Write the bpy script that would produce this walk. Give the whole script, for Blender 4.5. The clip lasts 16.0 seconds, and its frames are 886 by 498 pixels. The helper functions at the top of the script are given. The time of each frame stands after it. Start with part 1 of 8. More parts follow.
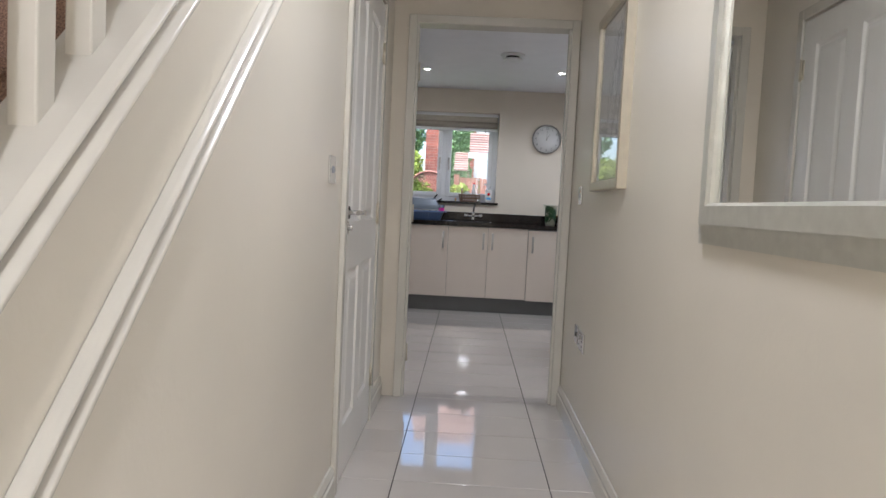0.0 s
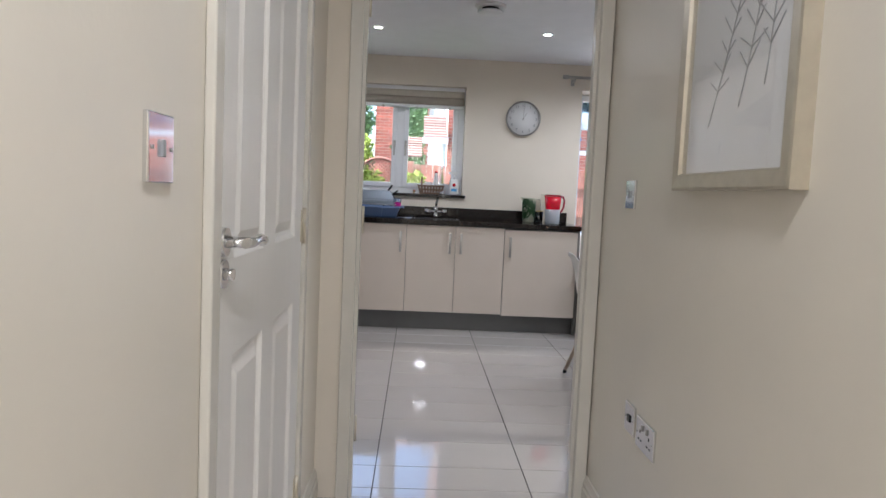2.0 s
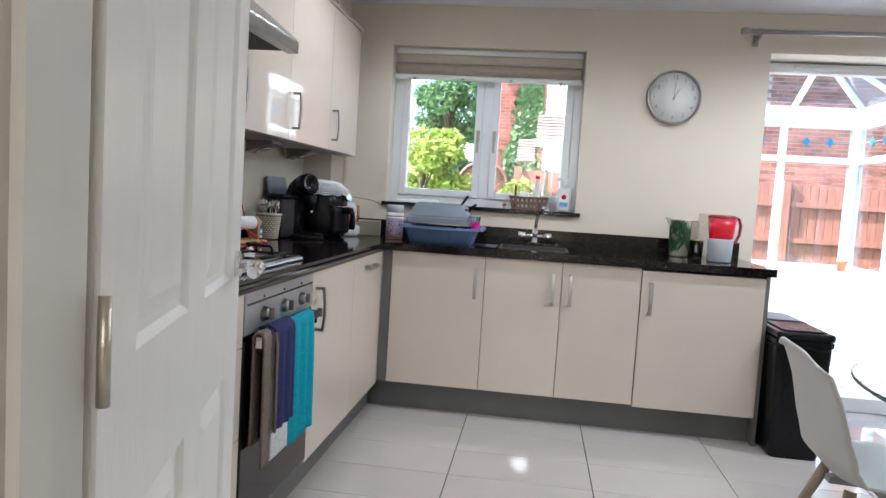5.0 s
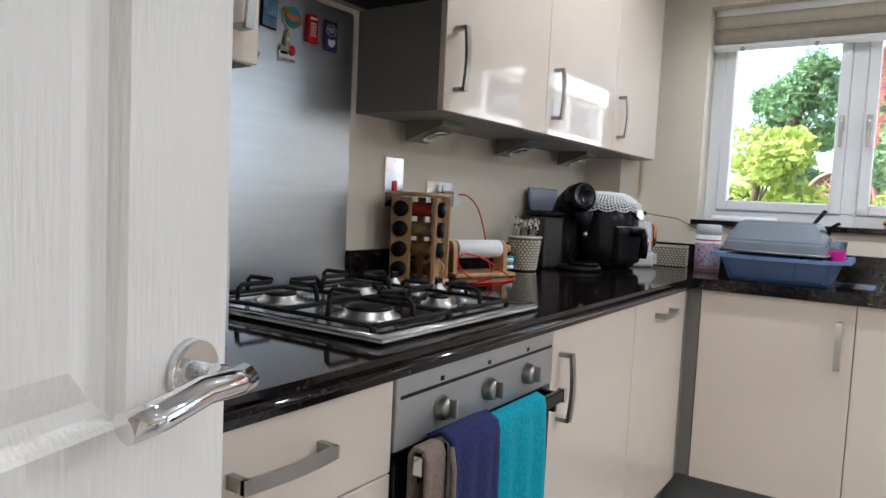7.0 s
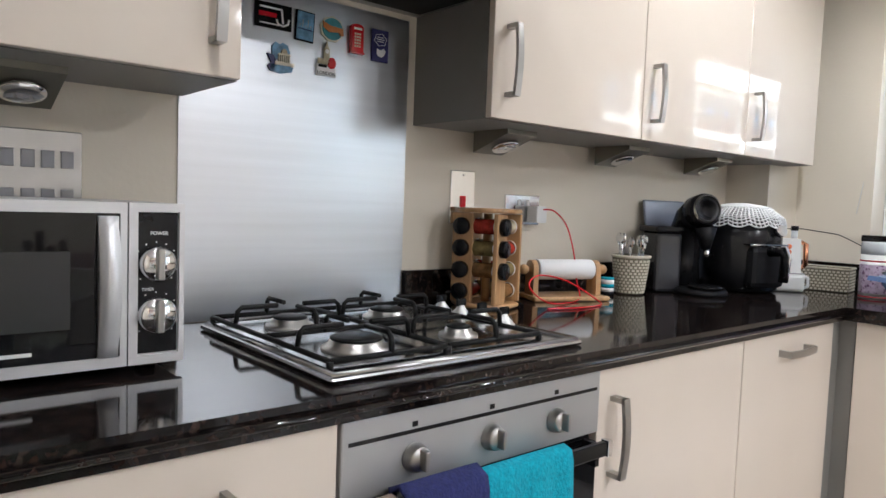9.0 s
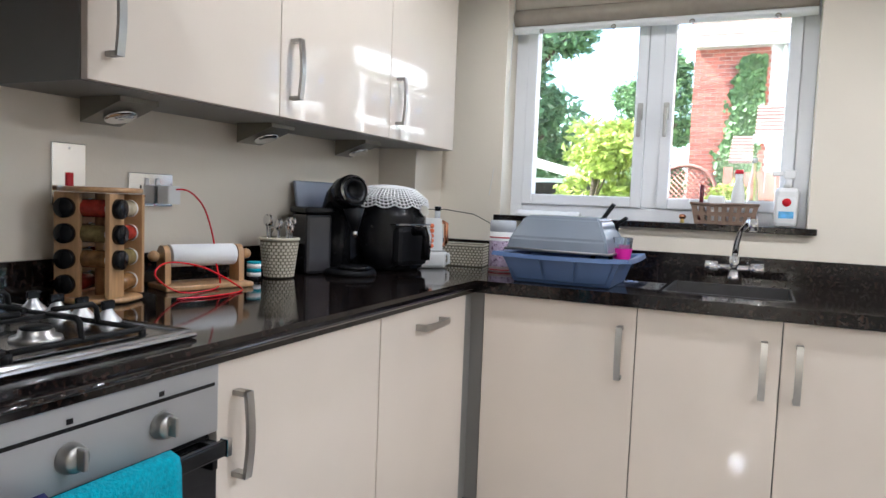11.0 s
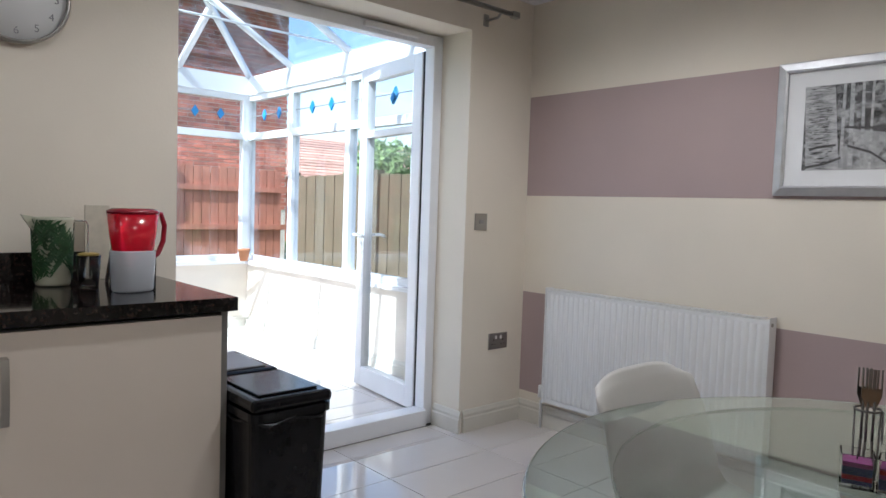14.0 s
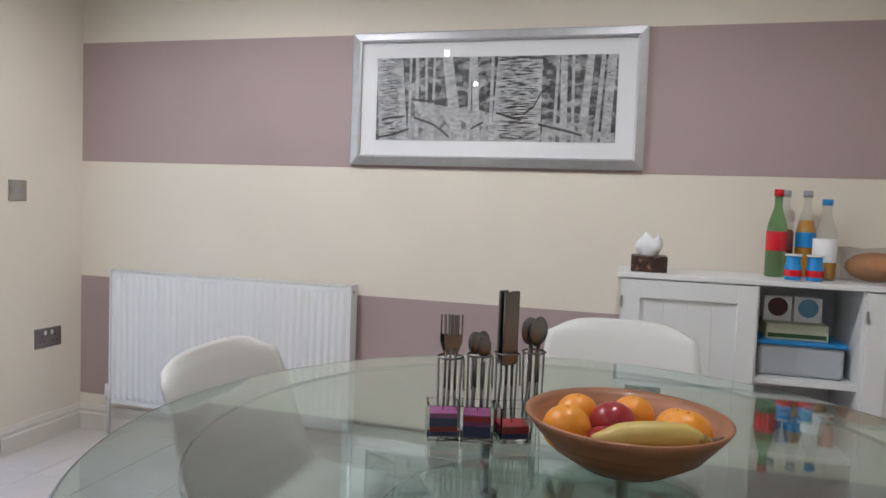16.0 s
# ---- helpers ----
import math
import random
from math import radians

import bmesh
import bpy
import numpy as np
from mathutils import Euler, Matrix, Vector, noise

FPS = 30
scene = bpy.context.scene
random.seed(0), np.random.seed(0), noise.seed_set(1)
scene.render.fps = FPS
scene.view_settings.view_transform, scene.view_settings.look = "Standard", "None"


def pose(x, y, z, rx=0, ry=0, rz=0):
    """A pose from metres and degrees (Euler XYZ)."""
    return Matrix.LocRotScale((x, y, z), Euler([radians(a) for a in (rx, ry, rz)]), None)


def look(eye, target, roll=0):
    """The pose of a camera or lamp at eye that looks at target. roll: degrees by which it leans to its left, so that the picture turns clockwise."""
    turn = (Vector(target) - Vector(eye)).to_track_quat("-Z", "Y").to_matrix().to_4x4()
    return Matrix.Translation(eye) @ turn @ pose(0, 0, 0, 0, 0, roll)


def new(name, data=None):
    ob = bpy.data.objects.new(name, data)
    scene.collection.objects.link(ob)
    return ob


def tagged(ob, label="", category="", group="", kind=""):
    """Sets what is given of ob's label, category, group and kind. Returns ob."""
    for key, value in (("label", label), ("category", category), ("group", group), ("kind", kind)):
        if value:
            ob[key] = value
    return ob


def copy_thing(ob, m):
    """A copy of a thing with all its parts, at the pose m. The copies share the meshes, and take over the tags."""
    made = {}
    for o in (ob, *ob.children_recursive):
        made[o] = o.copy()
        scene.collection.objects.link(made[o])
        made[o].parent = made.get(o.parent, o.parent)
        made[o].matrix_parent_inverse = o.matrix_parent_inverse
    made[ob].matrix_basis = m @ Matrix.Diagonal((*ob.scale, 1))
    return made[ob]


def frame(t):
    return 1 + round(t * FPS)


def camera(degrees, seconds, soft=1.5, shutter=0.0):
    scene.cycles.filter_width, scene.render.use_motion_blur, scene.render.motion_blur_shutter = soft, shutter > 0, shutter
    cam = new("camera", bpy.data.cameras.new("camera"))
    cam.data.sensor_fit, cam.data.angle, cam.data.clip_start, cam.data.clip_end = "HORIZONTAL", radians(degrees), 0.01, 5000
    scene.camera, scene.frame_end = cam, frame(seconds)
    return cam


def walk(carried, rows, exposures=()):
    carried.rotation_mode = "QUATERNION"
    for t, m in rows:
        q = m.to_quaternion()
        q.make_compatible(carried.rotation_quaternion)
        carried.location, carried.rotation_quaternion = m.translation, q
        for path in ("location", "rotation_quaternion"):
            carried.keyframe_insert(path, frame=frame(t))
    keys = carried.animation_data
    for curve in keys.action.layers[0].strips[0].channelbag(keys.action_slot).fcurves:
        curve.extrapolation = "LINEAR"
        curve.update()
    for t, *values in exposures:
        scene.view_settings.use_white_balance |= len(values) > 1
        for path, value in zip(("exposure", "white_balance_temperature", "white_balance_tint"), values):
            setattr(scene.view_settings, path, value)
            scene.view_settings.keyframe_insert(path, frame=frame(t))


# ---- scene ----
cam = camera(65.1, 16.0)
PATH = [
    (0, (0.556, 0.195, 1.069), (0.489, 2.19, 0.943), 2.8),
    (0.5, (0.539, 0.335, 1.101), (0.472, 2.33, 0.976), 2.7),
    (1, (0.526, 0.665, 1.139), (0.463, 2.659, 1.0), 2.5),
    (1.5, (0.476, 1.091, 1.152), (0.451, 3.085, 1.0), 2.8),
    (2, (0.445, 1.514, 1.123), (0.524, 3.506, 0.966), 2.6),
    (2.5, (0.435, 1.922, 1.122), (0.6, 3.91, 0.966), 2.5),
    (3, (0.434, 2.33, 1.123), (0.645, 4.313, 0.967), 2.8),
    (3.2, (0.463, 2.473, 1.124), (0.667, 4.457, 0.974), 2.6),
    (5.3, (0.614, 3.724, 1.173), (0.2, 5.675, 1.024), 3.2),
    (5.5, (0.609, 3.853, 1.162), (0.081, 5.776, 1.019), 2.8),
    (6, (0.573, 4.078, 1.159), (-0.192, 5.92, 1.011), 2.5),
    (6.5, (0.51, 4.305, 1.147), (-0.349, 6.105, 1.004), 2.5),
    (7, (0.488, 4.494, 1.155), (-0.621, 6.153, 1.013), 2.7),
    (7.5, (0.527, 4.635, 1.175), (-0.835, 6.093, 1.037), 2.3),
    (8, (0.598, 4.731, 1.185), (-0.927, 6.017, 1.05), 2.3),
    (8.2, (0.623, 4.761, 1.189), (-0.949, 5.99, 1.051), 2.5),
    (10.3, (0.671, 4.948, 1.165), (-0.48, 6.578, 1.033), 1.8),
    (10.5, (0.684, 4.965, 1.173), (-0.367, 6.661, 1.037), 2.0),
    (11, (0.695, 5.01, 1.174), (-0.135, 6.824, 1.032), 2.2),
    (11.5, (0.702, 5.101, 1.14), (0.151, 7.018, 0.996), 2.2),
    (12, (0.701, 5.185, 1.147), (0.561, 7.176, 1.012), 2.4),
    (12.5, (0.776, 5.242, 1.149), (1.043, 7.219, 1.015), 2.2),
    (13, (0.832, 5.279, 1.165), (1.55, 7.142, 1.034), 2.1),
    (13.5, (0.852, 5.273, 1.194), (1.936, 6.949, 1.076), 2.1),
    (14, (0.895, 5.218, 1.195), (2.227, 6.704, 1.077), 1.9),
    (14.5, (0.923, 5.182, 1.197), (2.439, 6.482, 1.082), 2.0),
    (15, (0.977, 5.203, 1.168), (2.651, 6.29, 1.049), 2.0),
    (15.5, (1.055, 5.278, 1.112), (2.85, 6.152, 0.99), 2.3),
    (16, (1.127, 5.327, 1.115), (3.056, 5.842, 1.002), 2.2),
]
walk(cam, [(t, look(eye, target, roll)) for t, eye, target, roll in PATH],
     [(0.0, 2.05, 5680, 11), (1.0, 2.0, 5680, 11), (2.4, 2.38, 5650, 11), (3.2, 2.42, 5630, 10), (5.3, 2.72, 5700, 8), (7.0, 2.82, 5800, 9), (8.2, 3.2, 6000, 10),
      (10.3, 3.15, 5800, 10), (11.0, 3.0, 5740, 9), (12.0, 2.72, 5720, 8), (12.5, 2.4, 5750, 9), (13.5, 1.88, 5900, 10), (14.5, 1.75, 6080, 12), (15.0, 1.83, 6200, 13),
      (15.5, 2.02, 6100, 12), (16.0, 2.22, 5980, 11)])



# ---- light ----
SUN_FROM = Vector((-0.70, -0.12, 0.78))


def make_world():
    w = bpy.data.worlds.new("sky")
    scene.world = w
    w.use_nodes = True
    nt = w.node_tree
    sky = nt.nodes.new("ShaderNodeTexSky")
    sky.sky_type, sky.sun_disc = "NISHITA", False
    sky.sun_elevation = math.asin(SUN_FROM.normalized().z)
    sky.sun_rotation = math.atan2(SUN_FROM.x, SUN_FROM.y)
    sky.dust_density = 3.0
    nt.links.new(sky.outputs[0], nt.nodes["Background"].inputs[0])
    nt.nodes["Background"].inputs[1].default_value = 0.15


def lamp(name, kind, energy, m, color=(1, 1, 1), angle=0.0, size=None, spot=None, radius=None):
    d = bpy.data.lights.new(name, kind)
    d.energy, d.color = energy, color
    if kind == "SUN":
        d.angle = angle
    if size:
        d.shape, d.size, d.size_y = "RECTANGLE", size[0], size[1]
    if spot:
        d.spot_size, d.spot_blend = spot
    if radius:
        d.shadow_soft_size = radius
    ob = new(name, d)
    ob.matrix_world = m
    return ob


make_world()
lamp("sun", "SUN", 5.0, look(SUN_FROM * 20, (0, 0, 0)), angle=radians(0.5), color=(1, 0.95, 0.88))
SPOTS = [(0.10, 6.8, 4.0), (1.36, 6.75, 1.8), (2.6, 6.75, 12), (0.10, 5.3, 2.1), (1.36, 5.3, 0.6), (2.6, 5.3, 7)]
for sx, sy, watts in SPOTS:
    lamp("downlight_lamp", "SPOT", watts, look((sx, sy, 2.315), (sx, sy, 0)), color=(1, 0.97, 0.94), spot=(radians(167), 0.5), radius=0.022)
lamp("hall_lamp", "AREA", 3.3, pose(0.62, 1.75, 2.32), color=(1, 0.955, 0.90), size=(0.2, 0.2))
# Added fill light without a fitting, brightens the lower hall walls.
lamp("hall_fill_light", "AREA", 12.0, pose(0.62, -1.0, 2.32), color=(1, 0.955, 0.90), size=(0.2, 0.2))


# ---- materials ----
def mat(name, color, rough=0.5, metal=0.0, vary=0.12, scale=6.0, bump=0.0, bump_scale=120.0, stretch=(1, 1, 1), coat=0.0, trans=0.0, per_object=0.0,
        rough_vary=0.0, ior=1.5, island=0.0, alpha=1.0, emit=0.0, second=None, second_scale=40.0, second_at=0.55):
    m = bpy.data.materials.new(name)
    m.use_nodes = True
    nt = m.node_tree
    n, l = nt.nodes, nt.links
    b = n["Principled BSDF"]
    b.inputs["Roughness"].default_value, b.inputs["Metallic"].default_value = rough, metal
    b.inputs["Coat Weight"].default_value, b.inputs["Transmission Weight"].default_value = coat, trans
    b.inputs["Coat Roughness"].default_value = 0.04
    b.inputs["IOR"].default_value, b.inputs["Alpha"].default_value = ior, alpha
    if emit:
        b.inputs["Emission Color"].default_value, b.inputs["Emission Strength"].default_value = (*color, 1), emit
    tc = n.new("ShaderNodeTexCoord")
    mp = n.new("ShaderNodeMapping")
    mp.inputs["Scale"].default_value = stretch
    l.new(tc.outputs["Object"], mp.inputs[0])
    if per_object:
        oi = n.new("ShaderNodeObjectInfo")
        add = n.new("ShaderNodeVectorMath")
        add.operation = "ADD"
        sc = n.new("ShaderNodeMath")
        sc.operation, sc.inputs[1].default_value = "MULTIPLY", 37.0
        l.new(oi.outputs["Random"], sc.inputs[0])
        l.new(mp.outputs[0], add.inputs[0])
        l.new(sc.outputs[0], add.inputs[1])
        coords = add.outputs[0]
    else:
        coords = mp.outputs[0]
    big = n.new("ShaderNodeTexNoise")
    big.inputs["Scale"].default_value, big.inputs["Detail"].default_value = scale, 5
    l.new(coords, big.inputs["Vector"])
    ramp = n.new("ShaderNodeMapRange")
    ramp.inputs["From Min"].default_value, ramp.inputs["From Max"].default_value = 0.3, 0.7
    ramp.inputs["To Min"].default_value, ramp.inputs["To Max"].default_value = 1 - vary, 1 + vary
    l.new(big.outputs[0], ramp.inputs["Value"])
    value = ramp.outputs[0]
    for node, amount in (("ShaderNodeObjectInfo", per_object), ("ShaderNodeNewGeometry", island)):
        if amount:
            src = n.new(node)
            r2 = n.new("ShaderNodeMapRange")
            r2.inputs["To Min"].default_value, r2.inputs["To Max"].default_value = 1 - amount, 1 + amount
            l.new(src.outputs["Random" if per_object and node == "ShaderNodeObjectInfo" else "Random Per Island"], r2.inputs["Value"])
            mul = n.new("ShaderNodeMath")
            mul.operation = "MULTIPLY"
            l.new(value, mul.inputs[0])
            l.new(r2.outputs[0], mul.inputs[1])
            value = mul.outputs[0]
    col = n.new("ShaderNodeVectorMath")
    col.operation = "SCALE"
    if second:
        sn = n.new("ShaderNodeTexNoise")
        sn.inputs["Scale"].default_value, sn.inputs["Detail"].default_value = second_scale, 4
        l.new(coords, sn.inputs["Vector"])
        rr = n.new("ShaderNodeValToRGB")
        rr.color_ramp.elements[0].position, rr.color_ramp.elements[1].position = second_at - 0.04, second_at + 0.06
        rr.color_ramp.elements[0].color, rr.color_ramp.elements[1].color = (*color, 1), (*second, 1)
        l.new(sn.outputs[0], rr.inputs[0])
        l.new(rr.outputs[0], col.inputs[0])
    else:
        col.inputs[0].default_value = color
    l.new(value, col.inputs["Scale"])
    l.new(col.outputs[0], b.inputs["Base Color"])
    if rough_vary:
        rv = n.new("ShaderNodeMapRange")
        rv.inputs["To Min"].default_value, rv.inputs["To Max"].default_value = max(0, rough - rough_vary), rough + rough_vary
        l.new(big.outputs[0], rv.inputs["Value"])
        l.new(rv.outputs[0], b.inputs["Roughness"])
    if bump:
        fine = n.new("ShaderNodeTexNoise")
        fine.inputs["Scale"].default_value, fine.inputs["Detail"].default_value = bump_scale, 3
        l.new(coords, fine.inputs["Vector"])
        bp = n.new("ShaderNodeBump")
        bp.inputs["Strength"].default_value, bp.inputs["Distance"].default_value = bump, 0.004
        l.new(fine.outputs[0], bp.inputs["Height"])
        l.new(bp.outputs[0], b.inputs["Normal"])
    return m


CREAM = mat("cream_silk_paint", (0.71, 0.66, 0.568), 0.36, vary=0.03, scale=2.5, bump=0.12, bump_scale=60, rough_vary=0.08)
CREAM_K = mat("cream_matt_paint", (0.735, 0.67, 0.565), 0.7, vary=0.03, scale=2.5, bump=0.12, bump_scale=80)
MAUVE = mat("mauve_matt_paint", (0.39, 0.30, 0.29), 0.7, vary=0.03, scale=2.5, bump=0.12, bump_scale=80)
TRIM = mat("ivory_gloss_trim", (0.62, 0.59, 0.52), 0.25, vary=0.03, scale=8, bump=0.08, bump_scale=40)
DOORW = mat("white_grained_door", (0.80, 0.78, 0.74), 0.3, vary=0.015, scale=10, bump=0.3, bump_scale=75, stretch=(3, 3, 0.3))
STAIRW = mat("white_gloss_stair", (0.55, 0.52, 0.46), 0.18, vary=0.03, scale=8, bump=0.08, bump_scale=40)
CARPET = mat("brown_fleck_carpet", (0.30, 0.19, 0.14), 0.95, vary=0.5, scale=350, bump=0.8, bump_scale=400)
CEIL = mat("white_ceiling_paint", (0.78, 0.77, 0.78), 0.9, vary=0.02, bump=0.1)
TILE = mat("cream_polished_tile", (0.62, 0.58, 0.55), 0.06, vary=0.03, scale=3, per_object=0.03, coat=0.5, rough_vary=0.03)
CREAM_C = mat("cream_smooth_render", (0.70, 0.64, 0.56), 0.8, vary=0.05, scale=2.5, bump=0.15, bump_scale=60)
GROUT = mat("dark_grey_grout", (0.045, 0.042, 0.04), 0.9, vary=0.2)
GLOSS = mat("cream_gloss_laminate", (0.68, 0.60, 0.515), 0.5, vary=0.015, coat=0.75, ior=1.3)
CARC = mat("grey_matt_laminate", (0.19, 0.18, 0.165), 0.45, vary=0.05, rough_vary=0.05)
PLINTH = mat("grey_plinth_foil", (0.13, 0.13, 0.125), 0.4, vary=0.06)
STONE = mat("black_brown_stone_laminate", (0.006, 0.005, 0.005), 0.07, vary=0.6, scale=35, coat=0.0, ior=1.42, second=(0.024, 0.014, 0.011), second_scale=95, second_at=0.56)
STEEL = mat("brushed_steel", (0.60, 0.60, 0.59), 0.38, metal=1.0, vary=0.06, scale=4, bump=0.06, bump_scale=60, stretch=(1, 1, 12), rough_vary=0.06)
STEELH = mat("satin_steel", (0.40, 0.39, 0.37), 0.33, metal=1.0, vary=0.05, scale=20)
CHROME = mat("polished_chrome", (0.75, 0.75, 0.76), 0.08, metal=1.0, vary=0.02)
SILVER = mat("silver_leaf_frame", (0.60, 0.60, 0.61), 0.36, metal=0.85, vary=0.05, scale=30, bump=0.08, bump_scale=50)
SATIN = mat("champagne_satin_frame", (0.55, 0.50, 0.40), 0.35, metal=0.7, vary=0.06, scale=30)
CHAMP = mat("pale_silver_leaf", (0.58, 0.57, 0.51), 0.33, metal=0.45, vary=0.06, scale=30, bump=0.08, bump_scale=50)
MIRROR = mat("mirror_glass", (0.9, 0.91, 0.9), 0.0, metal=1.0, vary=0.0)
IRON = mat("black_cast_iron", (0.010, 0.010, 0.010), 0.45, vary=0.3, scale=60, bump=0.15, ior=1.25)
BLACK = mat("black_plastic", (0.008, 0.008, 0.009), 0.2, vary=0.2, scale=20, ior=1.33)
BLACKM = mat("black_matt_plastic", (0.007, 0.007, 0.008), 0.5, vary=0.2, scale=20, ior=1.25)
BGLASS = mat("black_glass", (0.005, 0.005, 0.006), 0.04, vary=0.1, ior=1.4)
WPLAS = mat("white_plastic", (0.75, 0.75, 0.74), 0.3, vary=0.02)
CHAIRW = mat("matt_white_shell", (0.66, 0.645, 0.61), 0.42, vary=0.02)
UPVC = mat("white_upvc", (0.8, 0.81, 0.83), 0.25, vary=0.02)
GREYP = mat("grey_plastic", (0.3, 0.3, 0.31), 0.4, vary=0.05)
PINE = mat("varnished_pine", (0.48, 0.28, 0.13), 0.35, vary=0.15, scale=18, bump=0.12, stretch=(6, 6, 0.6), coat=0.3)
BEECH = mat("pale_beech", (0.42, 0.32, 0.24), 0.45, vary=0.12, scale=15, stretch=(6, 6, 0.5))
BOWL = mat("red_brown_wood", (0.30, 0.125, 0.055), 0.45, vary=0.3, scale=9, stretch=(1, 1, 9), coat=0.05)
PAPER = mat("white_paper", (0.82, 0.82, 0.82), 0.9, vary=0.02)
WICKER = mat("cream_woven_plastic", (0.55, 0.50, 0.40), 0.55, vary=0.08, scale=40)
OLIVE = mat("olive_grey_metal", (0.22, 0.21, 0.175), 0.35, metal=0.7, vary=0.05)
PENCIL = mat("pencil_grey", (0.42, 0.42, 0.42), 0.8, vary=0.1)
DARKW = mat("brown_woven_plastic", (0.20, 0.13, 0.09), 0.6, vary=0.1, scale=40)
BLUE = mat("blue_grey_plastic", (0.085, 0.14, 0.28), 0.35, vary=0.04)
TEAL = mat("turquoise_terry", (0.005, 0.30, 0.40), 0.95, vary=0.2, scale=120, bump=0.9, bump_scale=180)
NAVY = mat("navy_terry", (0.015, 0.02, 0.10), 0.95, vary=0.2, scale=120, bump=0.8, bump_scale=180)
TAUPE = mat("taupe_terry", (0.22, 0.17, 0.14), 0.95, vary=0.15, scale=120, bump=0.8, bump_scale=180)
WAFFLE = mat("white_waffle_cloth", (0.6, 0.62, 0.62), 0.95, vary=0.2, scale=150, bump=1.0, bump_scale=120)
RED = mat("red_plastic", (0.6, 0.01, 0.02), 0.2, vary=0.03)
REDC = mat("clear_red_plastic", (0.9, 0.012, 0.04), 0.15, vary=0.0, trans=0.5)
CLEAR = mat("clear_plastic", (0.95, 0.97, 0.98), 0.03, vary=0.0, trans=0.95, ior=1.1)
WAXP = mat("violet_pink_wax", (0.30, 0.06, 0.22), 0.5, vary=0.15, scale=25)
WAXN = mat("navy_wax", (0.03, 0.03, 0.15), 0.5, vary=0.3, scale=25)
GLASS = mat("clear_glass", (0.97, 0.99, 0.98), 0.0, vary=0.0, trans=1.0, ior=1.45)
TGLASS = mat("green_tinted_glass", (0.72, 0.85, 0.80), 0.0, vary=0.0, trans=1.0, ior=1.5)
TEDGE = mat("green_glass_edge", (0.30, 0.5, 0.42), 0.1, vary=0.05, trans=0.6)


def clear_pane(name, tint):
    """Thin flat glass: clear, with a Fresnel reflection."""
    m = bpy.data.materials.new(name)
    m.use_nodes = True
    nt = m.node_tree
    nt.nodes.clear()
    out, mix = nt.nodes.new("ShaderNodeOutputMaterial"), nt.nodes.new("ShaderNodeMixShader")
    tr, gl, lw = nt.nodes.new("ShaderNodeBsdfTransparent"), nt.nodes.new("ShaderNodeBsdfGlossy"), nt.nodes.new("ShaderNodeLayerWeight")
    pw, mr = nt.nodes.new("ShaderNodeMath"), nt.nodes.new("ShaderNodeMapRange")
    pw.operation, pw.inputs[1].default_value = "POWER", 5.0
    mr.inputs["To Min"].default_value, mr.inputs["To Max"].default_value = 0.035, 0.9
    tr.inputs[0].default_value, gl.inputs["Roughness"].default_value, lw.inputs[0].default_value = (*tint, 1), 0.0, 0.5
    nt.links.new(lw.outputs["Facing"], pw.inputs[0])
    nt.links.new(pw.outputs[0], mr.inputs["Value"])
    nt.links.new(mr.outputs[0], mix.inputs[0])
    nt.links.new(tr.outputs[0], mix.inputs[1])
    nt.links.new(gl.outputs[0], mix.inputs[2])
    nt.links.new(mix.outputs[0], out.inputs[0])
    return m


PANE = clear_pane("window_pane", (0.94, 0.95, 0.95))
ROOFG = clear_pane("blue_roof_glass", (0.68, 0.75, 0.80))
PICG = clear_pane("picture_glass", (0.98, 0.98, 0.98))
PINK = mat("magenta_plastic", (0.75, 0.02, 0.35), 0.3, vary=0.03)
GREEN = mat("green_leaf_print", (0.02, 0.07, 0.02), 0.4, vary=0.4, scale=30)
ORANGE = mat("orange_peel", (0.80, 0.30, 0.02), 0.4, vary=0.1, scale=15, bump=0.35, bump_scale=90)
APPLE = mat("red_apple_skin", (0.35, 0.02, 0.025), 0.3, vary=0.35, scale=10)
BANANA = mat("banana_skin", (0.58, 0.43, 0.12), 0.45, vary=0.12, scale=12, second=(0.12, 0.07, 0.02), second_scale=22, second_at=0.72)
AMBER = mat("amber_drink", (0.62, 0.30, 0.05), 0.15, vary=0.05, trans=0.2)
ROSE = mat("rose_drink", (0.35, 0.09, 0.06), 0.15, trans=0.2, vary=0.03)
CLOUD = mat("cloudy_plastic", (0.84, 0.88, 0.93), 0.22, trans=0.5, vary=0.03, ior=1.15)
BOTG = mat("green_bottle_glass", (0.25, 0.45, 0.2), 0.05, vary=0.03, trans=0.7)
BREAD = mat("bread_crust", (0.42, 0.20, 0.09), 0.8, vary=0.2, scale=20, bump=0.3)
BLUEL = mat("blue_plastic", (0.02, 0.25, 0.6), 0.3, vary=0.04)
WAXR = mat("red_wax", (0.42, 0.01, 0.03), 0.5, vary=0.3, scale=25)
CUTL = mat("dark_polished_steel", (0.20, 0.19, 0.18), 0.33, metal=1.0, vary=0.08, scale=30)
SPLASH = mat("brushed_steel_sheet", (0.62, 0.64, 0.67), 0.30, metal=1.0, vary=0.04, scale=4, bump=0.03, bump_scale=60, stretch=(1, 0.5, 14), rough_vary=0.03)
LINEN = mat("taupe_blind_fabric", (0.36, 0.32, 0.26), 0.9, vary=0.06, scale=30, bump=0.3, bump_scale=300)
CORK = mat("copper_metal", (0.75, 0.35, 0.2), 0.2, metal=1.0, vary=0.05)
TERRA = mat("terracotta", (0.40, 0.17, 0.08), 0.8, vary=0.12, scale=20)
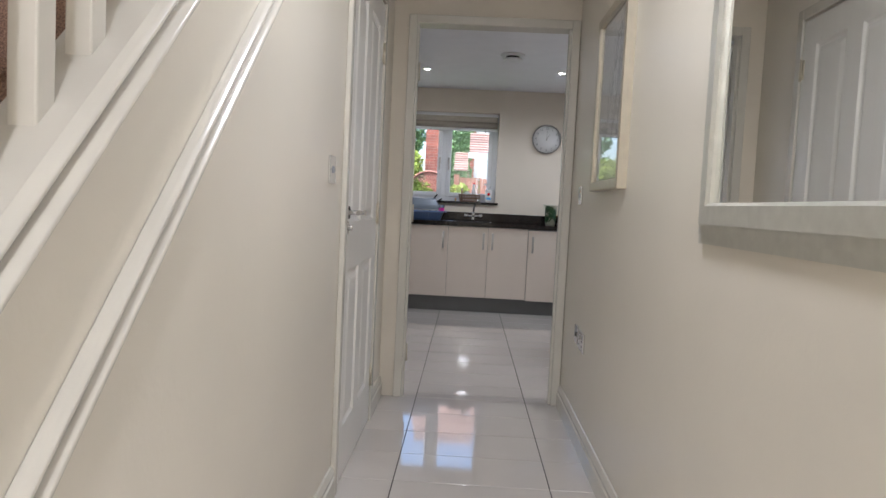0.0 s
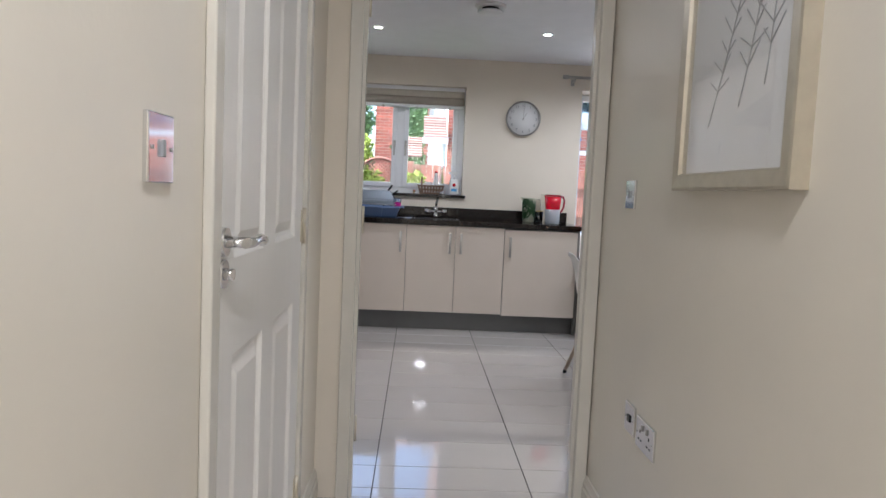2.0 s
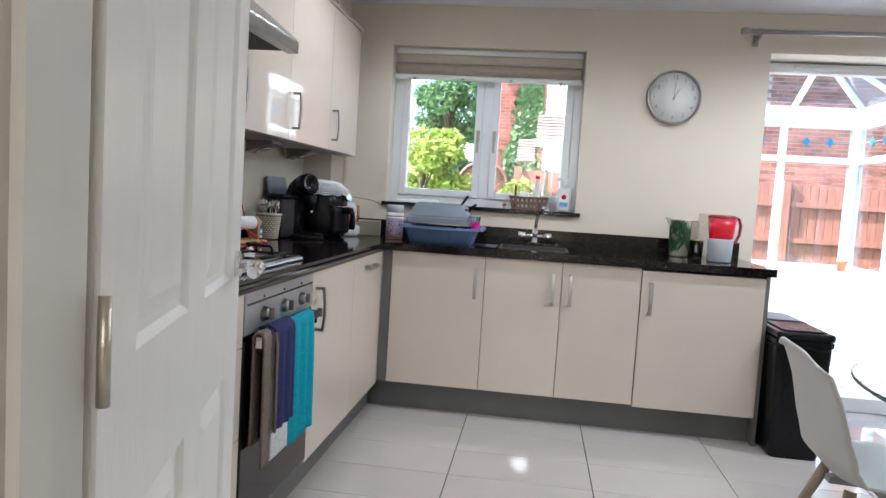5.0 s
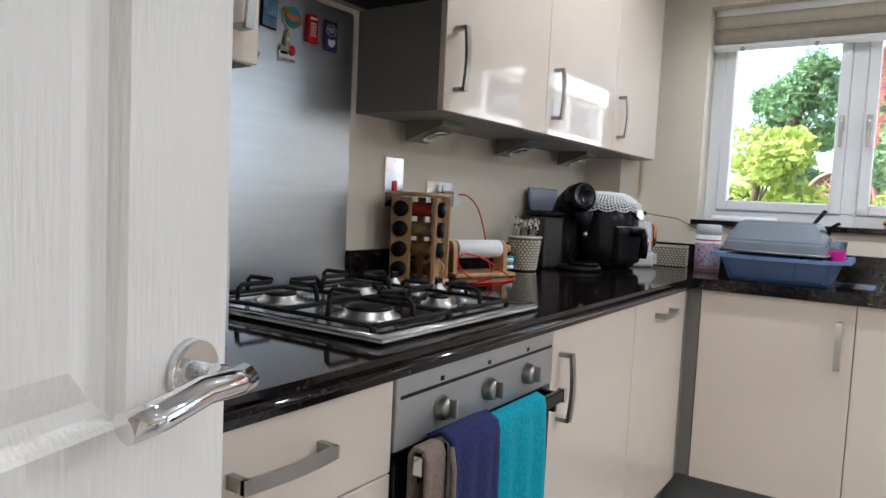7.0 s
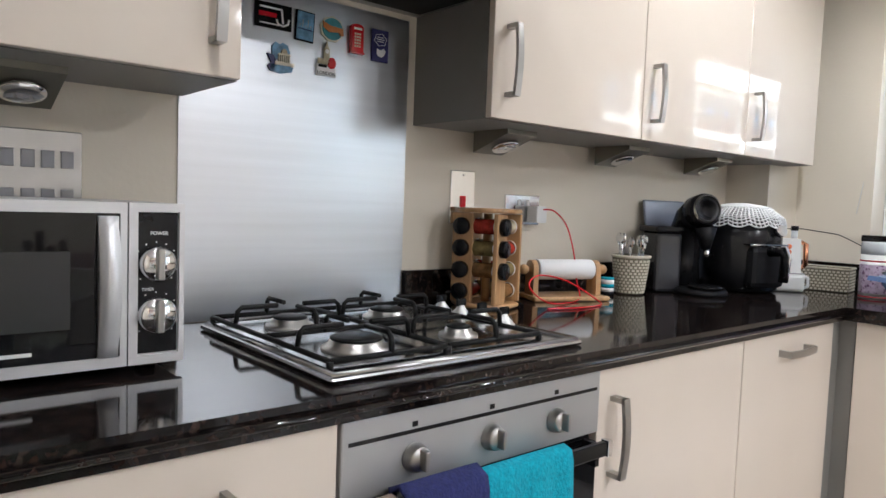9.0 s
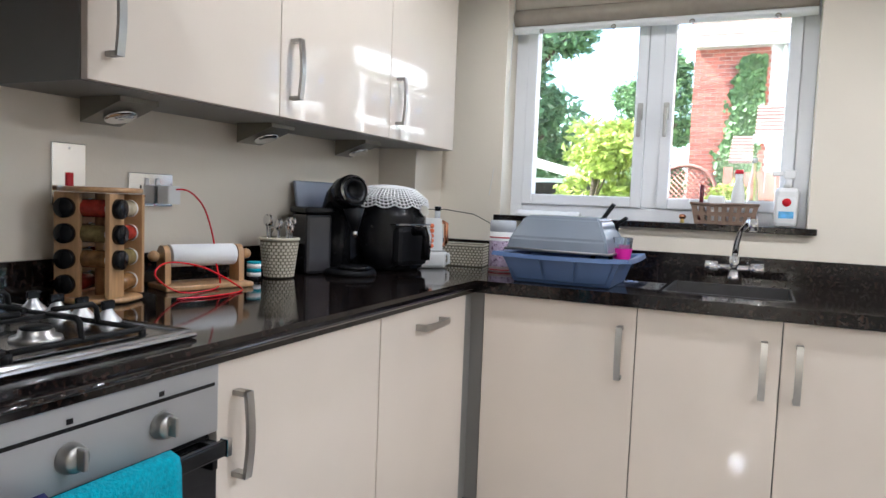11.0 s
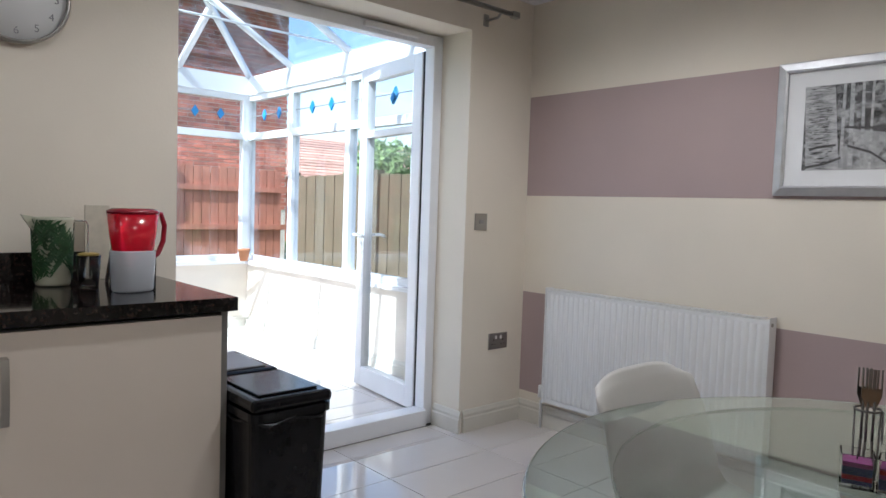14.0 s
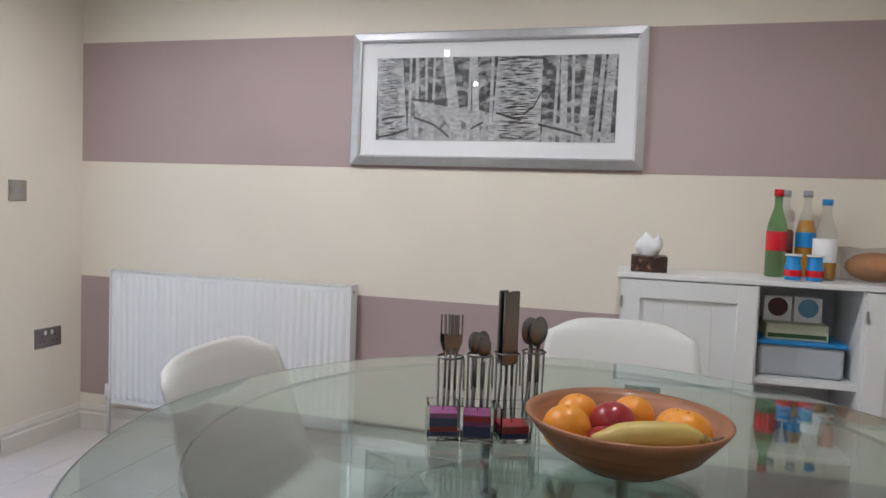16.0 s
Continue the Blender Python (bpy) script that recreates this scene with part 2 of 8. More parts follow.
BRICK = mat("red_brick", (0.42, 0.14, 0.10), 0.9, vary=0.2, scale=8, per_object=0.0, island=0.3, bump=0.3)
MORTAR = mat("pale_mortar", (0.55, 0.50, 0.45), 0.95, vary=0.1)
ROOF = mat("brown_roof_tile", (0.26, 0.16, 0.13), 0.85, vary=0.15, island=0.25)
FENCE = mat("red_brown_fence", (0.33, 0.14, 0.10), 0.85, vary=0.2, scale=4, stretch=(4, 4, 0.6), island=0.25)
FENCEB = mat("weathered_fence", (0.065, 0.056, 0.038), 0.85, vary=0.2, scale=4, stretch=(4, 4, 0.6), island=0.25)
LEAFY = mat("yellow_green_leaf", (0.32, 0.38, 0.09), 0.7, vary=0.2, scale=3, island=0.3, trans=0.35, ior=1.1)
LEAFD = mat("dark_green_leaf", (0.15, 0.24, 0.11), 0.7, vary=0.3, scale=3, island=0.4, trans=0.35, ior=1.1)
LEAFI = mat("ivy_leaf", (0.08, 0.155, 0.05), 0.6, vary=0.3, scale=3, island=0.4)
BARK = mat("brown_bark", (0.10, 0.07, 0.05), 0.9, vary=0.3, scale=20, bump=0.6, bump_scale=30)
GRASS = mat("grass", (0.06, 0.11, 0.03), 0.95, vary=0.3, scale=2, bump=0.5)
LAMPG = mat("lit_lamp_glass", (1, 0.93, 0.82), 0.3, vary=0.0, emit=6.0)


# ---- building tools ----
def box(bm, x0, x1, y0, y1, z0, z1, bevel=0.0):
    vs = [bm.verts.new((x, y, z)) for x in (x0, x1) for y in (y0, y1) for z in (z0, z1)]
    faces = [bm.faces.new([vs[i] for i in q]) for q in ((0, 1, 3, 2), (4, 6, 7, 5), (0, 4, 5, 1), (2, 3, 7, 6), (0, 2, 6, 4), (1, 5, 7, 3))]
    if bevel:
        es = list({e for f in faces for e in f.edges})
        bmesh.ops.bevel(bm, geom=es, offset=bevel, segments=2, affect="EDGES", profile=0.5)
    return bm


def nb():
    return bmesh.new()


def bx(*a, **k):
    return box(nb(), *a, **k)


def lathe(bm, prof, c=(0, 0, 0), seg=24, rot=None, caps=True):
    """Turns (radius, height) pairs about the z axis, then by rot, and moves them to c."""
    rings = []
    for r, z in prof:
        ring = []
        for i in range(seg):
            a = 2 * math.pi * i / seg
            v = Vector((r * math.cos(a), r * math.sin(a), z))
            if rot:
                v = rot @ v
            ring.append(bm.verts.new(v + Vector(c)))
        rings.append(ring)
    for a, b in zip(rings, rings[1:]):
        for i in range(seg):
            f = bm.faces.new((a[i], a[(i + 1) % seg], b[(i + 1) % seg], b[i]))
            f.smooth = True
    if caps and prof[0][0] > 1e-5:
        bm.faces.new(rings[0][::-1])
    if caps and prof[-1][0] > 1e-5:
        bm.faces.new(rings[-1])
    return bm


def cyl(bm, p0, p1, r0, r1=None, seg=16):
    p0, p1 = Vector(p0), Vector(p1)
    d = p1 - p0
    rot = d.to_track_quat("Z", "Y").to_matrix()
    return lathe(bm, [(r0, 0), (r0 if r1 is None else r1, d.length)], p0, seg, rot)


def tube(bm, pts, r, seg=8, flat=1.0, up=None):
    pts = [Vector(p) for p in pts]
    rings = []
    for i, p in enumerate(pts):
        d = (pts[min(i + 1, len(pts) - 1)] - pts[max(i - 1, 0)]).normalized()
        a = d.orthogonal() if up is None else d.cross(Vector(up))
        a = a.normalized()
        if rings and up is None:
            a = (prev - prev.dot(d) * d).normalized()
        prev = a
        b = d.cross(a).normalized()
        rings.append([bm.verts.new(p + a * r * math.cos(t) + b * r * flat * math.sin(t)) for t in (2 * math.pi * k / seg for k in range(seg))])
    for q, s in zip(rings, rings[1:]):
        for k in range(seg):
            f = bm.faces.new((q[k], q[(k + 1) % seg], s[(k + 1) % seg], s[k]))
            f.smooth = True
    bm.faces.new(rings[0][::-1])
    bm.faces.new(rings[-1])
    return bm


def curve_through(pts, n=6):
    """Points on a smooth curve through the given ones."""
    pts = [Vector(p) for p in pts]
    q = [pts[0]] + pts + [pts[-1]]
    out = []
    for a, b, c, d in zip(q, q[1:], q[2:], q[3:]):
        for k in range(n):
            t = k / n
            out.append(0.5 * (2 * b + (c - a) * t + (2 * a - 5 * b + 4 * c - d) * t * t + (3 * b - a - 3 * c + d) * t ** 3))
    return out + [pts[-1]]


def ball(bm, c, r, sz=1.0, seg=16, sx=1.0, sy=1.0):
    n = max(6, seg // 2)
    vs = lathe(nb(), [(max(1e-6, r * math.sin(math.pi * i / n)), -r * sz * math.cos(math.pi * i / n)) for i in range(n + 1)], (0, 0, 0), seg)
    for v in vs.verts:
        v.co = Vector((v.co.x * sx + c[0], v.co.y * sy + c[1], v.co.z + c[2]))
    me = bpy.data.meshes.new("tmp")
    vs.to_mesh(me)
    vs.free()
    bm.from_mesh(me)
    bpy.data.meshes.remove(me)
    return bm


def prism(bm, pts, axis, a, b):
    """A polygon pulled from a to b along an axis; pts are the two other coordinates in order."""
    def at(p, t):
        q = list(p)
        q.insert("xyz".index(axis), t)
        return q
    lo, hi = [bm.verts.new(at(p, a)) for p in pts], [bm.verts.new(at(p, b)) for p in pts]
    bm.faces.new(lo[::-1])
    bm.faces.new(hi)
    for i in range(len(pts)):
        j = (i + 1) % len(pts)
        bm.faces.new((lo[i], lo[j], hi[j], hi[i]))
    return bm


def grid(bm, n, m, f, thick=0.0):
    """A sheet of n by m cells through f(u, v), u and v from 0 to 1, with thickness."""
    vs = [[bm.verts.new(f(i / n, j / m)) for j in range(m + 1)] for i in range(n + 1)]
    fs = []
    for i in range(n):
        for j in range(m):
            q = bm.faces.new((vs[i][j], vs[i + 1][j], vs[i + 1][j + 1], vs[i][j + 1]))
            q.smooth = True
            fs.append(q)
    if thick:
        bmesh.ops.recalc_face_normals(bm, faces=fs)
        bmesh.ops.solidify(bm, geom=fs, thickness=thick)
    return bm


def part(name, bm, material, parent=None, label="", kind=""):
    bmesh.ops.recalc_face_normals(bm, faces=bm.faces[:])
    me = bpy.data.meshes.new(name)
    bm.to_mesh(me)
    bm.free()
    me.materials.append(material)
    ob = new(name, me)
    if parent:
        ob.parent = parent
    return tagged(ob, label=label, kind=kind)


def thing(name, at, label, category, rz=0.0, group="", kind=""):
    ob = new(name)
    ob.empty_display_size = 0.05
    ob.location, ob.rotation_euler = at, (0, 0, radians(rz))
    return tagged(ob, label, category, group, kind)


def fixed(name, material, *boxes, bevel=0.0):
    bm = nb()
    for c in boxes:
        box(bm, *c, bevel=bevel)
    return tagged(part(name, bm, material), kind="structure")


# ---- structure ----
HL, HR, DY, KY, BY, BT, KL, KR, CH = 0.11, 1.108, 3.98, 4.08, 7.85, 0.30, -0.80, 3.88, 2.34
OX0, OX1, OZ = 0.235, 1.06, 2.035
WX0, WX1, WZ0, WZ1 = -0.34, 0.845, 1.115, 2.09
AX0, AX1, AZ = 1.895, 3.405, 2.115
CX0, CX1, CY0, CY1 = 1.2, 3.8, BY + BT, 11.15
CUP0, CUP1 = 2.66, 3.52


def slope(y):
    return 0.991 + 0.918 * (y - 0.843)


def wall_left():
    bm = nb()
    y1 = 2.28
    prism(bm, [(-1.6, 0), (CUP0, 0), (CUP0, CH), (y1, CH), (-0.2, slope(-0.2)), (-0.2, 0.3), (-1.6, 0.3)], "x", HL - 0.08, HL)
    box(bm, HL - 0.08, HL, CUP0 + 1e-4, CUP1, 2.0, CH)
    box(bm, HL - 0.08, HL, CUP1, DY, 0, CH)
    return tagged(part("wall_hall_west", bm, CREAM), kind="structure")


wall_left()
fixed("ground", GRASS, (-60, 60, 8.2, 120, -0.25, -0.14), (-60, -1.3, -60, 8.2, -0.25, -0.14), (4.3, 60, -60, 8.2, -0.25, -0.14))
fixed("screed", GROUT, (-1.1, KR + 0.2, -1.8, BY + BT, -0.13, -0.004), (CX0 - 0.25, CX1 + 0.25, BY + BT + 0.001, CY1 + 0.25, -0.13, 0.046))
fixed("ceiling", CEIL, (-1.1, KR + 0.2, -1.8, BY + BT, CH, CH + 0.2))
# Unseen block over the north wall, added to keep sun off the open glazed leaf.
fixed("unseen_shade_wall", CREAM_C, (-1.15, KR + 0.2, BY, BY + BT, CH + 0.204, 5.1))
fixed("wall_hall_east", CREAM, (HR, HR + 0.1, -1.6, DY, 0, CH))
fixed("wall_hall_south", CREAM, (-1.1, HR + 0.1, -1.7, -1.6, 0, CH))
fixed("wall_stair_west", CREAM, (-0.95, -0.85, -1.6, DY, 0, CH))
fixed("wall_kitchen_south", CREAM_K, (-0.95, OX0 - 0.03, DY, KY, 0, CH), (OX1 + 0.03, KR, DY, KY, 0, CH), (OX0 - 0.03, OX1 + 0.03, DY, KY, OZ + 0.03, CH))
fixed("wall_west", CREAM_K, (KL - 0.15, KL, KY, BY + BT, 0, CH), (KL, -0.625, 7.59, BY, 0, CH))
fixed("wall_east", CREAM_K, (KR, KR + 0.2, DY, BY + BT, 0, CH))
fixed("painted_band", MAUVE, (KR - 0.0015, KR + 0.01, KY + 0.002, BY - 0.002, 0.17, 0.737), (KR - 0.0015, KR + 0.01, KY + 0.002, BY - 0.002, 1.28, 1.83))
fixed("wall_north", CREAM_K, (KL, WX0, BY, BY + BT, 0, CH), (WX0, WX1, BY, BY + BT, 0, WZ0 - 0.02), (WX0, WX1, BY, BY + BT, WZ1, CH),
      (WX1, AX0, BY, BY + BT, 0, CH), (AX0, AX1, BY, BY + BT, AZ, CH), (AX1, KR, BY, BY + BT, 0, CH))
fixed("window_sill", STONE, (WX0 - 0.02, WX1 + 0.03, BY - 0.03, BY + 0.13, WZ0 - 0.02, WZ0 + 0.004), bevel=0.003)


def skirt(name, p0, p1, out, h=0.12, z=0.0):
    """A moulded skirting board from p0 to p1 in the plan; out is the way it faces."""
    p0, p1, o = Vector((*p0, 0)), Vector((*p1, 0)), Vector((*out, 0))
    prof = [(0, 0), (0.018, 0), (0.018, h * 0.62), (0.013, h * 0.68), (0.014, h * 0.8), (0.006, h * 0.97), (0, h)]
    bm = nb()
    a = [bm.verts.new(p0 + o * d + Vector((0, 0, z + t))) for d, t in prof]
    b = [bm.verts.new(p1 + o * d + Vector((0, 0, z + t))) for d, t in prof]
    bm.faces.new(a[::-1])
    bm.faces.new(b)
    for i in range(len(prof)):
        j = (i + 1) % len(prof)
        bm.faces.new((a[i], a[j], b[j], b[i]))
    return tagged(part(name, bm, TRIM), kind="structure")


skirt("baseboard", (HR, -1.6), (HR, DY - 0.02), (-1, 0))
skirt("baseboard", (HL, -1.6), (HL, CUP0 - 0.05), (1, 0))
skirt("baseboard", (HL, CUP1 + 0.05), (HL, DY - 0.02), (1, 0))
skirt("baseboard", (AX1 + 0.02, BY), (KR, BY), (0, -1))
skirt("baseboard", (AX1, BY + 0.2), (AX1, BY - 0.018), (-1, 0))
skirt("baseboard", (KR, KY), (KR, BY), (-1, 0))


def casing(name, x0, x1, y, z, w=0.055, side=-1, axis="x"):
    """The moulded surround of a door opening in a wall across the given axis."""
    bm = nb()
    t = 0.018
    for lo, hi, a, b in ((x0 - w, x0, 0, z + w), (x1, x1 + w, 0, z + w), (x0, x1, z, z + w)):
        ya, yb = sorted((y, y + side * t))
        if axis == "x":
            box(bm, lo, hi, ya, yb, a, b, bevel=0.004)
        else:
            box(bm, ya, yb, lo, hi, a, b, bevel=0.004)
    return tagged(part(name, bm, TRIM), kind="structure")


casing("door_casing_kitchen", OX0, OX1, DY, OZ, w=0.045)
casing("door_casing_cupboard", CUP0, CUP1, HL, 2.0, w=0.05, side=1, axis="y")
fixed("door_lining", TRIM, (OX0 - 0.03, OX0, DY, KY, 0, OZ + 0.03), (OX1, OX1 + 0.03, DY, KY, 0, OZ + 0.03), (OX0, OX1, DY, KY, OZ, OZ + 0.03),
      (OX0, OX0 + 0.012, DY + 0.01, DY + 0.045, 0, OZ), (OX1 - 0.012, OX1, DY + 0.01, DY + 0.045, 0, OZ))


# ---- doors ----
def handle_lever(parent, at, out, along, material=CHROME, name="door_handle"):
    """A lever on a round rose; out and along are unit vectors in the parent's frame."""
    at, out, along = Vector(at), Vector(out), Vector(along)
    bm = nb()
    cyl(bm, at, at + out * 0.010, 0.026, 0.0245, 28)
    cyl(bm, at + out * 0.008, at + out * 0.045, 0.010, 0.009)
    up = Vector((0, 0, 1))
    tube(bm, [at + out * 0.045 - along * 0.012, at + out * 0.050 + along * 0.01, at + out * 0.052 + along * 0.05 + up * 0.004,
              at + out * 0.050 + along * 0.09 - up * 0.002, at + out * 0.046 + along * 0.115 - up * 0.004], 0.011, 10, flat=0.75)
    return part(name, bm, material, parent, "chrome lever handle")


def panel_door(name, at, rz, width, height, label, hs=-1, thumb=False, kind="structure", grip=0.046, gz=1.008):
    """A four-panel moulded door from its hinge along local x; it is 40 mm thick, centred on y = 0."""
    d = thing(name, at, label, "door", rz, kind=kind)
    w, h, t = width, height, 0.019
    s = 0.112 * w / 0.81
    cols = [(s, 0.355 * w / 0.81), (0.465 * w / 0.81, 0.70 * w / 0.81)]
    rows = [(0.2, 0.805), (0.985, h - 0.12)]
    xs = [0.0, cols[0][0], cols[0][1], cols[1][0], cols[1][1], w]
    zs = [0.0, rows[0][0], rows[0][1], rows[1][0], rows[1][1], h]
    bm = nb()
    for i in range(5):
        for j in range(5):
            if i in (1, 3) and j in (1, 3):
                continue
            box(bm, xs[i], xs[i + 1], -t, t, zs[j], zs[j + 1])
    bmesh.ops.remove_doubles(bm, verts=bm.verts[:], dist=1e-5)
    part("frame", bm, DOORW, d)
    for c0, c1 in cols:
        for r0, r1 in rows:
            bm = nb()
            for sg in (-1, 1):
                steps = [(0.0, t), (0.004, t - 0.003), (0.010, t - 0.009), (0.020, t - 0.012), (0.040, t - 0.004), (0.046, t - 0.002)]
                prev = None
                for off, dep in steps:
                    ring = [bm.verts.new((x, sg * dep, z)) for x, z in ((c0 + off, r0 + off), (c1 - off, r0 + off), (c1 - off, r1 - off), (c0 + off, r1 - off))]
                    if prev:
                        for k in range(4):
                            bm.faces.new((prev[k], prev[(k + 1) % 4], ring[(k + 1) % 4], ring[k]))
                    prev = ring
                bm.faces.new(prev)
            part("panel", bm, DOORW, d)
    for sg in (-1, 1):
        handle_lever(d, (w - grip, sg * t, gz), (0, sg, 0), (-1, 0, 0))
    if thumb:
        bm = nb()
        for sg in (-1, 1):
            cyl(bm, (w - grip, sg * t, gz - 0.055), (w - grip, sg * (t + 0.008), gz - 0.055), 0.026, 0.024, 24)
            cyl(bm, (w - grip, sg * (t + 0.008), gz - 0.055), (w - grip, sg * (t + 0.022), gz - 0.055), 0.011, 0.010, 16)
        part("thumb_turn", bm, CHROME, d, "round chrome thumb turn")
    for z in (0.22, 1.01, h - 0.22):
        bm = nb()
        box(bm, -0.004, 0.022, *sorted((hs * (t + 0.003), hs * (t - 0.001))), z - 0.045, z + 0.045)
        cyl(bm, (-0.002, hs * (t + 0.005), z - 0.05), (-0.002, hs * (t + 0.005), z + 0.05), 0.006)
        part("hinge", bm, SATIN, d, "ivory painted hinge")
    return d


panel_door("door_1", (OX0 - 0.014, KY + 0.008, 0.006), 105.5, 0.805, 2.015, "white grained four panel kitchen door standing wide open")
cup = panel_door("door_2", (HL - 0.012, CUP1 - 0.004, 0.006), -90, CUP1 - CUP0 - 0.008, 1.985, "white grained four panel cupboard door under the stairs, closed", thumb=True, hs=1, grip=0.034, gz=1.02)


# ---- stairs ----
def stairs():
    st = thing("staircase", (0, 0, 0), "white painted staircase with brown fleck carpet on its steps", "stairs", kind="structure")
    x1 = HL + 0.004
    bm = nb()
    prism(bm, [(-0.2, slope(-0.2) - 0.008), (2.24, slope(2.24) - 0.008), (2.24, slope(2.24) + 0.05), (-0.2, slope(-0.2) + 0.05)], "x", HL - 0.09, HL + 0.006)
    part("string", bm, STAIRW, st)
    for lo, hi, out in ((-0.012, 0.024, 0.030), (0.022, 0.052, 0.018)):
        bm = nb()
        n = 6
        pts = [(out * math.sin(math.pi * k / n) + HL + 0.004, lo + (hi - lo) * k / n) for k in range(n + 1)]
        a = [bm.verts.new((p, -0.2, slope(-0.2) + q)) for p, q in pts]
        b = [bm.verts.new((p, 2.24, slope(2.24) + q)) for p, q in pts]
        for k in range(n):
            f = bm.faces.new((a[k], b[k], b[k + 1], a[k + 1]))
            f.smooth = True
        part("moulding", bm, STAIRW, st)
    bm = nb()
    for lo, hi, out in ((0.0, 0.034, 0.026), (0.036, 0.066, 0.022)):
        n = 6
        z0 = 0.738 - 0.915 * 0.9
        a, b = [], []
        for q in range(n + 1):
            o, v = HL + 0.001 + out * math.sin(math.pi * q / n), lo + (hi - lo) * q / n
            a.append(bm.verts.new((o, -0.2, z0 - 0.183 + v)))
            b.append(bm.verts.new((o, 2.6, z0 + 0.915 * 2.6 + v)))
        for q in range(n):
            f = bm.faces.new((a[q], b[q], b[q + 1], a[q + 1]))
            f.smooth = True
    part("lower_rail", bm, STAIRW, st, "white gloss moulded rail")
    for i in range(14):
        y = 0.944 + 0.108 * (i - 7)
        b = bx(HL - 0.065, HL - 0.03, y, y + 0.035, slope(y) + 0.02, slope(y) + 0.83, bevel=0.003)
        part("baluster", b, STAIRW, st)
    bm = nb()
    prism(bm, [(-0.2, slope(-0.2) + 0.80), (1.9, slope(1.9) + 0.80), (1.9, slope(1.9) + 0.86), (-0.2, slope(-0.2) + 0.86)], "x", HL - 0.075, HL - 0.018)
    part("handrail", bm, STAIRW, st)
    for i in range(12):
        y = -0.55 + 0.215 * i
        z = slope(y) - 0.04
        bm = nb()
        box(bm, -0.85, HL - 0.09, y, y + 0.24, z - 0.03, z + 0.0, bevel=0.012)
        box(bm, -0.85, HL - 0.09, y + 0.02, y + 0.035, z - 0.2, z - 0.03)
        part("step", bm, CARPET, st)
    return st


stairs()


# ---- kitchen units ----
def bow_handle(name, parent, p, length, out, along, material=STEELH):
    """A flat bowed bar handle of satin steel on two feet."""
    p, o, a = Vector(p), Vector(out), Vector(along)
    side = o.cross(a)
    n = 10
    bm = nb()
    rings = []
    for i in range(n + 1):
        t = i / n
        h = 0.026 + 0.007 * math.sin(math.pi * t)
        c = p + a * (t - 0.5) * length
        w = 0.0092
        rings.append([bm.verts.new(c + side * sx * w + o * (h + hh)) for sx, hh in ((-1, 0), (1, 0), (1, 0.008), (-1, 0.008))])
    for q, r in zip(rings, rings[1:]):
        for k in range(4):
            bm.faces.new((q[k], q[(k + 1) % 4], r[(k + 1) % 4], r[k]))
    bm.faces.new(rings[0])
    bm.faces.new(rings[-1])
    for sg in (-1, 1):
        c = p + a * sg * (length / 2 - 0.005)
        vs = [c + a * i * 0.005 + side * j * 0.0092 + o * k * 0.032 for i in (-1, 1) for j in (-1, 1) for k in (0, 1)]
        vv = [bm.verts.new(v) for v in vs]
        for q in ((0, 1, 3, 2), (4, 6, 7, 5), (0, 4, 5, 1), (2, 3, 7, 6), (0, 2, 6, 4), (1, 5, 7, 3)):
            bm.faces.new([vv[k] for k in q])
    return part(name, bm, material, parent, "satin steel bow handle")


def unit(name, at, rz, w, depth, z0, z1, fronts, label, under=None):
    """A cabinet whose front is its local y = 0 plane and which runs back to y = depth; fronts: x0, x1, z0, z1, handle."""
    u = thing(name, at, label, "cabinet", rz, group="kitchen cabinets")
    t = 0.018
    for nm, q in (("side_panel", (0, t, 0.002, depth, z0, z1)), ("side_panel", (w - t, w, 0.002, depth, z0, z1)), ("bottom_panel", (t, w - t, 0.002, depth, z0, z0 + t)),
                  ("top_panel", (t, w - t, 0.002, depth, z1 - t, z1)), ("back_panel", (t, w - t, depth - 0.01, depth, z0 + t, z1 - t))):
        part(nm, bx(*q), CARC, u)
    for x0, x1, a, b, hd in fronts:
        nm = "drawer_front" if (b - a) < 0.4 else "cabinet_door"
        d = part(nm, bx(x0 + 0.0015, x1 - 0.0015, -0.019, 0.0, a + 0.0015, b - 0.0015, bevel=0.0018), GLOSS, u)
        if hd:
            hx, hz, vert = hd
            bow_handle("handle", d, (hx, -0.019, hz), 0.165, (0, -1, 0), (0, 0, 1) if vert else (1, 0, 0))
    return u


Z0, Z1, FY, FX = 0.152, 0.868, 7.19, -0.195
cream = "cream gloss base cabinet with a steel bow handle under dark worktop"
for x0, x1, hx, lab in ((-0.135, 0.366, 0.455, cream), (0.366, 0.768, 0.357, "cream gloss sink cabinet with its handle at the tap side"),
                        (0.768, 1.169, 0.045, "cream gloss sink cabinet with its handle beside the next handle")):
    unit("base_cabinet", (x0, FY, 0), 0, x1 - x0, BY - FY, Z0, Z1, [(0, x1 - x0, Z0, Z1, (hx, 0.725, True))], lab)
unit("integrated_dishwasher", (1.171, FY - 0.004, 0), 0, 0.604, BY - FY, Z0 - 0.008, Z1 - 0.01, [(0, 0.604, Z0 - 0.008, Z1 - 0.01, (0.045, 0.715, True))],
     "wide cream gloss appliance door beside the bins, set slightly proud")
unit("base_cabinet", (FX, 5.96, 0), 90, 0.589, -KL + FX, Z0, Z1, [(0, 0.589, Z0, Z1, (0.05, 0.725, True))], "cream gloss base cabinet beside the oven with a bow handle")
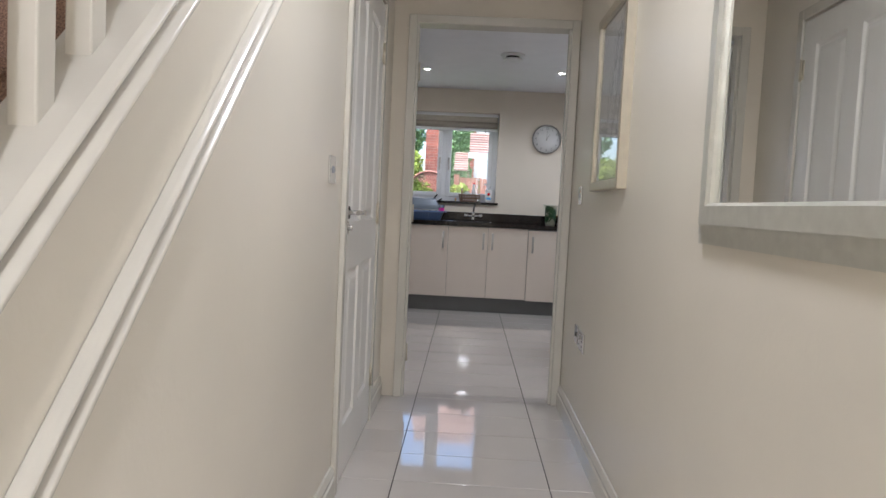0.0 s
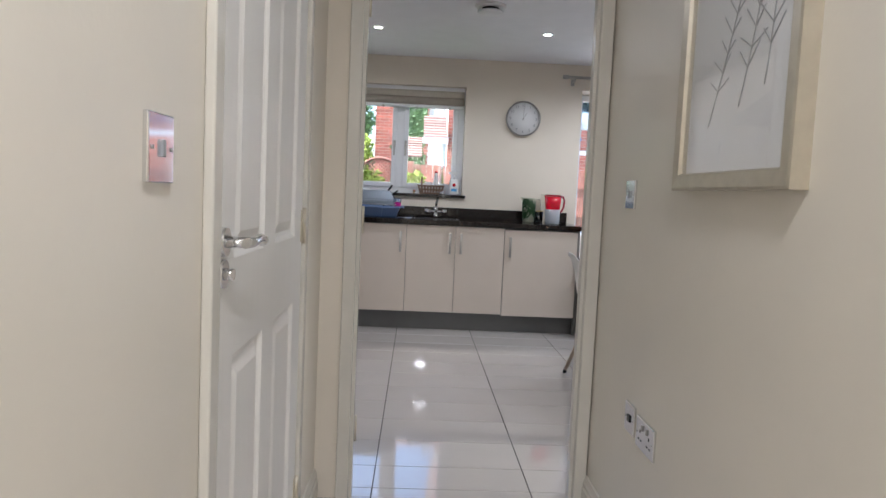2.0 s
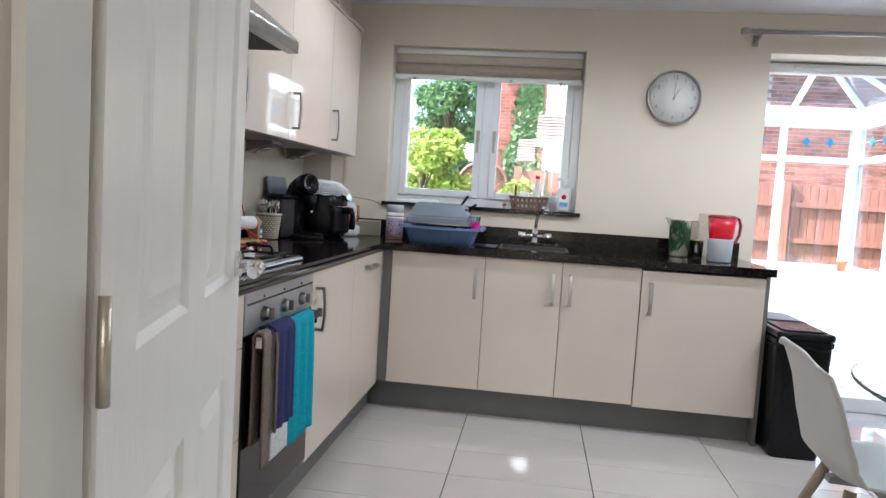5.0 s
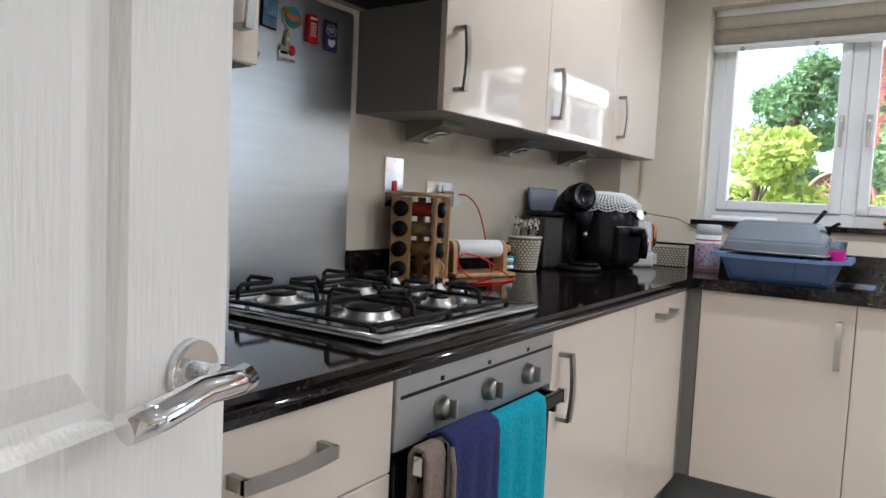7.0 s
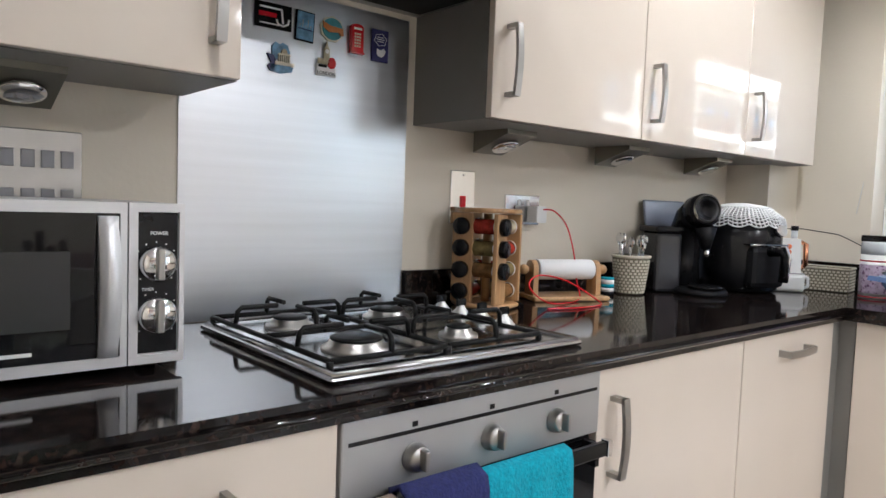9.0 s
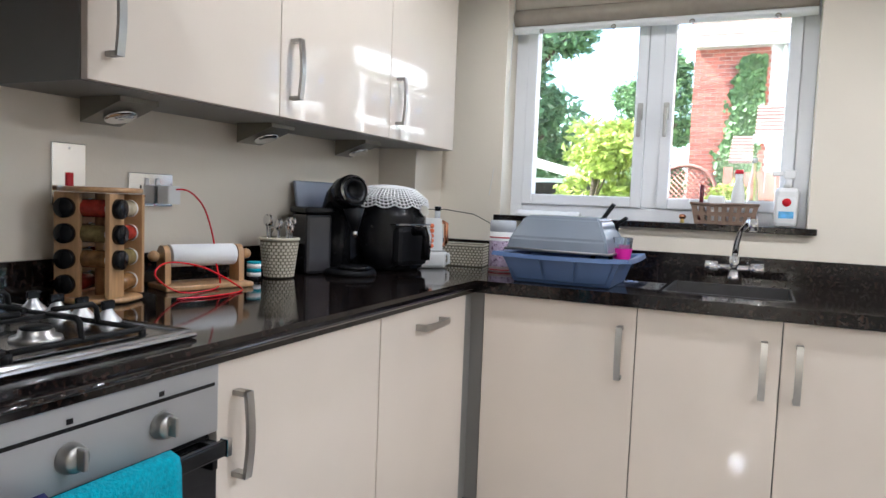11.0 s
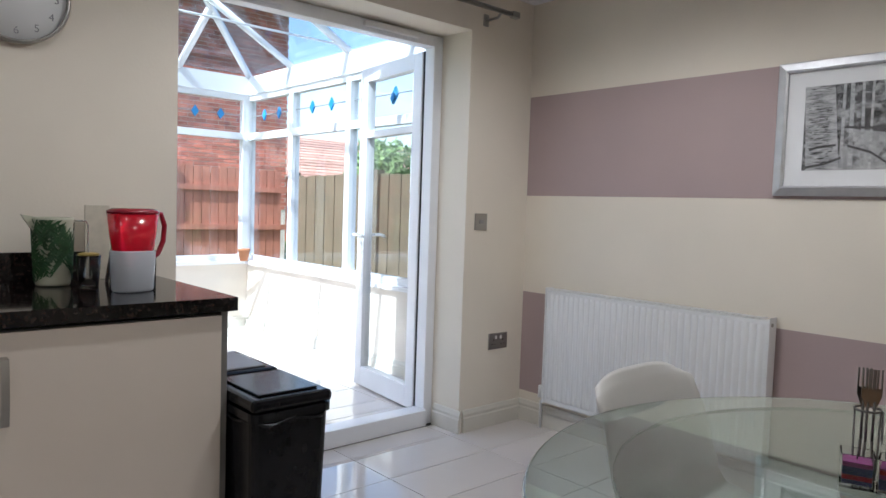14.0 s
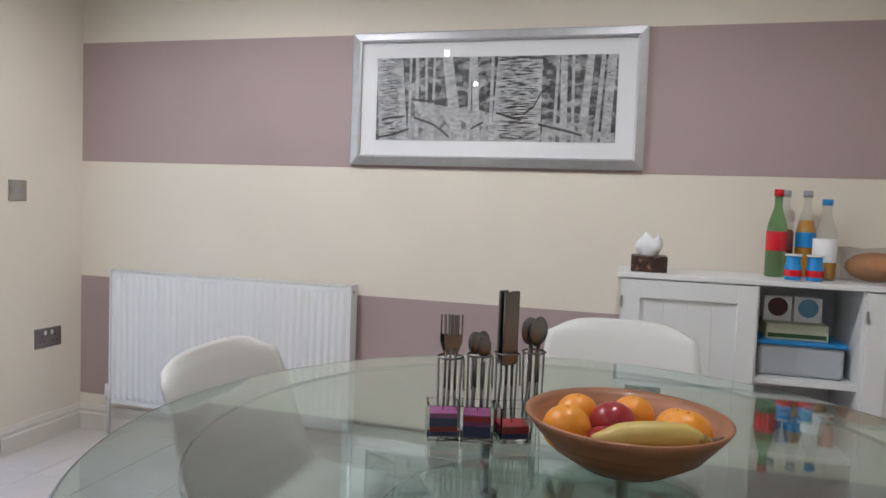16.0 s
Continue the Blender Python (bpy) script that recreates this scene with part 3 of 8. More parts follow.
unit("base_cabinet", (FX, 6.551, 0), 90, 0.56, -KL + FX, Z0, Z1, [(0, 0.56, Z0, Z1, (0.28, 0.81, False))], "cream gloss pull-out cabinet at the corner with a horizontal handle")
unit("drawer_cabinet", (FX, 4.87, 0), 90, 0.495, -KL + FX, Z0, Z1, [(0, 0.495, 0.711, Z1, (0.25, 0.80, False)), (0, 0.495, 0.45, 0.711, (0.25, 0.6, False)), (0, 0.495, Z0, 0.45, (0.25, 0.33, False))],
     "cream gloss drawer cabinet with three drawers beside the oven")
unit("base_cabinet", (FX, 4.27, 0), 90, 0.598, -KL + FX, Z0, Z1, [(0, 0.598, Z0, Z1, None)], "cream high gloss base cabinet behind the open kitchen door")
fixed("corner_filler", CARC, (FX, -0.137, FY - 0.012, FY, Z0, Z1), (FX, FX + 0.012, 7.112, FY - 0.012, Z0, Z1))
fixed("end_panel", CARC, (1.777, 1.797, FY - 0.01, BY, 0, Z1))
fixed("plinth", PLINTH, (-0.245, 1.776, FY + 0.05, FY + 0.066, 0, Z0 - 0.002), (FX - 0.066, FX - 0.05, 4.27, FY + 0.05, 0, Z0 - 0.002))


def worktop():
    w = thing("worktop", (0, 0, 0), "black and brown speckled stone-look worktop along both kitchen walls", "worktop")
    bm = nb()
    e, a, b = 0.87, FX + 0.035, FY - 0.04
    sx0, sx1, sy0, sy1 = 0.42, 0.80, 7.30, 7.66
    for c in ((KL, a, 4.2, b), (KL, sx0, b, BY), (sx1, 1.815, b, BY), (sx0, sx1, b, sy0), (sx0, sx1, sy1, BY)):
        box(bm, c[0], c[1], c[2], c[3], e, 0.910)
    bmesh.ops.remove_doubles(bm, verts=bm.verts[:], dist=1e-5)
    part("slab", bm, STONE, w)
    part("nosing", tube(nb(), [(a - 0.002, 4.2, 0.89), (a - 0.002, b - 0.0, 0.89)], 0.0199, 12, flat=0.35, up=(0, 0, 1)), STONE, w)
    bm = nb()
    box(bm, KL, KL + 0.018, 4.2, 5.35, 0.910, 1.003, bevel=0.002)
    box(bm, KL, KL + 0.018, 5.935, 7.59, 0.910, 1.003, bevel=0.002)
    box(bm, KL + 0.018, -0.607, 7.572, 7.59, 0.910, 1.003, bevel=0.002)
    box(bm, -0.625, 1.815, BY - 0.018, BY, 0.910, 1.003, bevel=0.002)
    part("upstand", bm, STONE, w)
    for k in range(6):
        part("drainer_groove", bx(0.17 + 0.002 * k, 0.405, 7.34 + k * 0.035, 7.348 + k * 0.035, 0.910, 0.912, bevel=0.001), CHROME, w)
    return w


worktop()


def sink():
    s = thing("sink", (0.61, 7.48, 0.911), "small dark under-mounted sink bowl set in the worktop", "sink")
    bm = nb()
    x, y, d = 0.19, 0.18, -0.16
    box(bm, -x, -x + 0.006, -y, y, d, 0.0015)
    box(bm, x - 0.006, x, -y, y, d, 0.0015)
    box(bm, -x + 0.006, x - 0.006, -y, -y + 0.006, d, 0.0015)
    box(bm, -x + 0.006, x - 0.006, y - 0.006, y, d, 0.0015)
    box(bm, -x, x, -y, y, d - 0.006, d)
    part("bowl", bm, mat("dark_grey_composite", (0.035, 0.033, 0.032), 0.3, vary=0.15, scale=60), s)
    part("waste", cyl(nb(), (0, 0, d), (0, 0, d + 0.004), 0.04), CHROME, s)


sink()


def tap():
    t = thing("mixer_tap", (0.612, 7.735, 0.910), "chrome mixer tap with cross handles behind the sink", "tap")
    part("body", tube(cyl(nb(), (0, 0, 0), (0, 0, 0.045), 0.028, 0.02), [(0, 0, 0.04), (0, 0, 0.10)], 0.017, 14), CHROME, t)
    part("crossbar", cyl(nb(), (-0.09, 0, 0.055), (0.09, 0, 0.055), 0.013), CHROME, t)
    for s in (-1, 1):
        part("tap_handle", cyl(cyl(nb(), (s * 0.055, 0, 0.055), (s * 0.098, 0, 0.055), 0.021, 0.023), (s * 0.075, 0, 0.05), (s * 0.075, 0, 0.075), 0.01), CHROME, t)
    part("spout", tube(nb(), [(0, 0, 0.09), (0.004, -0.01, 0.15), (0.016, -0.03, 0.195), (0.04, -0.07, 0.225), (0.055, -0.1, 0.225)], 0.011, 12), CHROME, t)
    part("nozzle", cyl(nb(), (0.055, -0.098, 0.236), (0.056, -0.104, 0.195), 0.017, 0.015), CHROME, t)


tap()

# wall cabinets
WB, WT, WF = 1.380, 2.13, -0.53
for y0, y1, lab in ((5.957, 6.549, "cream gloss wall cabinet beside the cooker hood"), (6.549, 7.155, "cream gloss wall cabinet with a bow handle over the spice rack"),
                    (7.155, 7.71, "cream gloss wall cabinet at the corner by the window")):
    unit("wall_cabinet", (WF, y0, 0), 90, y1 - y0, WF - KL, WB, WT, [(0, y1 - y0, WB, WT, (0.05, 1.515, True))], lab)
unit("wall_cabinet", (WF, 4.76, 0), 90, 0.60, WF - KL, WB, WT, [(0, 0.60, WB, WT, (0.55, 1.515, True))], "cream gloss wall cabinet over the microwave, handle by the hood")
unit("wall_cabinet", (WF, 4.16, 0), 90, 0.60, WF - KL, WB, WT, [(0, 0.60, WB, WT, None)], "cream gloss wall cabinet behind the open kitchen door")
fixed("cornice", GLOSS, (KL, WF + 0.03, 4.16, 5.36, WT, WT + 0.02), (KL, WF + 0.03, 5.957, 7.72, WT, WT + 0.02), bevel=0.003)


def cooker_hood():
    h = thing("cooker_hood", (KL, 5.66, 1.655), "grey steel cooker hood with a sloping canopy between the wall cabinets", "cooker hood")
    bm = nb()
    w = 0.297
    prism(bm, [(0, 0.0), (0.53, 0.0), (0.53, 0.035), (0.27, 0.24), (0, 0.24)], "y", -w, w)
    part("canopy", bm, STEELH, h)
    part("chimney", bx(0.0, 0.25, -0.14, 0.14, 0.24, 0.70), STEELH, h)
    part("filter", bx(0.05, 0.48, -w + 0.03, w - 0.03, -0.008, 0.0), BLACKM, h)
    part("rim", bx(0.49, 0.533, -w, w, -0.012, 0.030, bevel=0.003), STEELH, h)


cooker_hood()
sp = fixed("splashback", SPLASH, (KL, KL + 0.004, 5.352, 5.932, 0.912, 1.64))


def cabinet_light(y, label):
    c = thing("cabinet_light", (KL + 0.10, y, WB), label, "cabinet light", group="lights under the wall cabinets")
    bm = nb()
    prism(bm, [(-0.06, 0), (0.07, 0), (0.07, -0.012), (-0.06, -0.058)], "y", -0.055, 0.055)
    part("housing", bm, OLIVE, c)
    rot = Matrix.Rotation(radians(-20), 3, "Y")
    part("lens", lathe(nb(), [(0.038, -0.003), (0.036, 0.003), (0.026, 0.006), (0.0, 0.004)], (0.008, 0, -0.042), 24, Matrix.Rotation(radians(160), 3, "Y")), CHROME, c)


for y in (5.06, 6.19, 6.72, 7.25):
    cabinet_light(y, "triangular steel light fixed under the wall cabinet, switched off")


def oven():
    o = thing("oven", (FX, 5.665, 0), "built-in steel oven with three knobs, towels on its rail", "oven", rz=90)
    part("body", bx(-0.298, 0.298, 0.005, 0.55, 0.155, 0.866), CARC, o)
    p = part("control_panel", bx(-0.2965, 0.2965, -0.022, 0.005, 0.742, 0.866, bevel=0.003), mat("satin_oven_steel", (0.42, 0.42, 0.42), 0.42, metal=0.55, vary=0.04, scale=5), o)
    part("trim_line", bx(-0.285, 0.285, -0.0235, -0.0215, 0.828, 0.834), BLACK, p)
    for x in (-0.165, 0.0, 0.165):
        k = part("knob", lathe(nb(), [(0.023, 0), (0.023, 0.004), (0.020, 0.016), (0.018, 0.020), (0, 0.021)], (x, -0.022, 0.790), 24, Matrix.Rotation(radians(90), 3, "X")), STEELH, p, "satin steel knob")
        part("grip", bx(x - 0.004, x + 0.004, -0.058, -0.04, 0.776, 0.808, bevel=0.002), STEELH, k)
        part("symbol", bx(x - 0.005, x + 0.005, -0.0235, -0.0215, 0.838, 0.846), BLACK, p)
    part("vent_gap", bx(-0.29, 0.29, -0.004, 0.004, 0.727, 0.741), BLACKM, o)
    d = part("oven_door", bx(-0.296, 0.296, -0.022, 0.003, 0.17, 0.725, bevel=0.004), BGLASS, o, "black glass oven door")
    bm = nb()
    box(bm, -0.27, 0.27, -0.066, -0.052, 0.712, 0.740, bevel=0.003)
    for x in (-0.262, 0.25):
        box(bm, x, x + 0.012, -0.054, -0.02, 0.690, 0.736, bevel=0.001)
    part("rail", bm, BLACK, d, "black and steel oven rail")
    part("rail_end", bx(-0.282, -0.2705, -0.068, -0.050, 0.710, 0.742, bevel=0.001), CHROME, d)
    part("rail_end", bx(0.2705, 0.282, -0.068, -0.050, 0.710, 0.742, bevel=0.001), CHROME, d)


oven()


def towel(y0, y1, low, low_back, material, label, fold=0.006, out=0.0):
    """A towel hung over the oven rail, from y0 to y1 along the wall, down to low at the front."""
    t = thing("towel", (FX + 0.057, (y0 + y1) / 2, 0.742), label, "towel", group="towels on the oven rail")
    w = y1 - y0

    def at(u, v):
        y = (u - 0.5) * w
        a, b = 0.742 - low, 0.742 - low_back
        s = v * (a + b + 0.05)
        wave = fold * math.sin(u * 17 + y0 * 50) * min(1, abs(s - b) * 5)
        if s < b:
            return (-0.019 - wave * 0.3, y, -(b - s))
        if s < b + 0.05:
            q = (s - b) / 0.05 * math.pi
            return ((-0.019 - out) * math.cos(q), y, (0.016 + out) * math.sin(q))
        return (0.019 + out + wave + 0.012 * (s - b - 0.05), y * (1 + 0.03 * (s - b)), -(s - b - 0.05))
    part("cloth", grid(nb(), 14, 40, at, 0.007), material, t)
    return t


towel(5.385, 5.44, 0.36, 0.42, TAUPE, "taupe oven glove hanging from the oven rail", 0.003)
t = towel(5.446, 5.602, 0.45, 0.45, NAVY, "navy oven glove with a pale hem over the oven rail", 0.004, 0.012)
part("hem", tube(nb(), [(0.026, -0.08, 0.005), (0.034, -0.081, -0.03), (0.036, -0.083, -0.16), (0.038, -0.084, -0.29)], 0.005, 6), TAUPE, t)
towel(5.607, 5.82, 0.35, 0.42, TEAL, "turquoise terry towel hanging folded on the oven rail", 0.006)
towel(5.455, 5.588, 0.36, 0.55, WAFFLE, "white waffle tea cloth hanging under the navy glove", 0.001)


def hob():
    h = thing("gas_hob", (-0.47, 5.66, 0.911), "steel gas hob with four burners and black iron pan supports", "gas hob")
    x, y = 0.25, 0.288
    bm = bx(-x, x + 0.01, -y, y, 0, 0.010, bevel=0.005)
    tube(bm, [(-x + 0.012, -y + 0.012, 0.009), (x - 0.002, -y + 0.012, 0.009), (x - 0.002, y - 0.012, 0.009), (-x + 0.012, y - 0.012, 0.009), (-x + 0.012, -y + 0.012, 0.009)], 0.008, 8)
    box(bm, -x + 0.03, x - 0.03, -y + 0.02, y - 0.075, 0.0122, 0.014)
    part("tray", bm, mat("polished_hob_steel", (0.42, 0.42, 0.43), 0.2, metal=1.0, vary=0.06, scale=5, rough_vary=0.05), h)
    cents = [(-0.12, -0.155, 0.036), (0.12, -0.155, 0.048), (-0.12, 0.08, 0.040), (0.12, 0.08, 0.026)]
    for cx, cy, r in cents:
        b = part("burner", lathe(nb(), [(r + 0.014, 0.012), (r + 0.012, 0.020), (r + 0.002, 0.022), (r, 0.030), (r - 0.004, 0.032)], (cx, cy, 0), 28), STEELH, h)
        part("burner_cap", lathe(nb(), [(r - 0.003, 0.032), (r - 0.002, 0.035), (r - 0.010, 0.038), (0, 0.039)], (cx, cy, 0), 28), IRON, b)
    for cy0, cy1 in ((-0.27, -0.04), (-0.035, 0.195)):
        bm = nb()
        r = 0.0050
        z = 0.026
        for yy in (cy0, cy1):
            tube(bm, [(-0.225, yy, z), (0.225, yy, z)], r, 6)
        for xx in (-0.225, 0.0, 0.225):
            tube(bm, [(xx, cy0, z), (xx, cy1, z)], r, 6)
        mid = (cy0 + cy1) / 2
        for cx in (-0.12, 0.12):
            for dx, dy in ((1, 0), (-1, 0), (0, 1), (0, -1)):
                ex = cx + dx * 0.105 if dx else cx
                ey = mid + dy * 0.114 if dy else mid
                tube(bm, [(ex, ey, z), (ex - dx * 0.004, ey - dy * 0.004, z + 0.026), (ex - dx * 0.012, ey - dy * 0.012, z + 0.033), (cx + dx * 0.028, mid + dy * 0.028, z + 0.033)], r, 6)
        for xx in (-0.225, 0.225):
            for yy in (cy0, cy1):
                cyl(bm, (xx, yy, 0.012), (xx, yy, z), 0.006)
        part("pan_support", bm, IRON, h)
    for k in range(4):
        xx, yy = -0.142 + k * 0.070, y - 0.031
        kn = part("knob", lathe(nb(), [(0.025, 0.012), (0.025, 0.015), (0.016, 0.024), (0.009, 0.033), (0.008, 0.036), (0, 0.036)], (xx, yy, 0), 24), STEEL, h, "silver cone knob")
        part("grip", bx(xx - 0.004, xx + 0.004, yy - 0.014, yy + 0.014, 0.034, 0.052, bevel=0.003), BLACK, kn)


hob()


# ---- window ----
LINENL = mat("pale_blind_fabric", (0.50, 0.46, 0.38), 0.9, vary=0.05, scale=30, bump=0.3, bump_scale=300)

def kitchen_window():
    w = thing("window_1", (0, BY + 0.13, 0), "white two-light casement window over the sink, closed", "window", kind="structure")
    a, b, z0, z1, m = WX0, WX1, WZ0, WZ1, 0.262
    bm = nb()
    f = 0.055
    for c in ((a, a + f, z0, z1), (b - f, b, z0, z1), (a + f, b - f, z0, z0 + f), (a + f, b - f, z1 - f, z1), (m - 0.03, m + 0.03, z0 + f, z1 - f)):
        box(bm, c[0], c[1], 0, 0.07, c[2], c[3], bevel=0.004)
    part("window_frame", bm, UPVC, w)
    for x0, x1, hx in ((a + f, m - 0.03, m - 0.052), (m + 0.03, b - f, m + 0.052)):
        bm = nb()
        s, z2, z3 = 0.045, z0 + f, z1 - f
        for c in ((x0, x0 + s, z2, z3), (x1 - s, x1, z2, z3), (x0 + s, x1 - s, z2, z2 + s), (x0 + s, x1 - s, z3 - s, z3)):
            box(bm, c[0], c[1], -0.012, 0.05, c[2], c[3], bevel=0.005)
        sash = part("sash", bm, UPVC, w)
        p = part("pane", bx(x0 + s - 0.003, x1 - s + 0.003, 0.018, 0.022, z2 + s - 0.003, z3 - s + 0.003), PANE, sash)
        p.visible_shadow = False
        bm = bx(hx - 0.011, hx + 0.011, -0.020, -0.012, 1.53, 1.60, bevel=0.003)
        box(bm, hx - 0.008, hx + 0.008, -0.045, -0.018, 1.555, 1.575, bevel=0.002)
        box(bm, hx - 0.008, hx + 0.008, -0.046, -0.034, 1.46, 1.575, bevel=0.004)
        part("window_handle", bm, STEELH, sash, "grey steel window handle")


kitchen_window()


def blind():
    b = thing("roman_blind", (0, BY + 0.075, 0), "taupe fabric roman blind pulled up over the window", "blind")
    part("headrail", bx(WX0 + 0.01, WX1 - 0.01, -0.02, 0.02, WZ1 - 0.035, WZ1 - 0.001, bevel=0.003), WPLAS, b)
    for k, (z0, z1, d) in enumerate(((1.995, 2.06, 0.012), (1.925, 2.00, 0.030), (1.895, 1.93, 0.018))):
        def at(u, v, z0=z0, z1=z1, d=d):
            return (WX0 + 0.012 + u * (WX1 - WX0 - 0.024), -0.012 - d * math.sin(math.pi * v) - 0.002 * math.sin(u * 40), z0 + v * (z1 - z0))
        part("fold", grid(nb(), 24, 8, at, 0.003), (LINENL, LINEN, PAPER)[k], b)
    for x in (-0.2, 0.1, 0.4, 0.7):
        part("cord_ring", lathe(nb(), [(0.004, -0.002), (0.011, 0.0), (0.004, 0.002)], (x, -0.045, 1.895), 14, Matrix.Rotation(radians(90), 3, "X")), CHROME, b)
    part("cord", tube(nb(), [(WX0 + 0.012, -0.03, 2.03), (WX0 + 0.006, -0.04, 1.7), (WX0 - 0.05, -0.085, 1.2)], 0.0015, 5), WPLAS, b)


blind()


# ---- conservatory ----
def conservatory():
    c = thing("conservatory", (0, 0, 0), "white framed conservatory with low cream walls and a glazed roof", "conservatory", kind="structure")
    t, zs = 0.2, 0.65
    part("low_wall", box(box(bx(CX1, CX1 + t, CY0, CY1 + t, -0.14, zs - 0.02), CX0, CX1, CY1, CY1 + t, -0.14, zs - 0.02), CX0 - t, CX0, CY0, CY1 + t, -0.14, zs - 0.02), CREAM_C, c)
    part("inner_sill", box(box(bx(CX1 - 0.05, CX1 + t, CY0, CY1 + t, zs - 0.02, zs + 0.01), CX0, CX1 - 0.05, CY1 - 0.05, CY1 + t, zs - 0.02, zs + 0.01), CX0 - t, CX0 + 0.05, CY0, CY1 + t, zs - 0.02, zs + 0.01), UPVC, c)
    part("eaves_beam", box(box(bx(CX1 - 0.02, CX1 + 0.1, CY0, CY1 + 0.1, 2.15, 2.31), CX0, CX1 - 0.02, CY1 - 0.02, CY1 + 0.1, 2.15, 2.31), CX0 - 0.1, CX0 + 0.02, CY0, CY1 + 0.1, 2.15, 2.31), UPVC, c)
    trans, f = 1.78, 0.03

    def side(p0, p1, marks, casement):
        p0, p1 = Vector((*p0, 0)), Vector((*p1, 0))
        d = (p1 - p0).normalized()
        n = Vector((-d.y, d.x, 0))
        w = thing("glazed_side", (0, 0, 0), "white conservatory window frames over the low wall", "window", kind="structure")
        w.parent = c

        def bar(a, b, z0, z1, half, parent, nm, material=UPVC, shade=True):
            bm = nb()
            vs = [p0 + d * s + n * q + Vector((0, 0, z)) for s in (a, b) for q in (-half, half) for z in (z0, z1)]
            vv = [bm.verts.new(v) for v in vs]
            for q in ((0, 1, 3, 2), (4, 6, 7, 5), (0, 4, 5, 1), (2, 3, 7, 6), (0, 2, 6, 4), (1, 5, 7, 3)):
                bm.faces.new([vv[k] for k in q])
            ob = part(nm, bm, material, parent)
            ob.visible_shadow = shade
            return ob
        for m in marks:
            bar(m - f, m + f, zs + 0.01, 2.15, 0.035, w, "mullion")
        for a, b in zip(marks, marks[1:]):
            bar(a + f, b - f, trans - 0.03, trans + 0.03, 0.034, w, "transom")
            bar(a + f, b - f, zs + 0.01, zs + 0.06, 0.033, w, "bottom_rail")
            bar(a + f, b - f, 2.10, 2.15, 0.033, w, "top_rail")
            bar(a + f, b - f, zs + 0.06, trans - 0.03, 0.004, w, "pane", PANE, False)
            bar(a + f, b - f, trans + 0.03, 2.10, 0.004, w, "pane", PANE, False)
            k = (b - a) / 3
            for q in (1, 2):
                dm = nb()
                ctr = p0 + d * (a + k * q) + Vector((0, 0, 1.965))
                vs = [ctr + d * u * 0.034 + Vector((0, 0, v * 0.05)) + n * s for s in (-0.007, 0.007) for u, v in ((-1, 0), (0, -1), (1, 0), (0, 1))]
                vv = [dm.verts.new(v) for v in vs]
                dm.faces.new(vv[:4])
                dm.faces.new(vv[4:])
                for i in range(4):
                    dm.faces.new((vv[i], vv[(i + 1) % 4], vv[4 + (i + 1) % 4], vv[4 + i]))
                part("diamond_sticker", dm, BLUEL, w, "blue diamond sticker")
            bar(a + f, b - f, 1.962, 1.968, 0.006, w, "lead_strip", GREYP)
        return w
    side((CX1 + 0.03, CY0), (CX1 + 0.03, CY1), [0.03, 0.62, 1.40, 2.24, CY1 - CY0 + 0.03], None)
    side((CX0, CY1 + 0.03), (CX1, CY1 + 0.03), [0.03, 0.62, 1.24, 1.88, CX1 - CX0 - 0.03], None)
    side((CX0 - 0.03, CY0), (CX0 - 0.03, CY1), [0.03, 0.75, 1.5, 2.25, CY1 - CY0 + 0.03], None)
    # glazed roof
    rx, rz, ry = (CX0 + CX1) / 2, 3.05, CY1 - 1.3
    bars = [((CX1, CY1, 2.31), (rx, ry, rz)), ((CX0, CY1, 2.31), (rx, ry, rz)), ((rx, CY0, rz), (rx, ry, rz))]
    for s in (0.62, 1.40, 2.24):
        for x in (CX0, CX1):
            y = CY0 + s
            yr = min(y, ry)
            k = (y - ry) / (CY1 - ry) if y > ry else 0
            bars.append(((x, y, 2.31), (rx + (x - rx) * k, y if k == 0 else y, rz + (2.31 - rz) * k)))
    for x in (CX0 + 0.65, rx, CX1 - 0.65):
        k = abs(x - rx) / (CX1 - rx)
        bars.append(((x, CY1, 2.31), (x, ry + (CY1 - ry) * k, rz + (2.31 - rz) * k)))
    for a, b in bars:
        part("rafter", tube(nb(), [a, b], 0.03, 4), UPVC, c)
    bm = nb()
    for y in (CY0 + 0.62, CY0 + 1.4):
        tube(bm, [(CX0, y, 2.35), (CX1, y, 2.35)], 0.008, 6)
    part("tie_rod", bm, UPVC, c)
    bm = nb()
    e = 0.012
    for quad in ([(CX1, CY0, 2.31), (CX1, CY1, 2.31), (rx, ry, rz), (rx, CY0, rz)], [(CX0, CY0, 2.31), (CX0, CY1, 2.31), (rx, ry, rz), (rx, CY0, rz)],
                 [(CX0, CY1, 2.31), (CX1, CY1, 2.31), (rx, ry, rz)]):
        lo, hi = [bm.verts.new((p[0], p[1], p[2] + 0.02)) for p in quad], [bm.verts.new((p[0], p[1], p[2] + 0.02 + e)) for p in quad]
        bm.faces.new(lo)
        bm.faces.new(hi)
        for i in range(len(quad)):
            j = (i + 1) % len(quad)
            bm.faces.new((lo[i], lo[j], hi[j], hi[i]))
    part("roof_glass", bm, ROOFG, c, "blue tinted roof glass")


conservatory()
skirt("baseboard_conservatory", (CX1, CY0), (CX1, CY1), (-1, 0), h=0.1, z=0.05)
skirt("baseboard_conservatory", (CX0, CY1), (CX1, CY1), (0, -1), h=0.1, z=0.05)


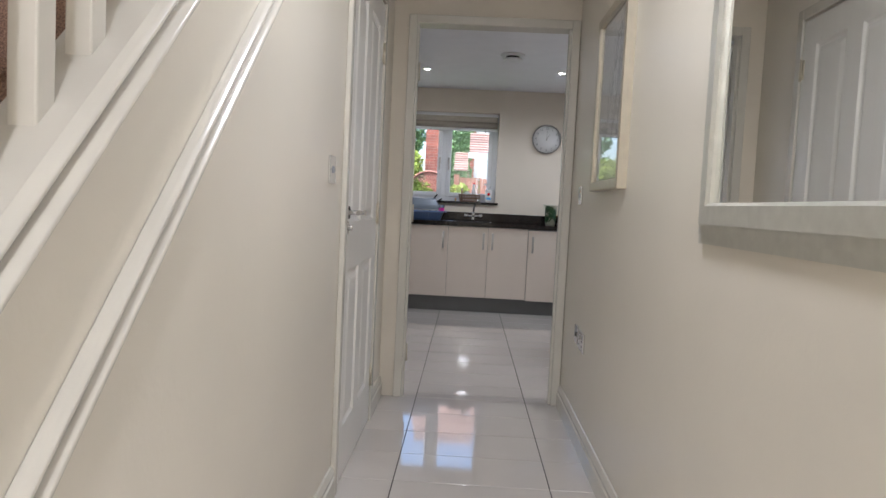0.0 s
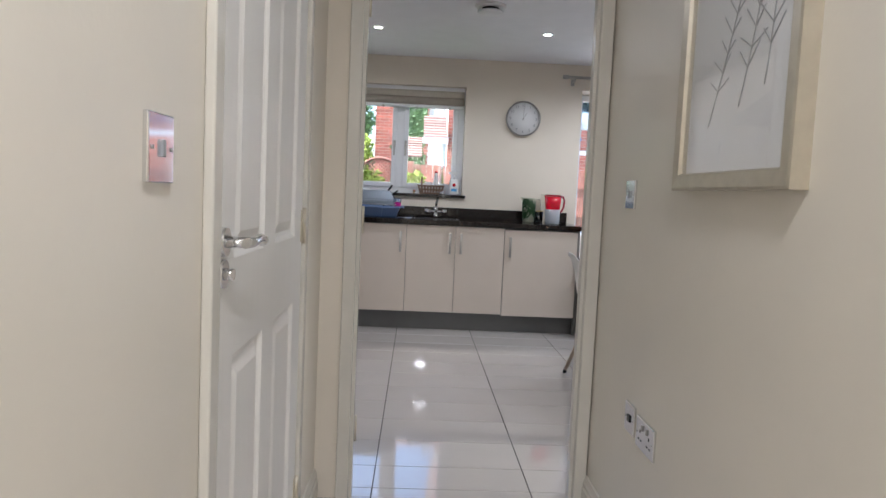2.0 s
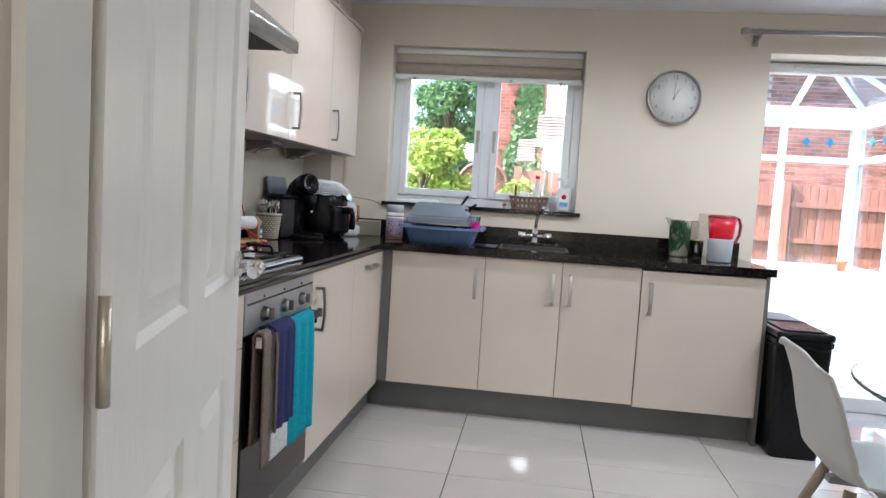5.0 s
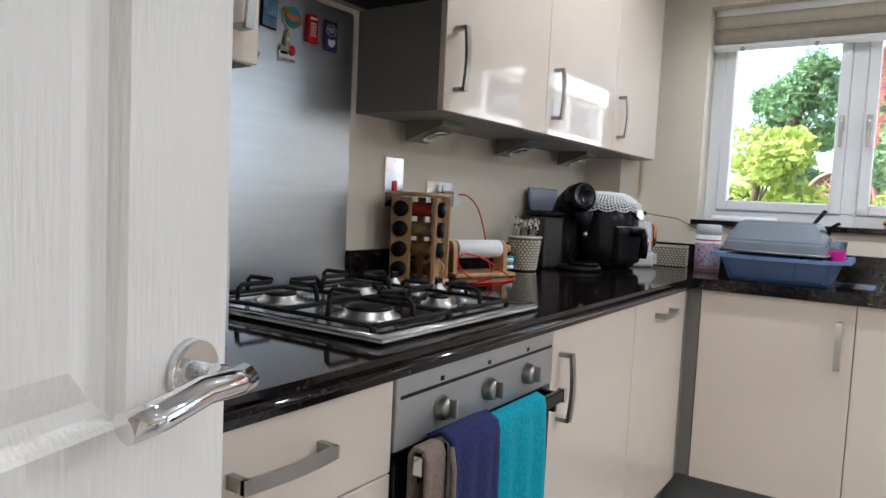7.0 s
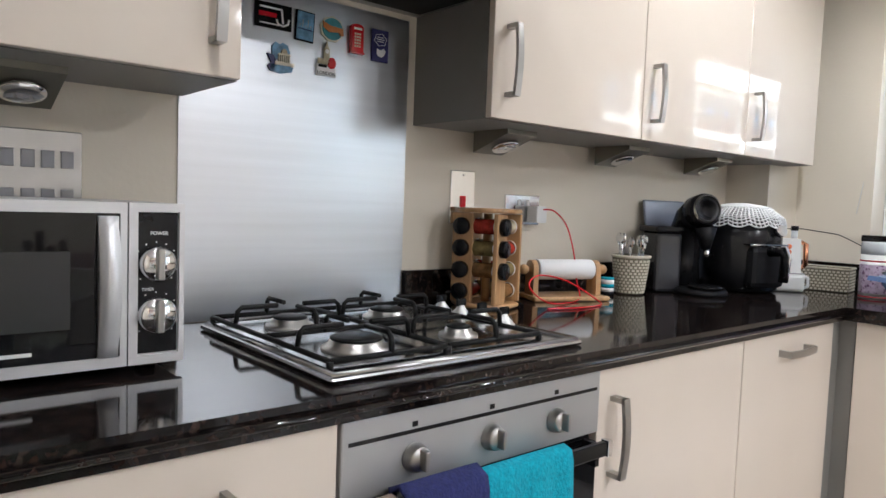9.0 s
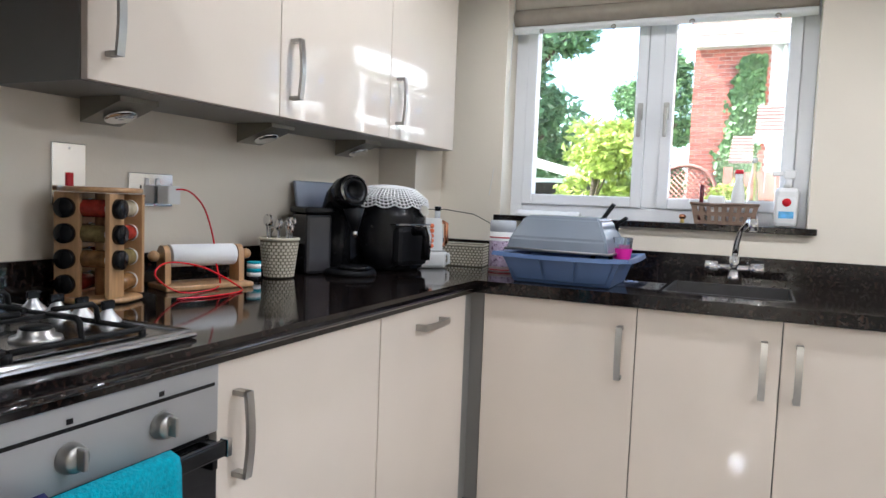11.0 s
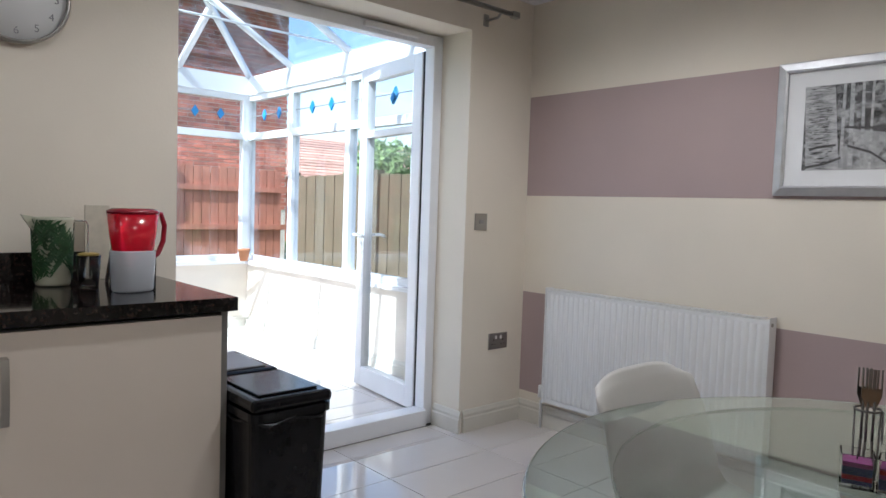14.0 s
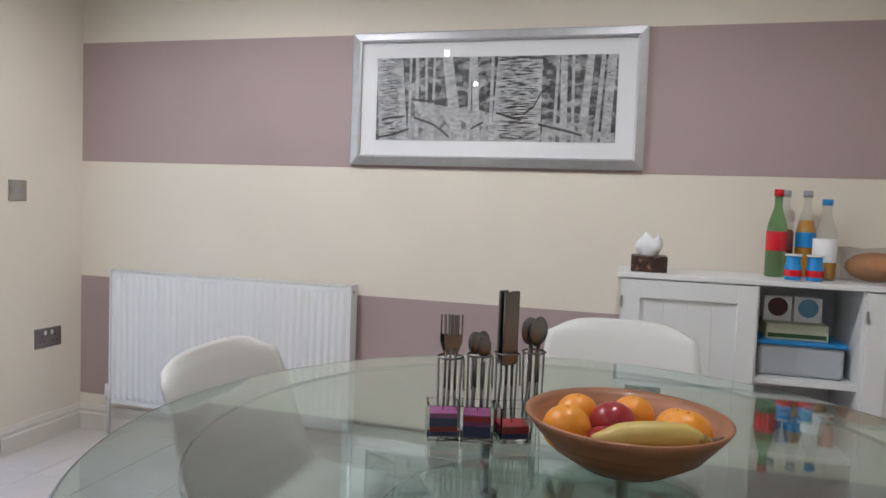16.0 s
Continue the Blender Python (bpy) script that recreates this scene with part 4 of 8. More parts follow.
def french_doors():
    z1 = AZ - 0.005
    fr = thing("door_3", (0, BY + 0.22, 0), "white glazed french door frame, the right leaf open outwards", "door", kind="structure")
    bm = nb()
    box(bm, AX0, AX0 + 0.06, 0, 0.075, 0.0, z1, bevel=0.004)
    box(bm, AX1 - 0.06, AX1, 0, 0.075, 0.0, z1, bevel=0.004)
    box(bm, AX0 + 0.06, AX1 - 0.06, 0, 0.075, z1 - 0.06, z1, bevel=0.004)
    box(bm, AX0 + 0.06, AX1 - 0.06, -0.03, 0.075, 0.0, 0.09, bevel=0.005)
    part("door_frame", bm, UPVC, fr)
    part("trickle_vent", bx(2.88, 3.22, -0.022, 0.0, z1 - 0.04, z1 - 0.012, bevel=0.003), WPLAS, fr)
    part("trickle_vent", bx(2.10, 2.44, -0.022, 0.0, z1 - 0.04, z1 - 0.012, bevel=0.003), WPLAS, fr)
    for hx, rz, lab in ((AX1 - 0.035, 83, "open glazed leaf"), (AX0 + 0.035, 118, "open glazed leaf folded outwards")):
        leaf = thing("door_leaf", (hx, 0.09, 0.06), lab, rz=rz, category="")
        leaf.parent = fr
        w, h, s, d = 0.70, z1 - 0.13, 0.085, 0.03
        bm = nb()
        for q in ((0, s, 0, h), (w - s, w, 0, h), (s, w - s, 0, 0.12), (s, w - s, h - s, h), (s, w - s, 1.55, 1.59)):
            box(bm, q[0], q[1], -d, d, q[2], q[3], bevel=0.004)
        part("leaf_frame", bm, UPVC, leaf)
        part("seal", bx(-0.012, -0.001, -0.022, 0.022, 0, h), BLACK, leaf)
        p = part("pane", bx(s, w - s, -0.006, 0.006, 0.12, h - s), PANE, leaf)
        p.visible_shadow = False
        handle_lever(leaf, (w - 0.045, d, 0.95), (0, 1, 0), (-1, 0, 0), WPLAS)
        handle_lever(leaf, (w - 0.045, -d, 0.95), (0, -1, 0), (-1, 0, 0), WPLAS)
        part("handle_plate", box(bx(w - 0.062, w - 0.028, -d - 0.007, -d, 0.83, 1.05, bevel=0.002), w - 0.062, w - 0.028, d, d + 0.007, 0.83, 1.05, bevel=0.002), WPLAS, leaf)
        dm = nb()
        prism(dm, [(w / 2 - 0.022, 1.77), (w / 2, 1.735), (w / 2 + 0.022, 1.77), (w / 2, 1.805)], "y", -0.009, 0.009)
        part("diamond_sticker", dm, BLUEL, leaf, "blue diamond sticker")


french_doors()


# ---- garden and houses ----
def fence(name, p0, p1, top, material, label, board=0.11, wave=0.0):
    f = thing(name, (*p0, -0.14), label, "fence")
    v = Vector(p1) - Vector(p0)
    f.rotation_euler = (0, 0, math.atan2(v.y, v.x))
    n = int(v.length / board)
    h = top + 0.14
    rnd = random.Random(3)
    for k in range(int(v.length / 1.85) + 1):
        part("post", bx(k * 1.85, k * 1.85 + 0.1, -0.05, 0.05, 0, h + 0.05), material, f)
    for z in (0.35, h * 0.55, h - 0.3):
        part("rail", bx(0, v.length, -0.035, -0.012, z, z + 0.07), material, f)
    for k in range(n):
        z = h + rnd.uniform(-0.01, 0.01) + wave * math.sin(k * board / 1.85 * math.pi * 2)
        b = bx(k * board, k * board + board * 0.93, -0.011, 0.009 + 0.006 * (k % 2), 0.03, z)
        part("board", b, material, f)
    return f


fence("garden_fence", (0.25, 13.7), (5.6, 13.7), 1.62, FENCE, "red-brown boarded garden fence across the end of the garden")
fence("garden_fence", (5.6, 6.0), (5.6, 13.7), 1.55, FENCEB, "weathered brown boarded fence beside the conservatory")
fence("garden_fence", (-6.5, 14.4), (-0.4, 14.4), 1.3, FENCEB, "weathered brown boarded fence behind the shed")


def trellis():
    t = thing("trellis_panel", (-0.34, 15.5, -0.14), "arched red-brown lattice panel in the garden", "trellis")
    w = 0.42
    arch = [(w * math.cos(math.pi * k / 14), 0, 1.55 + 0.38 * math.sin(math.pi * k / 14)) for k in range(15)]
    part("frame", tube(nb(), [(w, 0, 0)] + arch + [(-w, 0, 0)], 0.03, 6), FENCE, t)
    bm = nb()
    for k in range(-22, 23):
        for s in (-1, 1):
            pts = []
            for q in range(40):
                z = q * 0.05
                x = k * 0.075 + s * (z - 1)
                if abs(x) < w and z < 1.55 + 0.38 * math.sqrt(max(0, 1 - (x / w) ** 2)):
                    pts.append((x, s * 0.006, z))
            if len(pts) > 1:
                tube(bm, [pts[0], pts[-1]], 0.009, 4)
    part("lattice", bm, FENCE, t, kind="stuff")


trellis()


def leaf_cloud(bm, centres, n, size, rnd):
    for _ in range(n):
        c, r = rnd.choice(centres)
        d = Vector((rnd.gauss(0, 1), rnd.gauss(0, 1), rnd.gauss(0, 1))).normalized()
        p = Vector(c) + d * r * rnd.uniform(0.6, 1.08)
        e = Euler((rnd.uniform(0, 6.3), rnd.uniform(0, 6.3), rnd.uniform(0, 6.3))).to_matrix()
        s = size * rnd.uniform(0.6, 1.3)
        vs = [bm.verts.new(p + e @ Vector(q) * s) for q in ((0, -1, 0), (0.45, -0.1, 0.12), (0, 1, 0), (-0.45, -0.1, 0.12))]
        bm.faces.new(vs)
    return bm


def tree(name, at, h, spread, material, label, seed, trunk=0.12, n=5000, leaf=0.09, low=0.35, category="tree"):
    rnd = random.Random(seed)
    t = thing(name, at, label, category)
    bm = nb()
    tube(bm, [(0, 0, -0.1), (0.03, 0.02, h * 0.3), (0.0, 0.06, h * 0.6), (0.05, 0, h * 0.85)], trunk, 8)
    cents = []
    for k in range(14):
        a, z = rnd.uniform(0, 6.28), rnd.uniform(low, 0.92) * h
        rr = spread * rnd.uniform(0.25, 0.8) * (1.15 - abs(z / h - 0.55))
        p = (rr * math.cos(a), rr * math.sin(a), z)
        tube(bm, [(0, 0, z * 0.7), (p[0] * 0.6, p[1] * 0.6, z * 0.9), p], trunk * 0.3, 5)
        cents.append((p, spread * rnd.uniform(0.25, 0.45)))
    cents.append(((0, 0, h * 0.8), spread * 0.4))
    part("trunk", bm, BARK, t)
    part("crown", leaf_cloud(nb(), cents, n, leaf, rnd), material, t, kind="stuff")


tree("garden_bush", (-0.64, 10.9, -0.14), 2.25, 0.62, LEAFY, "yellow-green leafy garden bush outside the kitchen window", 4, 0.03, 7000, 0.045, 0.1, "bush")
tree("garden_bush", (0.35, 12.6, -0.14), 1.6, 0.5, LEAFY, "small yellow-green bush in front of the garden fence", 8, 0.03, 2500, 0.045, 0.2, "bush")
tree("garden_tree", (-3.7, 17.5, -0.14), 6.2, 1.7, LEAFD, "tall green tree behind the shed", 5, 0.2, 9000, 0.10, 0.3)
tree("garden_tree", (-2.35, 26, -0.14), 6.0, 1.5, LEAFD, "pale green tree far off between the houses", 12, 0.14, 6000, 0.10, 0.45)
tree("garden_shrub", (-0.95, 17.5, -0.14), 2.4, 0.45, LEAFD, "tall narrow green shrub beside the brick house", 6, 0.04, 2500, 0.06, 0.25, "shrub")
tree("garden_shrub", (6.9, 13.0, -0.14), 2.25, 1.1, LEAFD, "rounded green shrub behind the side fence", 9, 0.06, 7000, 0.06, 0.4, "shrub")
tree("garden_shrub", (6.9, 11.0, -0.14), 2.1, 1.1, LEAFD, "low green shrub behind the side fence", 10, 0.06, 6000, 0.06, 0.4, "shrub")


def brick_wall(bm, x0, x1, y, z0, z1, rnd, skip=()):
    """Real bricks in stretcher bond on a mortar bed, facing towards lower y."""
    row = 0
    z = z0
    while z < z1 - 0.06:
        x = x0 - (0.1125 if row % 2 else 0)
        while x < x1:
            a, b = max(x, x0), min(x + 0.215, x1)
            if b - a > 0.03 and not any(a < s[1] and b > s[0] and z < s[3] and z + 0.065 > s[2] for s in skip):
                box(bm, a, b, y - 0.006 - rnd.uniform(0, 0.004), y + 0.02, z, z + 0.065)
            x += 0.225
        z += 0.075
        row += 1
    return bm


def tile_roof(bm, x0, x1, y0, z0, y1, z1, course=0.3):
    n = int(math.hypot(y1 - y0, z1 - z0) / course)
    for k in range(n):
        a, b = k / n, (k + 1) / n + 0.01
        ya, yb, za, zb = y0 + (y1 - y0) * a, y0 + (y1 - y0) * b, z0 + (z1 - z0) * a, z0 + (z1 - z0) * b
        vs = [bm.verts.new(p) for p in ((x0, ya, za + 0.04), (x1, ya, za + 0.04), (x1, yb, zb + 0.01), (x0, yb, zb + 0.01), (x0, ya, za), (x1, ya, za), (x1, yb, zb), (x0, yb, zb))]
        for q in ((0, 1, 2, 3), (4, 5, 6, 7), (0, 1, 5, 4), (2, 3, 7, 6), (1, 2, 6, 5), (0, 3, 7, 4)):
            bm.faces.new([vs[i] for i in q])
    return bm


def houses():
    rnd = random.Random(2)
    h = thing("brick_house", (0, 0, -0.14), "red brick neighbouring house with ivy and a tiled roof", "house")
    part("wall", bx(-0.71, 0.66, 19.62, 26, 0, 4.5), MORTAR, h)
    part("wall", bx(0.66, 1.06, 19.60, 26, 0, 4.5), WPLAS, h, "white painted wall between the brick fronts")
    part("wall", bx(1.06, 7.6, 17.32, 26, 0, 5.1), MORTAR, h)
    part("brickwork", brick_wall(nb(), -0.71, 0.655, 19.62, 0.9, 4.46, rnd), BRICK, h, kind="stuff")
    part("brickwork", brick_wall(nb(), 1.06, 7.6, 17.32, 1.2, 5.05, rnd, skip=[(3.4, 4.6, 3.2, 4.4)]), BRICK, h, kind="stuff")
    part("downpipe", tube(nb(), [(0.80, 19.52, 0.2), (0.80, 19.52, 3.6), (0.88, 19.5, 3.9), (0.88, 19.5, 4.45)], 0.035, 10), WPLAS, h)
    part("roof", tile_roof(nb(), -0.85, 1.06, 19.4, 4.5, 23, 7.0), ROOF, h)
    part("roof", tile_roof(nb(), 1.0, 7.9, 17.0, 5.0, 21.5, 8.2), ROOF, h)
    part("gutter", bx(-0.85, 1.05, 19.32, 19.42, 4.42, 4.52), WPLAS, h)
    part("gutter", bx(1.0, 7.9, 16.92, 17.02, 4.97, 5.07), WPLAS, h)
    w = part("window", bx(3.4, 4.6, 17.28, 17.34, 3.2, 4.4), UPVC, h)
    for x in (3.47, 4.04):
        part("pane", bx(x, x + 0.5, 17.265, 17.279, 3.27, 4.33), BGLASS, w)
    bm = nb()
    for _ in range(5200):
        u = rnd.random()
        z = 1.0 + 3.1 * u
        c, hw = 0.10 + 0.29 * u, 0.30 - 0.14 * u
        x = min(0.56, rnd.gauss(c + 0.05 * math.sin(z * 5), hw * 0.6))
        p = Vector((x, 19.58 - rnd.uniform(0, 0.1), z))
        e = Euler((rnd.uniform(-0.6, 0.6) + 1.4, rnd.uniform(-0.5, 0.5), rnd.uniform(-0.5, 0.5))).to_matrix()
        s = rnd.uniform(0.04, 0.08)
        bm.faces.new([bm.verts.new(p + e @ Vector(q) * s) for q in ((0, -1, 0), (0.8, 0, 0.1), (0, 1, 0), (-0.8, 0, 0.1))])
    tagged(part("ivy", bm, LEAFI), "dark green ivy climbing the brick house wall", "ivy", kind="stuff")
    p = thing("porch", (0.517, 16.3, -0.14), "stepped tiled porch roofs on white posts against the brick house", "porch")
    part("porch_roof", tile_roof(nb(), 0.0, 0.50, 0, 2.44, 0.95, 2.98, 0.13), ROOF, p)
    part("porch_roof", tile_roof(nb(), -0.34, -0.02, 0.0, 2.02, 0.95, 2.50, 0.13), ROOF, p)
    part("fascia", bx(-0.02, 0.52, -0.03, 0.0, 2.32, 2.45), WPLAS, p)
    part("bracket", prism(nb(), [(0.12, 2.32), (0.22, 2.32), (0.44, 2.0), (0.44, 1.88)], "y", -0.02, 0.04), WPLAS, p)
    part("post", bx(0.40, 0.49, 0.02, 0.11, 0, 2.32), WPLAS, p)
    s = thing("garden_shed", (-2.9, 12.6, -0.14), "grey garden shed with a pale sloping roof and a brick end", "shed")
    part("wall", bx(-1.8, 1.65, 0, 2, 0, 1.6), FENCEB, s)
    bm = nb()
    prism(bm, [(-1.9, 2.55), (1.78, 1.58), (1.78, 1.64), (-1.9, 2.62)], "y", -0.25, 2.2)
    part("shed_roof", bm, MORTAR, s, "pale felted roof")
    part("window", bx(0.95, 1.6, -0.02, 0.0, 0.9, 1.6), UPVC, s)
    part("pane", bx(1.0, 1.55, -0.03, -0.021, 0.95, 1.55), BGLASS, s)
    part("brick_end", brick_wall(nb(), 0.2, 0.85, -0.002, 0, 1.7, rnd), BRICK, s, kind="stuff")
    d = thing("distant_house", (17, 27, -0.14), "distant brick house with a brown roof", "house")
    part("wall", bx(-6, 5, 0, 8, 0, 2.3), BRICK, d)
    part("roof", tile_roof(nb(), -6.3, 5.3, -0.3, 2.2, 4, 4.1), ROOF, d)


houses()


# ---- lights and fittings ----
def downlight(x, y):
    d = thing("downlight", (x, y, CH), "recessed chrome ceiling downlight, switched on", "ceiling light", group="ceiling downlights")
    part("rim", lathe(nb(), [(0.030, -0.002), (0.036, -0.006), (0.043, -0.004), (0.044, 0.0)], (0, 0, 0), 28, caps=False), CHROME, d)
    part("lamp_glass", lathe(nb(), [(0.0, -0.004), (0.027, -0.004), (0.029, -0.001)], (0, 0, 0), 24), LAMPG, d)


for sx, sy, watts in SPOTS:
    downlight(sx, sy)


def vent():
    v = thing("ceiling_vent", (0.86, 6.05, CH), "round white ceiling extract vent", "vent")
    part("housing", lathe(nb(), [(0.10, 0.0), (0.10, -0.012), (0.088, -0.018), (0.0, -0.018)], (0, 0, 0), 32), WPLAS, v)
    part("neck", cyl(nb(), (0, 0, -0.036), (0, 0, -0.018), 0.055), BLACKM, v)
    part("disc", lathe(nb(), [(0.0, -0.036), (0.078, -0.036), (0.084, -0.045), (0.075, -0.052), (0.0, -0.054)], (0, 0, 0), 32), WPLAS, v)


vent()


def plate(name, at, rz, w, h, material, label, category, rockers=(), screws=True, rocker=WPLAS, holes=False):
    """A switch or socket plate; its face is local y = 0 and looks to -y."""
    p = thing(name, at, label, category, rz)
    part("plate", bx(-w / 2, w / 2, -0.008, 0, -h / 2, h / 2, bevel=0.002), material, p)
    for x, z, a, b in rockers:
        part("rocker", bx(x - a / 2, x + a / 2, -0.012, -0.0075, z - b / 2, z + b / 2, bevel=0.0015), rocker, p)
    if screws:
        for s in (-1, 1):
            q = (s * (w / 2 - 0.012), 0) if w >= h else (0, s * (h / 2 - 0.012))
            part("screw", cyl(nb(), (q[0], -0.0095, q[1]), (q[0], -0.0078, q[1]), 0.003, seg=10), STEELH, p)
    if holes:
        for s in (-1, 1):
            for x, z, a, b in ((0, 0.012, 0.004, 0.009), (-0.011, -0.012, 0.008, 0.004), (0.011, -0.012, 0.008, 0.004)):
                part("socket_hole", bx(s * 0.036 + x - a / 2, s * 0.036 + x + a / 2, -0.0088, -0.0078, z - b / 2 - 0.005, z + b / 2 - 0.005), BLACKM, p)
    return p


r2 = [(-0.018, 0.022, 0.012, 0.018), (0.018, 0.022, 0.012, 0.018)]
plate("light_switch", (HL, 2.415, 1.165), 90, 0.088, 0.088, CHROME, "polished chrome light switch beside the cupboard door", "light switch", [(0, 0, 0.012, 0.022)], rocker=GREYP)
plate("light_switch", (HR, 3.645, 1.148), -90, 0.088, 0.088, CHROME, "polished chrome switch on the hall wall", "light switch", [(0, 0, 0.012, 0.022)], rocker=GREYP)
plate("double_socket", (HR, 3.37, 0.475), -90, 0.146, 0.088, CHROME, "chrome double socket low on the hall wall", "socket", r2, rocker=STEELH, holes=True)
plate("phone_socket", (HR, 3.51, 0.485), -90, 0.088, 0.088, CHROME, "chrome single outlet beside the double socket", "socket", [(0, 0, 0.025, 0.02)], rocker=BLACK)
plate("fused_switch", (3.515, BY, 1.128), 0, 0.088, 0.088, STEELH, "steel fused switch beside the garden doors", "switch", [(0, 0, 0.03, 0.02)], rocker=GREYP)
plate("double_socket", (3.68, BY, 0.47), 0, 0.146, 0.088, STEELH, "steel double socket low beside the garden doors", "socket", r2, rocker=WPLAS, holes=True)
plate("cooker_switch", (KL, 6.132, 1.20), 90, 0.088, 0.146, CHROME, "chrome cooker switch with a red rocker", "switch", [(0.0, -0.012, 0.018, 0.032)], rocker=RED)
s2 = plate("double_socket", (KL, 6.375, 1.17), 90, 0.146, 0.088, CHROME, "chrome double socket with a white charger plugged in", "socket", r2, rocker=WPLAS, holes=True)
plate("grid_switch", (KL, 5.10, 1.20), 90, 0.146, 0.175, STEELH, "brushed steel grid of eight appliance switches", "switch",
      [(-0.048 + 0.032 * k, z, 0.022, 0.032) for k in range(4) for z in (0.035, -0.035)], rocker=GREYP)
plate("double_socket", (CX1, 9.9, 0.40), -90, 0.146, 0.088, WPLAS, "white double socket on the low conservatory wall", "socket", r2, holes=True)


def charger():
    c = thing("charger", (KL, 6.41, 1.158), "white plug charger with a thin red cable", "charger")
    part("plug", bx(0.013, 0.055, -0.022, 0.022, -0.025, 0.025, bevel=0.004), WPLAS, c)
    part("cable", tube(nb(), curve_through([(0.05, 0.0, 0.015), (0.075, 0.03, 0.012), (0.10, 0.06, -0.03), (0.12, 0.075, -0.11), (0.14, 0.07, -0.19), (0.17, 0.05, -0.238), (0.19, -0.03, -0.245), (0.2, -0.13, -0.235),
                              (0.19, -0.19, -0.19), (0.17, -0.13, -0.165), (0.18, -0.02, -0.185), (0.22, 0.06, -0.235), (0.26, 0.03, -0.2445), (0.27, -0.08, -0.2445), (0.24, -0.17, -0.2445)]), 0.0023, 6), RED, c)


charger()


def clock():
    c = thing("wall_clock", (1.367, BY, 1.835), "round white wall clock with a silver rim showing one", "clock")
    rot = Matrix.Rotation(radians(90), 3, "X")
    part("case", lathe(nb(), [(0.146, 0.0), (0.157, 0.008), (0.158, 0.03), (0.151, 0.038), (0.146, 0.034), (0.146, 0.022)], (0, 0, 0), 48, rot, caps=False), STEELH, c)
    part("dial", lathe(nb(), [(0.0, 0.022), (0.146, 0.022), (0.146, 0.016)], (0, 0, 0), 48, rot), WPLAS, c)
    for k in range(1, 13):
        a = radians(90 - 30 * k)
        cu = bpy.data.curves.new("numeral", "FONT")
        cu.body, cu.size, cu.align_x, cu.align_y, cu.extrude = str(k), 0.034, "CENTER", "CENTER", 0.0006
        tmp = new("numeral", cu)
        me = bpy.data.meshes.new_from_object(tmp)
        bpy.data.objects.remove(tmp)
        ob = new("numeral", me)
        me.materials.clear()
        me.materials.append(GREYP)
        ob.parent, ob.rotation_euler = c, (radians(90), 0, 0)
        ob.location = (0.117 * math.cos(a), -0.0228, 0.117 * math.sin(a))
    for a, ln, w in ((radians(60), 0.062, 0.006), (radians(88), 0.095, 0.005)):
        d, n = Vector((math.cos(a), 0, math.sin(a))), Vector((-math.sin(a), 0, math.cos(a)))
        bm = nb()
        vs = [bm.verts.new(d * u + n * v * w + Vector((0, y, 0))) for y in (-0.026, -0.0245) for u, v in ((-0.015, -0.5), (-0.015, 0.5), (ln, 0.3), (ln, -0.3))]
        for q in ((0, 1, 2, 3), (4, 5, 6, 7), (0, 1, 5, 4), (1, 2, 6, 5), (2, 3, 7, 6), (3, 0, 4, 7)):
            bm.faces.new([vs[i] for i in q])
        part("clock_hand", bm, STEELH, c)
    part("hub", cyl(nb(), (0, -0.029, 0), (0, -0.022, 0), 0.007), STEELH, c)


clock()


def curtain_pole():
    c = thing("curtain_pole", (0, BY - 0.11, 2.21), "thin brushed steel curtain pole over the garden doors", "curtain pole")
    part("rod", tube(nb(), [(1.74, 0, 0), (3.58, 0, 0)], 0.0125, 12), STEELH, c)
    for x, s in ((1.74, -1), (3.58, 1)):
        part("finial", bx(min(x, x + s * 0.05), max(x, x + s * 0.05), -0.017, 0.017, -0.017, 0.017, bevel=0.005), STEELH, c)
    for x in (1.80, 2.64, 3.50):
        part("bracket", box(tube(nb(), [(x, 0.11, -0.03), (x, 0.02, -0.03), (x, 0, -0.012)], 0.007, 8), x - 0.015, x + 0.015, 0.1, 0.11, -0.06, 0.0), STEELH, c)


curtain_pole()


# ---- hall mirror and pictures ----
def frame_ring(bm, w, h, steps):
    """A rectangular moulded ring about the origin in the local x-z plane; steps are (inset, depth)."""
    prev = None
    for off, dep in steps:
        ring = [bm.verts.new((sx * (w / 2 - off), -dep, sz * (h / 2 - off))) for sx, sz in ((-1, -1), (1, -1), (1, 1), (-1, 1))]
        if prev:
            for k in range(4):
                bm.faces.new((prev[k], prev[(k + 1) % 4], ring[(k + 1) % 4], ring[k]))
        prev = ring
    return bm


def hall_mirror():
    w, h = 1.10, 0.80
    m = thing("wall_mirror", (HR, 1.835 - w / 2, 1.01 + h / 2), "large wall mirror in a stepped silver frame", "mirror", -90)
    part("mirror_frame", frame_ring(nb(), w, h, [(0, 0), (0, 0.012), (0.022, 0.013), (0.022, 0.021), (0.044, 0.022), (0.044, 0.030), (0.085, 0.032), (0.092, 0.024), (0.092, 0.012)]), CHAMP, m)
    part("mirror_glass", bx(-w / 2 + 0.09, w / 2 - 0.09, -0.016, -0.004, -h / 2 + 0.09, h / 2 - 0.09), MIRROR, m)


hall_mirror()


